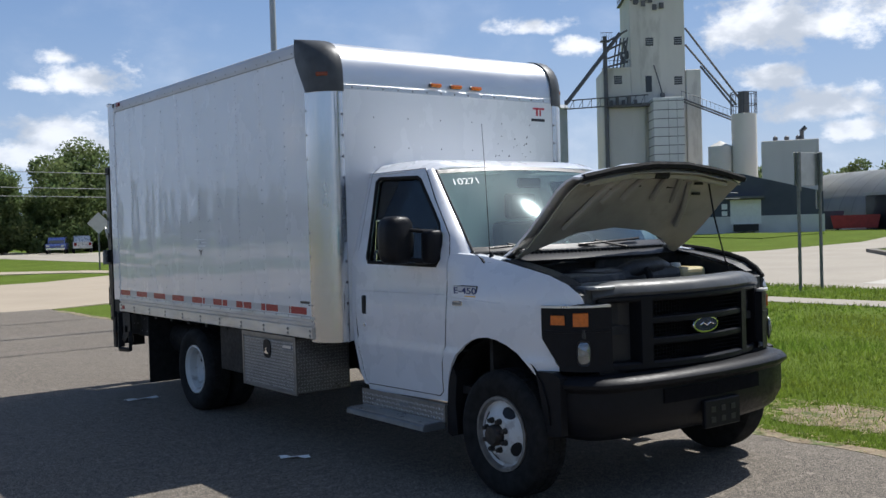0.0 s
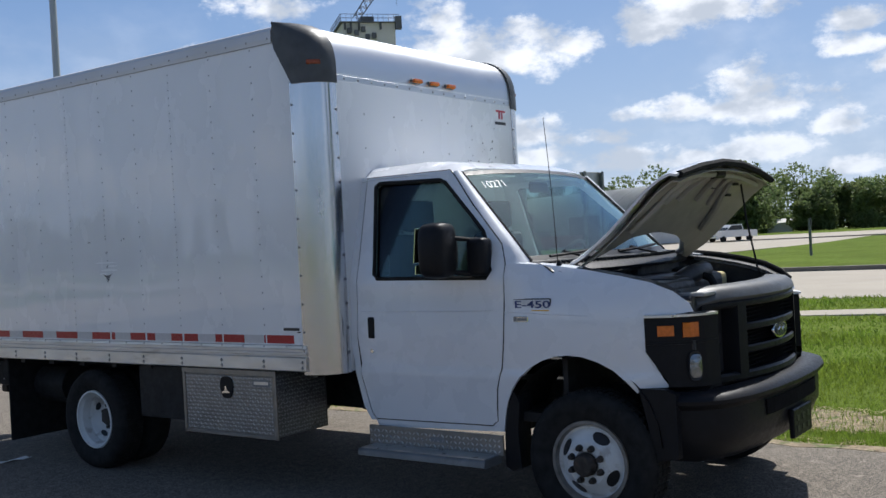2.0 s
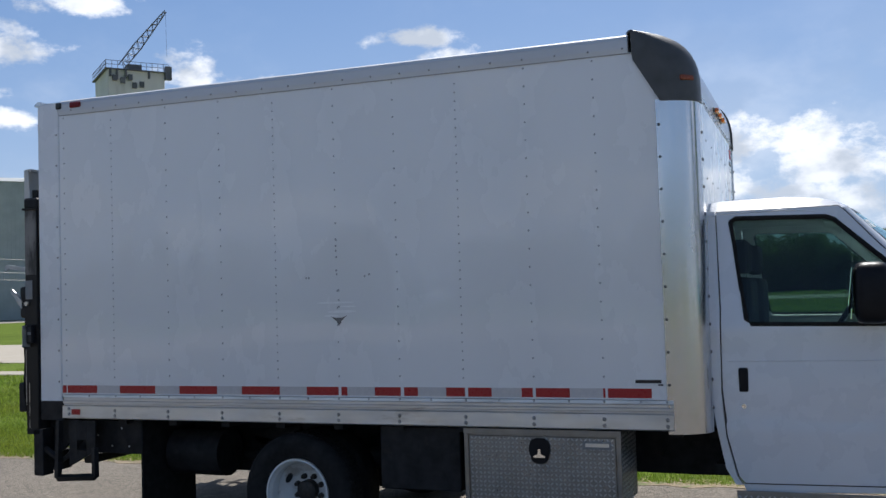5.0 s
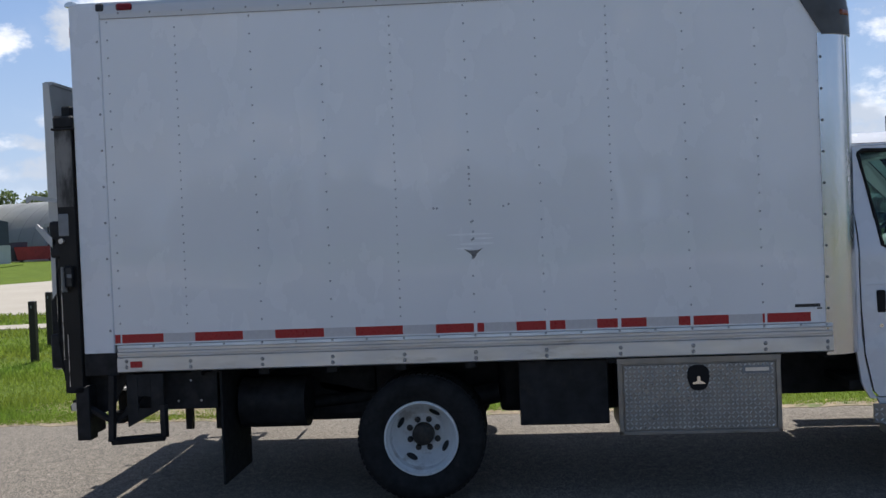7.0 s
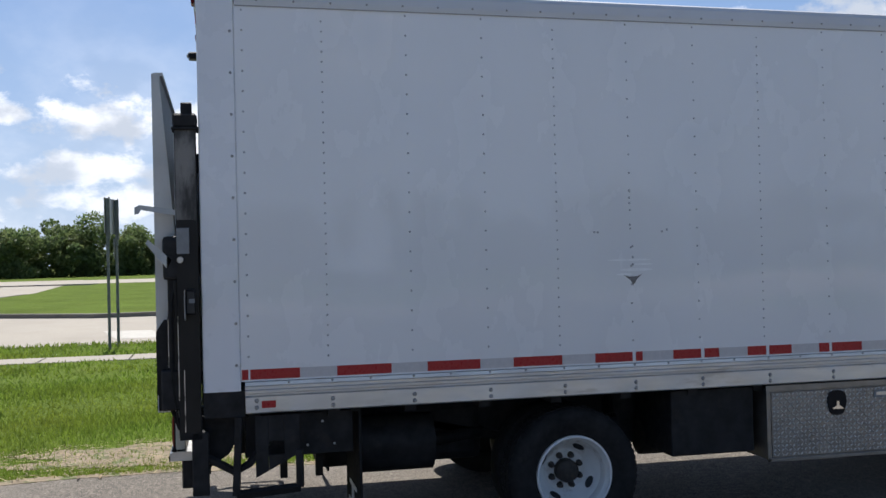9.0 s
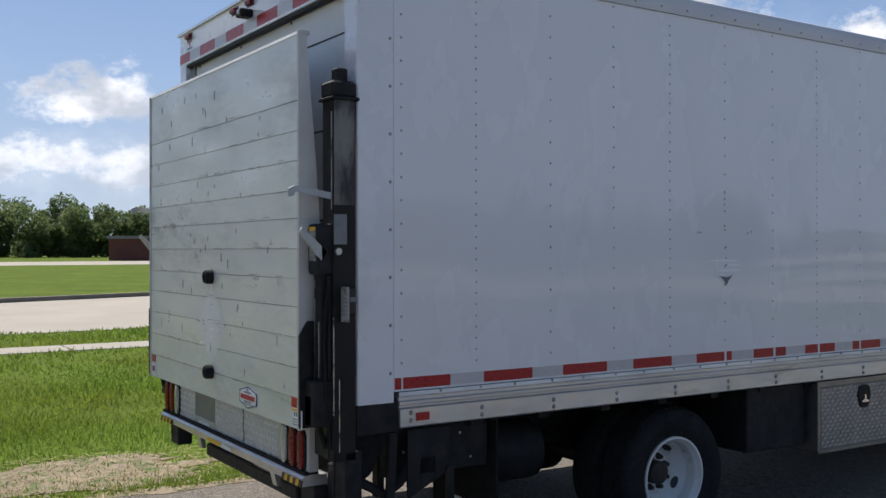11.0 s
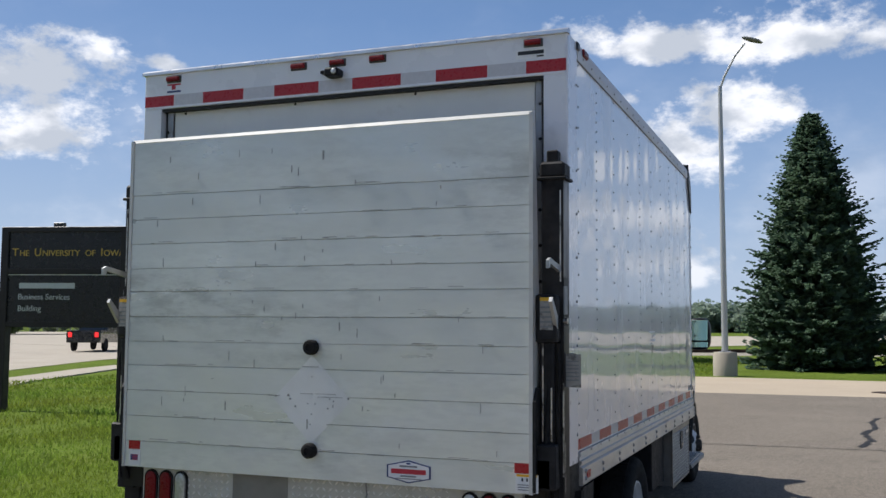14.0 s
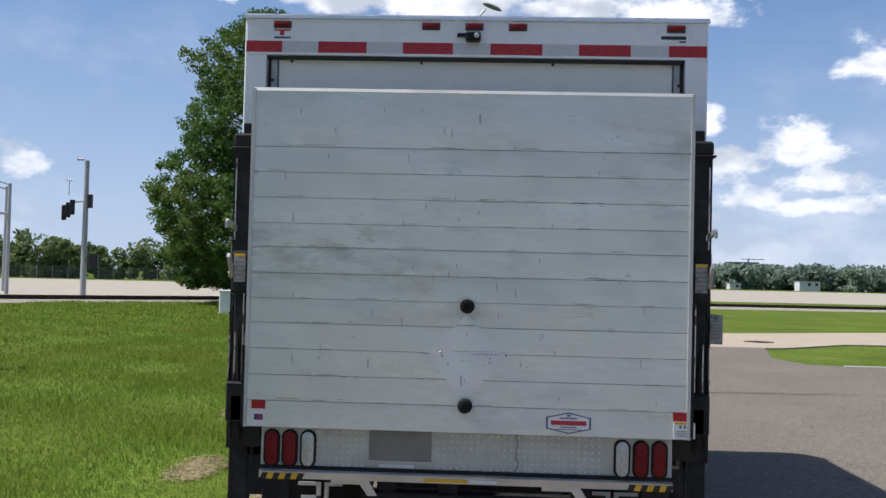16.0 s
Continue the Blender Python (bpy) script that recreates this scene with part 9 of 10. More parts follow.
for k in range(5):
    part("side_vent", on_mill(box(-0.35, 0.0, 1.5 + 1.5 * k, 2.3 + 1.5 * k, 25.4 + (k % 3), 26.4 + (k % 3))), M["mill_dark"], tw)
bm = bmesh.new()
for k in range(12):
    x = -0.3 + k * 0.79
    bx(bm, x - 0.025, x + 0.025, -0.37, -0.32, 34.5, 35.6)
    bx(bm, -0.37, -0.32, -0.3 + k * 0.88 - 0.025, -0.3 + k * 0.88 + 0.025, 34.5, 35.6)
for z in (35.05, 35.6):
    bx(bm, -0.37, 8.4, -0.37, -0.31, z - 0.03, z + 0.03)
    bx(bm, -0.37, -0.31, -0.37, 9.5, z - 0.03, z + 0.03)
bx(bm, -0.42, 8.5, -0.42, 9.7, 34.4, 34.52)
part("roof_railing", on_mill(bm), M["mill_dark"], tw, "dark roof railing")
part("roof_hut", on_mill(box(3.2, 5.0, 1.5, 4, 34.5, 35.7)), M["mill_dark"], tw)
part("roof_corner_gear", on_mill(box(7.8, 8.7, -0.7, 0.1, 33.4, 35.3)), M["mill_dark"], tw)
for x, z in ((0.3, 33.9), (1.2, 33.5), (2.4, 33.8), (5.6, 33.9)):
    part("deck_bracket", on_mill(box(x - 0.12, x + 0.12, -0.42, 0.0, z - 0.5, 34.4)), M["mill_dark"], tw)
bm = bmesh.new()
ca, cb = Vector((2.4, 2.0, 35.5)), Vector((8.6, 2.0, 44.0))
for s in (-1, 1):
    for q in (-1, 1):
        tube(bm, [ca + Vector((-0.35 * q, 0.45 * s, 0.30 * q)), ca.lerp(cb, 0.35) + Vector((-0.42 * q, 0.42 * s, 0.38 * q)), cb + Vector((-0.1 * q, 0.1 * s, 0.1 * q))], 0.09, 4)
for k in range(18):
    t0, t1, q = k / 18, (k + 1) / 18, (1 if k % 2 else -1)
    w0, w1 = 0.42 * (1 - 0.75 * t0), 0.42 * (1 - 0.75 * t1)
    for s in (-1, 1):
        tube(bm, [ca.lerp(cb, t0) + Vector((-w0 * q, w0 * s, w0 * q)), ca.lerp(cb, t1) + Vector((w1 * q, w1 * s, -w1 * q))], 0.05, 4)
tube(bm, [cb, cb + Vector((0.1, 0, -6.6))], 0.022, 4)
part("crane_boom", on_mill(bm), M["mill_dark"], tw, "lattice crane boom on the roof")
# elevator leg, bracing and spouts against the tower's left flank
bm = bmesh.new()
tube(bm, [(-3.75, -1.2, 0), (-3.75, -1.2, 28.2)], 0.30, 8)
tube(bm, [(-9.6, -2.0, 18.6), (-1.5, -0.8, 28.6)], 0.30, 8)
for k in range(4):
    tube(bm, [(-3.4, -1.2, 23.8 + k * 1.2), (-0.4, -0.4, 24.6 + k * 1.5)], 0.14, 5)
    tube(bm, [(-2.6 + 0.5 * k, -1.0, 23.7), (-1.9 + 0.5 * k, -0.6, 28.0)], 0.11, 5)
bx(bm, -4.4, -3.0, -1.9, -0.6, 27.4, 27.5)
part("elevator_leg", on_mill(bm), M["mill_dark"], mill, "dark conveyor leg and bracing")
bm = bmesh.new()
for k in range(7):
    x = -4.3 + 0.25 * k
    bx(bm, x - 0.02, x + 0.02, -1.9, -1.86, 27.5, 28.6)
bx(bm, -4.4, -2.7, -1.9, -1.86, 28.55, 28.62)
for k in range(9):
    x = -4.0 + 0.5 * k
    bx(bm, x - 0.02, x + 0.02, -0.6, -0.56, 23.7, 24.8)
bx(bm, -4.1, 0.0, -0.6, -0.56, 24.75, 24.82)
part("leg_railing", on_mill(bm), M["mill_dark"], mill, "thin dark railings")
bm = bmesh.new()
for z in (18.1, 19.3):
    tube(bm, [(-9.8, -1.8, z - 0.2), (2.2, -1.8, z + 0.3)], 0.09, 4)
for k in range(19):
    x = -9.7 + k * 0.63
    tube(bm, [(x, -1.8, 17.9 + 0.025 * k), (x + 0.63 * (k % 2), -1.8, 19.1 + 0.025 * k)], 0.05, 4)
bx(bm, -4.0, 2.3, -1.8, -0.6, 18.0, 18.25)
part("catwalk", on_mill(bm), M["mill_dark"], mill, "lattice catwalk")
for k, x in enumerate((-3.0, -2.2, -1.3, -0.5, 0.4)):
    part("catwalk_motor", on_mill(box(x - 0.22, x + 0.22, -1.5, -1.0, 18.25, 19.0 + 0.5 * (k % 2), 0.05)), M["mill_dark"], mill)
for a, b in (((7.9, 0, 29.2), (15.3, -1.2, 18.4)), ((7.9, 0, 26.8), (14.7, -1.2, 17.8)), ((9.9, -0.3, 23.6), (14.2, -1.2, 17.6))):
    part("spout_pipe", on_mill(tube(bmesh.new(), [a, b], 0.15, 6)), M["mill_dark"], mill, "sloping grain spout")
bm = bmesh.new()
for z in (0, 0.35):
    tube(bm, [(6.6, -3.0, 18.4 + z), (14.4, -1.6, 15.4 + z)], 0.12, 4)
tube(bm, [(6.6, -3.0, 19.8), (14.4, -1.6, 16.8)], 0.035, 4)
for k in range(14):
    f_ = k / 13
    tube(bm, [(6.6 + 7.8 * f_, -3.0 + 1.4 * f_, 18.4 - 3.0 * f_), (6.6 + 7.8 * f_, -3.0 + 1.4 * f_, 19.8 - 3.0 * f_)], 0.03, 4)
part("gangway", on_mill(bm), M["mill_dark"], mill, "sloping railed gangway to the silo")
sl = thing("steel_silo", (109.4, 72.2, 0), "slim pale silo with a railed top", "silo")
bm = bmesh.new()
lathe(bm, [(1.65, 0), (1.65, 15.6), (0, 15.8)], (109.4, 72.2, 0), "z", 20, False)
part("shell", bm, M["mill"], sl, smooth=True)
for k in range(12):
    a = k * math.pi / 6
    part("rail_post", tube(bmesh.new(), [(109.4 + 1.7 * math.cos(a), 72.2 + 1.7 * math.sin(a), 15.6), (109.4 + 1.7 * math.cos(a), 72.2 + 1.7 * math.sin(a), 18.5)], 0.05, 4), M["mill_dark"], sl)
for z in (16.8, 18.4):
    part("top_rail", lathe(bmesh.new(), [(1.72, z), (1.72, z + 0.1)], (109.4, 72.2, 0), "z", 16, False), M["mill_dark"], sl)
part("top_hut", box(108.9, 109.9, 71.7, 72.7, 15.7, 18.6), M["mill_dark"], sl)
s2 = thing("steel_silo", (108.0, 75.4, 0), "short pale silo tank", "silo")
bm = bmesh.new()
lathe(bm, [(1.6, 0), (1.6, 11.4), (0, 12.2)], (107.6, 74.8, 0), "z", 20, False)
part("shell", bm, M["mill"], s2, smooth=True)
bn = thing("loadout_bin", (104.5, 61.8, 0), "pale square load-out bin with roof vents", "bin")
part("body", turned(box(-3.3, 3.3, -3, 3, 0, 11.0, 0.08), 105.6, 62.8, -54), M["mill"], bn)
part("roof_vent", tube(bmesh.new(), [(105.6, 61.0, 11.0), (105.6, 61.0, 12.2), (105.9, 60.6, 12.6)], 0.28, 8), M["mill_dark"], bn)
for k in range(3):
    bm = bmesh.new()
    lathe(bm, [(0.3, 11.0), (0.3, 11.5), (0.0, 11.7)], (103.6 + k * 0.9, 63.4 - k * 1.0, 0), "z", 10, False)
    part("roof_vent", bm, M["mill_dark"], bn)

M["navy"] = mat("slate_blue_siding", (0.062, 0.072, 0.095), 0.6, 0.2, scale=0.4, vary=0.1)
M["galv_roof"] = mat("galvanised_arch_roof", (0.47, 0.48, 0.46), 0.45, 0.5, scale=0.3, vary=0.12, stretch=(1, 1, 1), stain=(0.35, 0.34, 0.32), stain_scale=0.4)
nv = thing("dock_building", (87.5, 55, 0), "slate blue shed with a loading dock door", "building")
NA = -54.0


def on_navy(bm):
    return turned(bm, 87.6, 55.4, NA)


part("wall", on_navy(prism(bmesh.new(), [(-9.5, 1.8), (-9.5, 6.6), (-5.5, 6.8), (-1.0, 6.4), (7.2, 4.2), (7.2, 1.8)], -0.2, 6, "y")), M["navy"], nv)
part("base_wall", on_navy(box(-9.6, 7.3, -0.3, 6.1, -0.1, 1.82)), M["white_band"], nv)
part("dock_door", on_navy(box(-2.3, 0.9, -0.36, -0.2, 0.95, 3.6)), M["door_white"], nv, "pale roller door")
part("dock_canopy", on_navy(box(-2.7, 1.2, -1.6, -0.2, 3.7, 3.95)), M["mill_dark"], nv)
part("dock_leveller", on_navy(box(-2.0, 0.6, -0.9, -0.3, 0.2, 0.95)), M["sig_black"], nv)
for x in (-3.2,):
    part("door_sign", on_navy(box(x, x + 0.6, -0.4, -0.33, 2.6, 3.2)), M["label_white"], nv)
    part("door_sign", on_navy(box(x, x + 0.6, -0.4, -0.33, 1.9, 2.4)), M["label_white"], nv)
qn = thing("arched_shed", (101, 43, 0), "arched galvanised shed with a slate end wall and sign", "building")
QA = -21.0


def on_q(bm):
    bmesh.ops.scale(bm, vec=(1, 1, 0.90), verts=bm.verts)   # a low arch
    return turned(bm, 103.2, 37.8, QA)


arc = [(7.5 * math.cos(math.pi * k / 20), 0.9 + 6.6 * math.sin(math.pi * k / 20)) for k in range(21)]
part("end_wall", on_q(prism(bmesh.new(), arc, 0.0, 0.3, "y")), M["navy"], qn, "slate blue end wall")
part("end_base", on_q(box(-7.5, 7.5, -0.1, 0.35, -0.1, 1.55)), M["white_band"], qn, "white block base")
bm = bmesh.new()
rows = []
for k in range(29):
    a = math.pi * k / 28
    rows.append([(7.7 * math.cos(a), y, 0.9 + 6.75 * math.sin(a)) for y in [-0.15 + 0.75 * q for q in range(33)]])
grid(bm, rows)
bmesh.ops.solidify(bm, geom=bm.faces[:], thickness=0.15)
part("arched_roof", on_q(bm), M["galv_roof"], qn, "galvanised arched roof", smooth=True)
for k in range(11):
    bm = bmesh.new()
    grid(bm, [[(7.78 * math.cos(math.pi * q / 28), y, 0.9 + 6.83 * math.sin(math.pi * q / 28)) for q in range(29)] for y in (0.6 + 2.2 * k, 0.72 + 2.2 * k)])
    part("roof_rib", on_q(bm), M["galv_mill"], qn)
part("side_base", on_q(box(-7.75, -7.45, 0.4, 23.6, -0.1, 0.95)), M["white_band"], qn)
board = part("name_board", on_q(box(-4.2, 4.2, -0.2, -0.02, 4.5, 5.5)), M["label_white"], qn, "white name board with dark bars")
for x0, x1 in ((-2.9, -0.6), (-0.3, 1.6), (1.9, 2.9)):
    part("bar", on_q(box(x0, x1, -0.24, -0.18, 4.84, 5.16)), M["label_grey"], board)
for x0 in (-4.05, 3.15):
    part("board_mark", on_q(box(x0, x0 + 0.9, -0.24, -0.18, 4.6, 5.4)), M["sig_black"], board)
part("door_sign", on_q(box(-6.9, -6.2, -0.15, -0.11, 2.2, 3.2)), M["label_white"], qn)
part("dark_door", on_q(box(-7.86, -7.4, 4.0, 9.0, 0.0, 4.1)), M["pane"], qn, "dark open side door")
part("door_hood", on_q(box(-8.1, -7.2, 3.8, 9.2, 4.1, 4.4)), M["galv_roof"], qn)

du = thing("dumpster", (97.8, 49.3, 0), "red open waste container by the shed", "dumpster")
bm = prism(bmesh.new(), [(-2.2, 0.2), (2.2, 0.2), (2.5, 1.6), (-2.5, 1.6)], -1.0, 1.0, "y")
part("body", turned(bm, 96.6, 48.8, -59), mat("dumpster_red", (0.28, 0.03, 0.03), 0.6, scale=2, vary=0.2), du)
for s in (-1.8, 1.8):
    part("foot", turned(box(s - 0.15, s + 0.15, -0.9, 0.9, 0.0, 0.2), 96.6, 48.8, -59), M["sig_black"], du)
d2 = thing("dumpster", (96.0, 51.6, 0), "dark blue waste container behind the red one", "dumpster")
part("body", turned(prism(bmesh.new(), [(-2.2, 0.1), (2.2, 0.1), (2.5, 2.1), (-2.5, 2.1)], -1.0, 1.0, "y"), 95.6, 52.4, -59), M["navy"], d2)
M["ribbed"] = mat("ribbed_grey_siding", (0.42, 0.45, 0.42), 0.55, 0.2, scale=0.6, vary=0.1)
gs = thing("storage_shed", tuple(mill_o @ Vector((-17, 4, 0))), "pale green-grey ribbed metal shed beside the elevator", "building")
part("wall", on_mill(box(-25, -9.15, 1, 9, 0, 18.4)), M["ribbed"], gs)
bm = bmesh.new()
for k in range(32):
    bx(bm, -25 + k * 0.5, -24.88 + k * 0.5, 0.92, 1.0, 0, 18.4)
part("wall_ribs", on_mill(bm), M["ribbed"], gs, "", kind="stuff")
part("roof", on_mill(prism(bmesh.new(), [(0.7, 18.4), (5, 19.4), (9.3, 18.4)], -25.3, -8.95, "x")), M["galv_roof"], gs)


# ---- vehicles ----
def vehicle(name, x, y, ang, paint, label, pickup=True):
    t = thing(name, (x, y, 0), label, "vehicle")
    def at(bm):
        return turned(bm, x, y, ang)
    if pickup:
        prof = [(-2.8, 0.5), (2.7, 0.5), (2.75, 0.95), (2.55, 1.1), (1.4, 1.18), (-0.7, 1.2), (-2.8, 1.18)]
        roof = [(1.25, 1.16), (0.55, 1.80), (-0.9, 1.82), (-1.05, 1.18)]
    else:
        k = 1.12 if name == "suv" else 1.0
        prof = [(-2.3, 0.45), (2.3, 0.45), (2.35, 0.85 * k), (2.1, 1.0 * k), (1.1, 1.08 * k), (-2.2, 1.12 * k), (-2.35, 0.9 * k)]
        roof = [(1.05, 1.06 * k), (0.35, 1.70 * k), (-1.9, 1.72 * k), (-2.25, 1.1 * k)]
    part("body", at(prism(bmesh.new(), prof, -0.95, 0.95, "y")), paint, t)
    part("cabin", at(prism(bmesh.new(), roof, -0.82, 0.82, "y")), paint, t)
    inner = [(roof[0][0] - 0.12, roof[0][1] + 0.06), (roof[1][0] - 0.03, roof[1][1] - 0.1), (roof[2][0] + 0.08, roof[2][1] - 0.1), (roof[3][0] + 0.14, roof[3][1] + 0.06)]
    part("side_glass", at(prism(bmesh.new(), inner, -0.832, 0.832, "y")), M["pane"], t, "dark side windows")
    part("screen_glass", at(prism(bmesh.new(), [(roof[0][0] + 0.01, roof[0][1] + 0.05), (roof[1][0] + 0.02, roof[1][1] - 0.06), (roof[1][0] - 0.02, roof[1][1] - 0.07), (roof[0][0] - 0.03, roof[0][1] + 0.04)], -0.74, 0.74, "y")), M["pane"], t)
    for wx in (-1.75, 1.75):
        for wy in (-0.97, 0.77):
            bm = bmesh.new()
            lathe(bm, [(0.0, 0.0), (0.2, 0.0), (0.23, -0.01), (0.36, 0.0), (0.38, 0.05), (0.38, 0.17), (0.0, 0.2)], (wx if pickup else wx * 0.8, wy, 0.38), "y", 18, False)
            part("wheel", at(bm), M["rubber"], t)
    part("front_bumper", at(box(2.66 if pickup else 2.28, 2.82 if pickup else 2.42, -0.9, 0.9, 0.42, 0.66, 0.03)), M["chrome"], t)
    for s in (-0.72, 0.72):
        part("tail_light", at(box(-2.84 if pickup else -2.38, -2.78 if pickup else -2.3, s - 0.12, s + 0.12, 0.78, 1.1)), M["lens_red"], t)
        part("head_light", at(box(2.68 if pickup else 2.28, 2.76 if pickup else 2.37, s - 0.16, s + 0.16, 0.76, 0.94)), M["lens_clear"], t)
    return t


M["car_white"] = mat("car_white", (0.7, 0.7, 0.7), 0.3, coat=0.6, scale=3, vary=0.03)
M["car_silver"] = mat("car_silver", (0.42, 0.43, 0.44), 0.3, 0.5, coat=0.6, scale=3, vary=0.03)
M["car_dark"] = mat("car_dark", (0.02, 0.021, 0.024), 0.25, coat=0.8, scale=3, vary=0.1)
M["car_blue"] = mat("car_blue", (0.03, 0.05, 0.17), 0.3, coat=0.6, scale=3, vary=0.1)
vehicle("pickup_truck", 99.3, 29.6, 150, M["car_white"], "white pickup truck parked by the shed")
vehicle("car", 26.2, 97, 250, M["car_blue"], "dark blue car parked before the woods", False)
vehicle("pickup_truck", 28.9, 97.5, 75, M["car_silver"], "pale pickup truck parked before the woods")

M["car_maroon"] = mat("car_maroon", (0.020, 0.009, 0.011), 0.3, coat=0.7, scale=3, vary=0.1)
M["brake"] = mat("lit_brake_lens", (0.75, 0.03, 0.03), 0.3, emit=1.2)
suv = vehicle("suv", 37.4, -26.9, -68.0, M["car_maroon"], "dark maroon sport utility vehicle waiting on the road", False)
part("side_trim", turned(box(-2.2, 2.2, -0.965, 0.965, 0.46, 0.66, 0.01), 37.4, -26.9, -68.0), M["car_silver"], suv, "silver lower trim")
for s_ in (-0.62, 0.62):
    part("roof_rail", turned(box(-1.7, 0.1, s_ - 0.03, s_ + 0.03, 1.93, 1.98, 0.01), 37.4, -26.9, -68.0), M["car_dark"], suv)
part("rear_bumper", turned(box(-2.5, -2.3, -0.92, 0.92, 0.46, 0.66, 0.03), 37.4, -26.9, -68.0), M["chrome"], suv)
pk = vehicle("pickup_truck", 39.2, -42.6, -66.6, M["car_dark"], "black pickup truck waiting on the road with brake lights on")
for s_ in (-0.74, 0.74):
    part("brake_light", turned(box(-2.87, -2.82, s_ - 0.1, s_ + 0.1, 0.82, 1.08), 39.2, -42.6, -66.6), M["brake"], pk, "lit red brake light")
vehicle("pickup_truck", 50.9, -62.7, 125, M["car_white"], "white pickup truck coming up the far road")

# ---- distant town and fence ----
M["far_white"] = mat("far_white_walls", (0.55, 0.56, 0.58), 0.7, scale=0.1, vary=0.05)
M["far_brick"] = mat("far_grey_walls", (0.24, 0.22, 0.22), 0.7, scale=0.1, vary=0.1)
r_ = random.Random(77)
for x, y, w, h, d, m_ in ((-114.5, -362, 7.4, 3.5, 6, "far_white"), (-47.6, -364, 6.4, 3.2, 5, "far_white"), (-36, -366, 7, 2.0, 5, "far_brick"), (-64, -366, 8, 2.2, 6, "far_brick"), (-76, -364, 5, 1.9, 5, "far_white"), (-88, -362, 4, 2.3, 5, "far_white"), (-22, -362, 5, 2.3, 5, "far_white"), (-150, -360, 9, 1.9, 6, "far_white"), (-106.2, -424, 11.9, 11.1, 8, "far_brick"), (-123, -424, 8, 9.2, 8, "far_brick"), (-130, -424, 5, 8.6, 8, "far_white"), (-156.6, -424, 14, 9.4, 8, "far_brick")):
    b_ = thing("far_building", (x, y, 0), "small pale building on the horizon" if m_ == "far_white" else "low grey building on the horizon", "building")
    wall = part("wall", box(x - w / 2, x + w / 2, y - d / 2, y + d / 2, -0.1, h), M[m_], b_)
    part("roof", box(x - w / 2 - 0.2, x + w / 2 + 0.2, y - d / 2 - 0.2, y + d / 2 + 0.2, h, h + 0.25), M["mill_dark"], b_)
    for k in range(int(w / 2.6)):
        xx = x - w / 2 + 1.3 + k * 2.6
        part("window", box(xx - 0.5, xx + 0.5, y + d / 2, y + d / 2 + 0.05, h - 1.6, h - 0.6), M["pane"], b_)
cr = thing("tower_crane", (-110.6, -430, 0), "slim tower crane over the far town", "crane")
part("mast", box(-110.9, -110.3, -430.3, -429.7, -0.1, 13.2), M["galv_mill"], cr)
part("jib", box(-117.5, -107.5, -430.2, -429.8, 12.7, 13.0), M["galv_mill"], cr)
fn = thing("chain_link_fence", (70, -150, 0), "far grey chain-link fence below the trees", "fence", "", "structure")
bm = bmesh.new()
for k in range(60):
    x, y = 40 + k * 2.2, -168 + k * 0.9
    tube(bm, [(x, y, -0.1), (x, y, 2.0)], 0.04, 4)
part("fence_posts", bm, M["pole_grey"], fn, "", kind="stuff")
M["mesh"] = mat("chain_mesh", (0.20, 0.21, 0.20), 0.7, 0.3, scale=1, vary=0.1)
bm = bmesh.new()
for k in range(9):
    tube(bm, [(40, -168, 0.1 + k * 0.23), (170, -114.8, 0.1 + k * 0.23)], 0.03, 3)
part("fence_wires", bm, M["mesh"], fn, "", kind="stuff")
ub = thing("utility_box", (11.3, -33.9, 0), "pale utility cabinet on the lawn", "cabinet")
part("body", box(10.75, 11.8, -34.3, -33.6, -0.05, 0.84, 0.03), M["door_white"], ub)
part("lid", box(10.71, 11.84, -34.34, -33.56, 0.84, 0.90, 0.015), M["door_white"], ub)
mh = tagged(part("manhole_cover", (lambda b: (lathe(b, [(0.42, -0.05), (0.42, 0.004), (0.38, 0.008), (0.0, 0.008)], (-2.4, -22.6, 0), "z", 20, False), b)[1])(bmesh.new()), M["rust"]), "rusty round manhole cover in the driveway", "manhole", "manhole covers")
copy_thing(mh, Matrix.Translation((-4.2, -0.9, 0)))

# ---- low building across the far road ----
lb = thing("low_building", (146, -70, 0), "long low pale building with a dark red end beyond the road", "building")
LA = math.degrees(math.atan2(-85.0 + 40.0, 137.0 - 159.0))


def on_low(bm):
    return turned(bm, 159.0, -40.0, LA)


LL = math.hypot(22, 45)
M["red_brick"] = mat("dark_red_brick", (0.16, 0.055, 0.045), 0.8, scale=0.5, vary=0.15)
part("wall", on_low(box(20.5, 31.6, -9, 0, 0, 3.2)), M["white_band"], lb, "pale block wall")
part("end_wall", on_low(box(31.62, LL, -9.3, 0, 0, 3.3)), M["red_brick"], lb, "dark red brick end")
part("end_wall", on_low(box(0, 20.48, -9.3, 0, 0, 3.3)), M["red_brick"], lb, "dark red brick end")
part("roof", on_low(box(-0.3, LL + 0.3, -9.7, 0.35, 3.3, 3.75)), M["far_brick"], lb, "dark flat roof edge")
part("upper_roof", on_low(prism(bmesh.new(), [(-6, 3.75), (-5, 4.5), (-1, 4.5), (0, 3.75)], 6, 23, "x")), M["far_white"], lb, "pale raised roof")
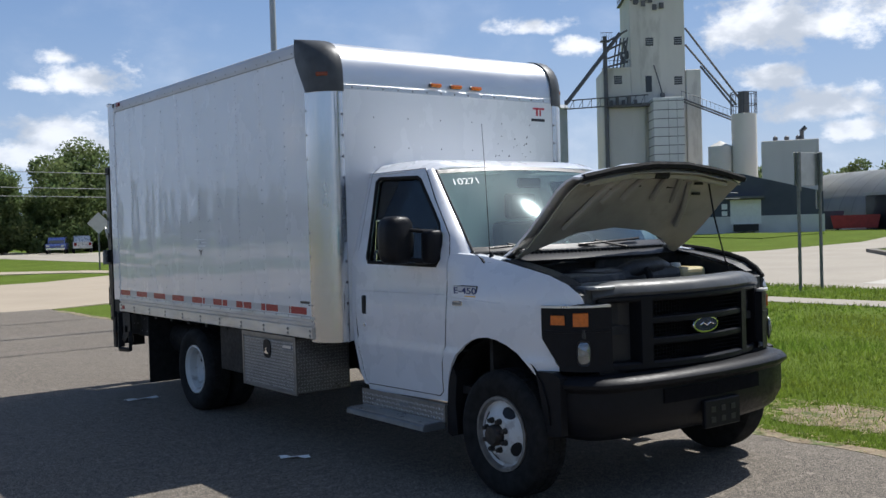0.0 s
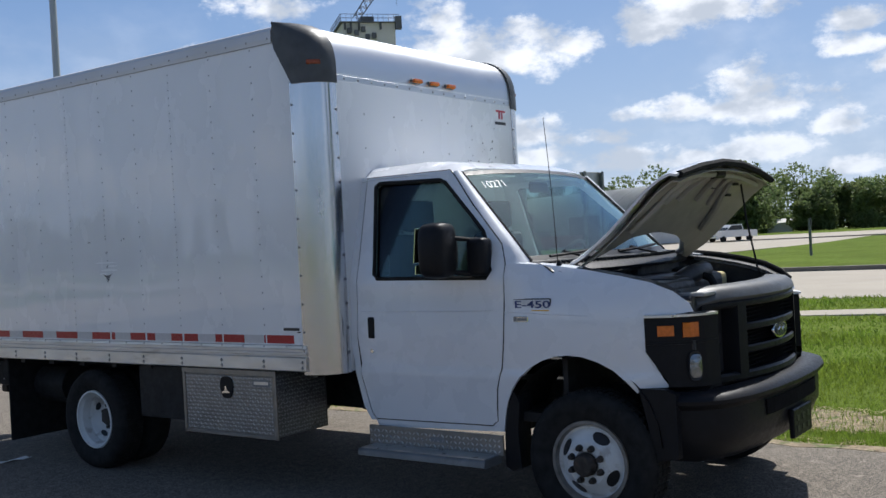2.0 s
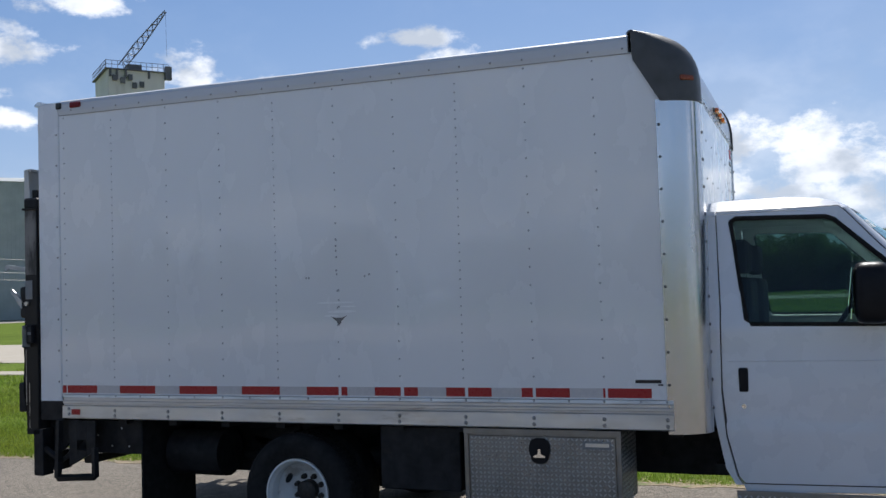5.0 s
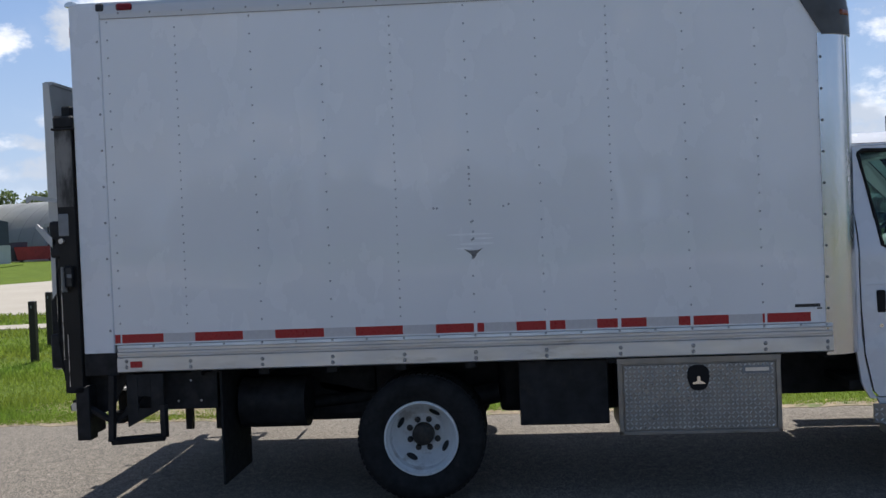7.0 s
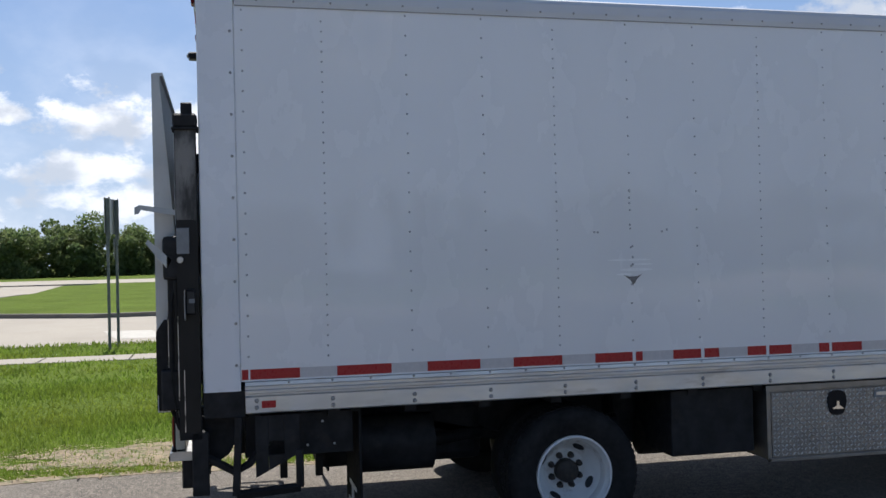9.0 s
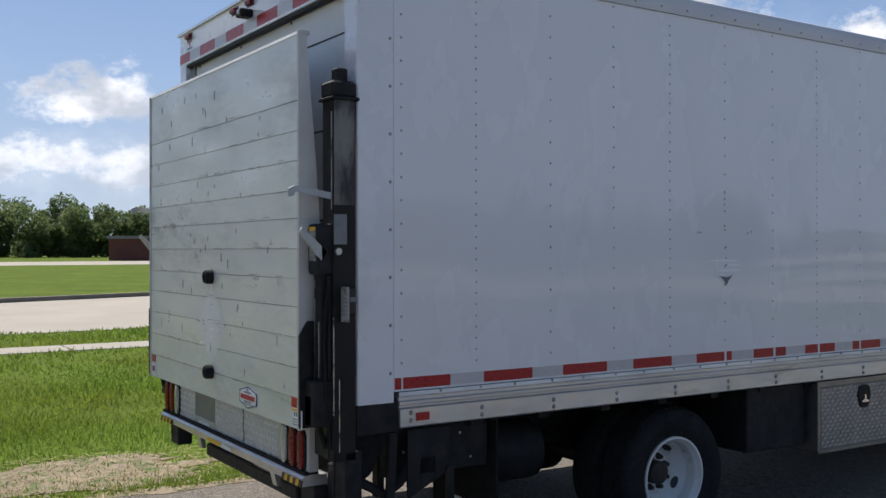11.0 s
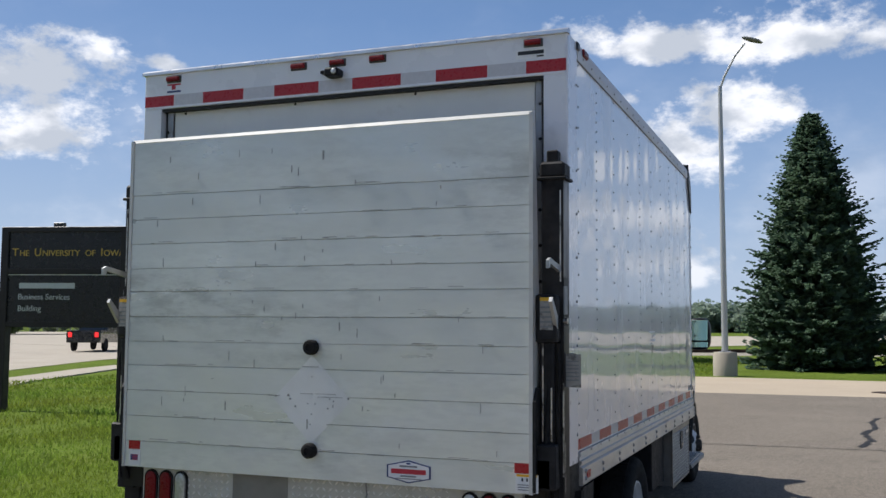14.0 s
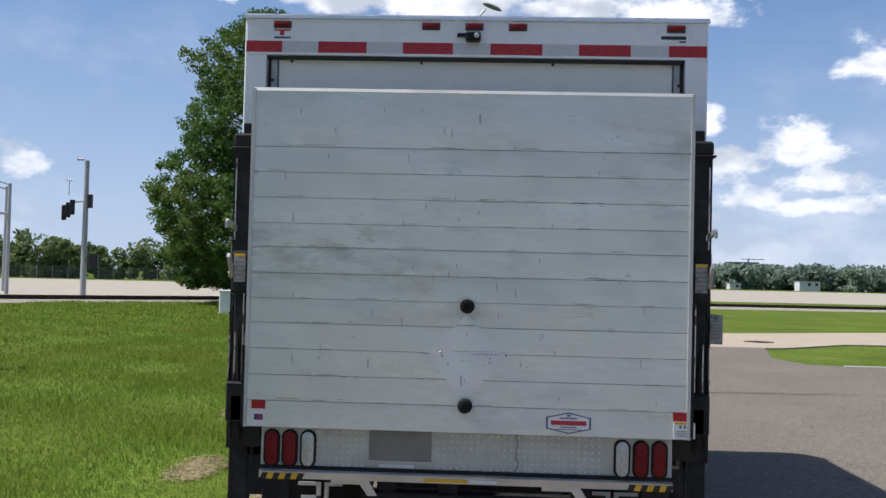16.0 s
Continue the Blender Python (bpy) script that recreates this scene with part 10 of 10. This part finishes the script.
for u0, u1, z0, z1 in ((32.9, 34.4, 0.7, 1.9), (36.5, 38.5, 0.7, 1.9), (17.6, 19.6, 0.4, 2.2), (14.0, 16.0, 0.7, 2.0)):
    w_ = part("window", on_low(box(u0, u1, -9.36, -9.28, z0, z1)), M["pane"], lb, "dark window")
    part("window_frame", on_low(box(u0 - 0.1, u1 + 0.1, -9.34, -9.29, z0 - 0.12, z0)), M["far_white"], w_)
for k in range(4):
    u = 21.4 + k * 0.55
    h = thing("hedge", tuple(Matrix.Translation((159, -40, 0)) @ Matrix.Rotation(radians(LA), 4, "Z") @ Vector((u, -10.4, 0))), "low dark clipped hedge before the white wall", "hedge", "hedges by the low building")
    nr_ = np.random.RandomState(50 + k)
    c_ = clumps(nr_, h.location + Vector((0, 0, 0.45)), (0.45, 0.45, 0.45), 260, 0.2)
    cards("foliage", c_, nr_.uniform(0.06, 0.12, 260), M["needle"], h, 0.2, 50 + k)
cy = thing("cypress_tree", tuple(Matrix.Translation((159, -40, 0)) @ Matrix.Rotation(radians(LA), 4, "Z") @ Vector((23.3, -10.3, 0))), "narrow dark conifer before the white wall", "tree")
nr_ = np.random.RandomState(61)
zz = nr_.uniform(0.1, 1.0, 1500)
c_ = np.stack([nr_.normal(0, 0.30, 1500) * (1.25 - zz), nr_.normal(0, 0.30, 1500) * (1.25 - zz), zz * 3.9], 1) + np.array(cy.location)
cards("foliage", c_, nr_.uniform(0.07, 0.14, 1500), M["needle"], cy, 0.4, 61)
part("trunk", tube(bmesh.new(), [cy.location + Vector((0, 0, -0.1)), cy.location + Vector((0, 0, 2.5))], 0.08, 6), M["bark"], cy)
bu = thing("shrub", tuple(Matrix.Translation((159, -40, 0)) @ Matrix.Rotation(radians(LA), 4, "Z") @ Vector((25.0, -10.6, 0))), "yellow-green shrub before the white wall", "shrub")
nr_ = np.random.RandomState(62)
cards("foliage", clumps(nr_, bu.location + Vector((0, 0, 0.8)), (0.6, 0.6, 0.9), 500, 0.2), nr_.uniform(0.06, 0.12, 500), M["blade"], bu, 0.3, 62)
# dark metal sculptures on the wall's foot: leaning blades on a low plinth
for u, h_, lean in ((24.6, 2.7, -0.5), (26.4, 2.2, 0.35), (27.4, 2.7, 0.1), (28.5, 2.6, -0.15)):
    q = Matrix.Translation((159, -40, 0)) @ Matrix.Rotation(radians(LA), 4, "Z") @ Vector((u, -10.0, 0))
    sc = thing("sculpture", tuple(q), "dark metal blade sculpture on a low plinth", "sculpture", "sculptures by the low building")
    part("plinth", on_low(box(u - 0.5, u + 0.5, -10.3, -9.7, -0.05, 0.55, 0.03)), M["sig_black"], sc)
    part("blade", on_low(prism(bmesh.new(), [(u - 0.28, 0.55), (u + 0.30, 0.55), (u + 0.42 + lean, h_ * 0.7), (u + lean * 0.8, h_), (u - 0.25 + lean, h_ * 0.75)], -10.08, -9.96, "y")), M["sig_black"], sc)
lot_q = Matrix.Translation((159, -40, 0)) @ Matrix.Rotation(radians(LA), 4, "Z") @ Vector((28.6, -12.5, 0))
vehicle("car", lot_q.x, lot_q.y, LA, M["car_silver"], "silver car parked before the low building", False)
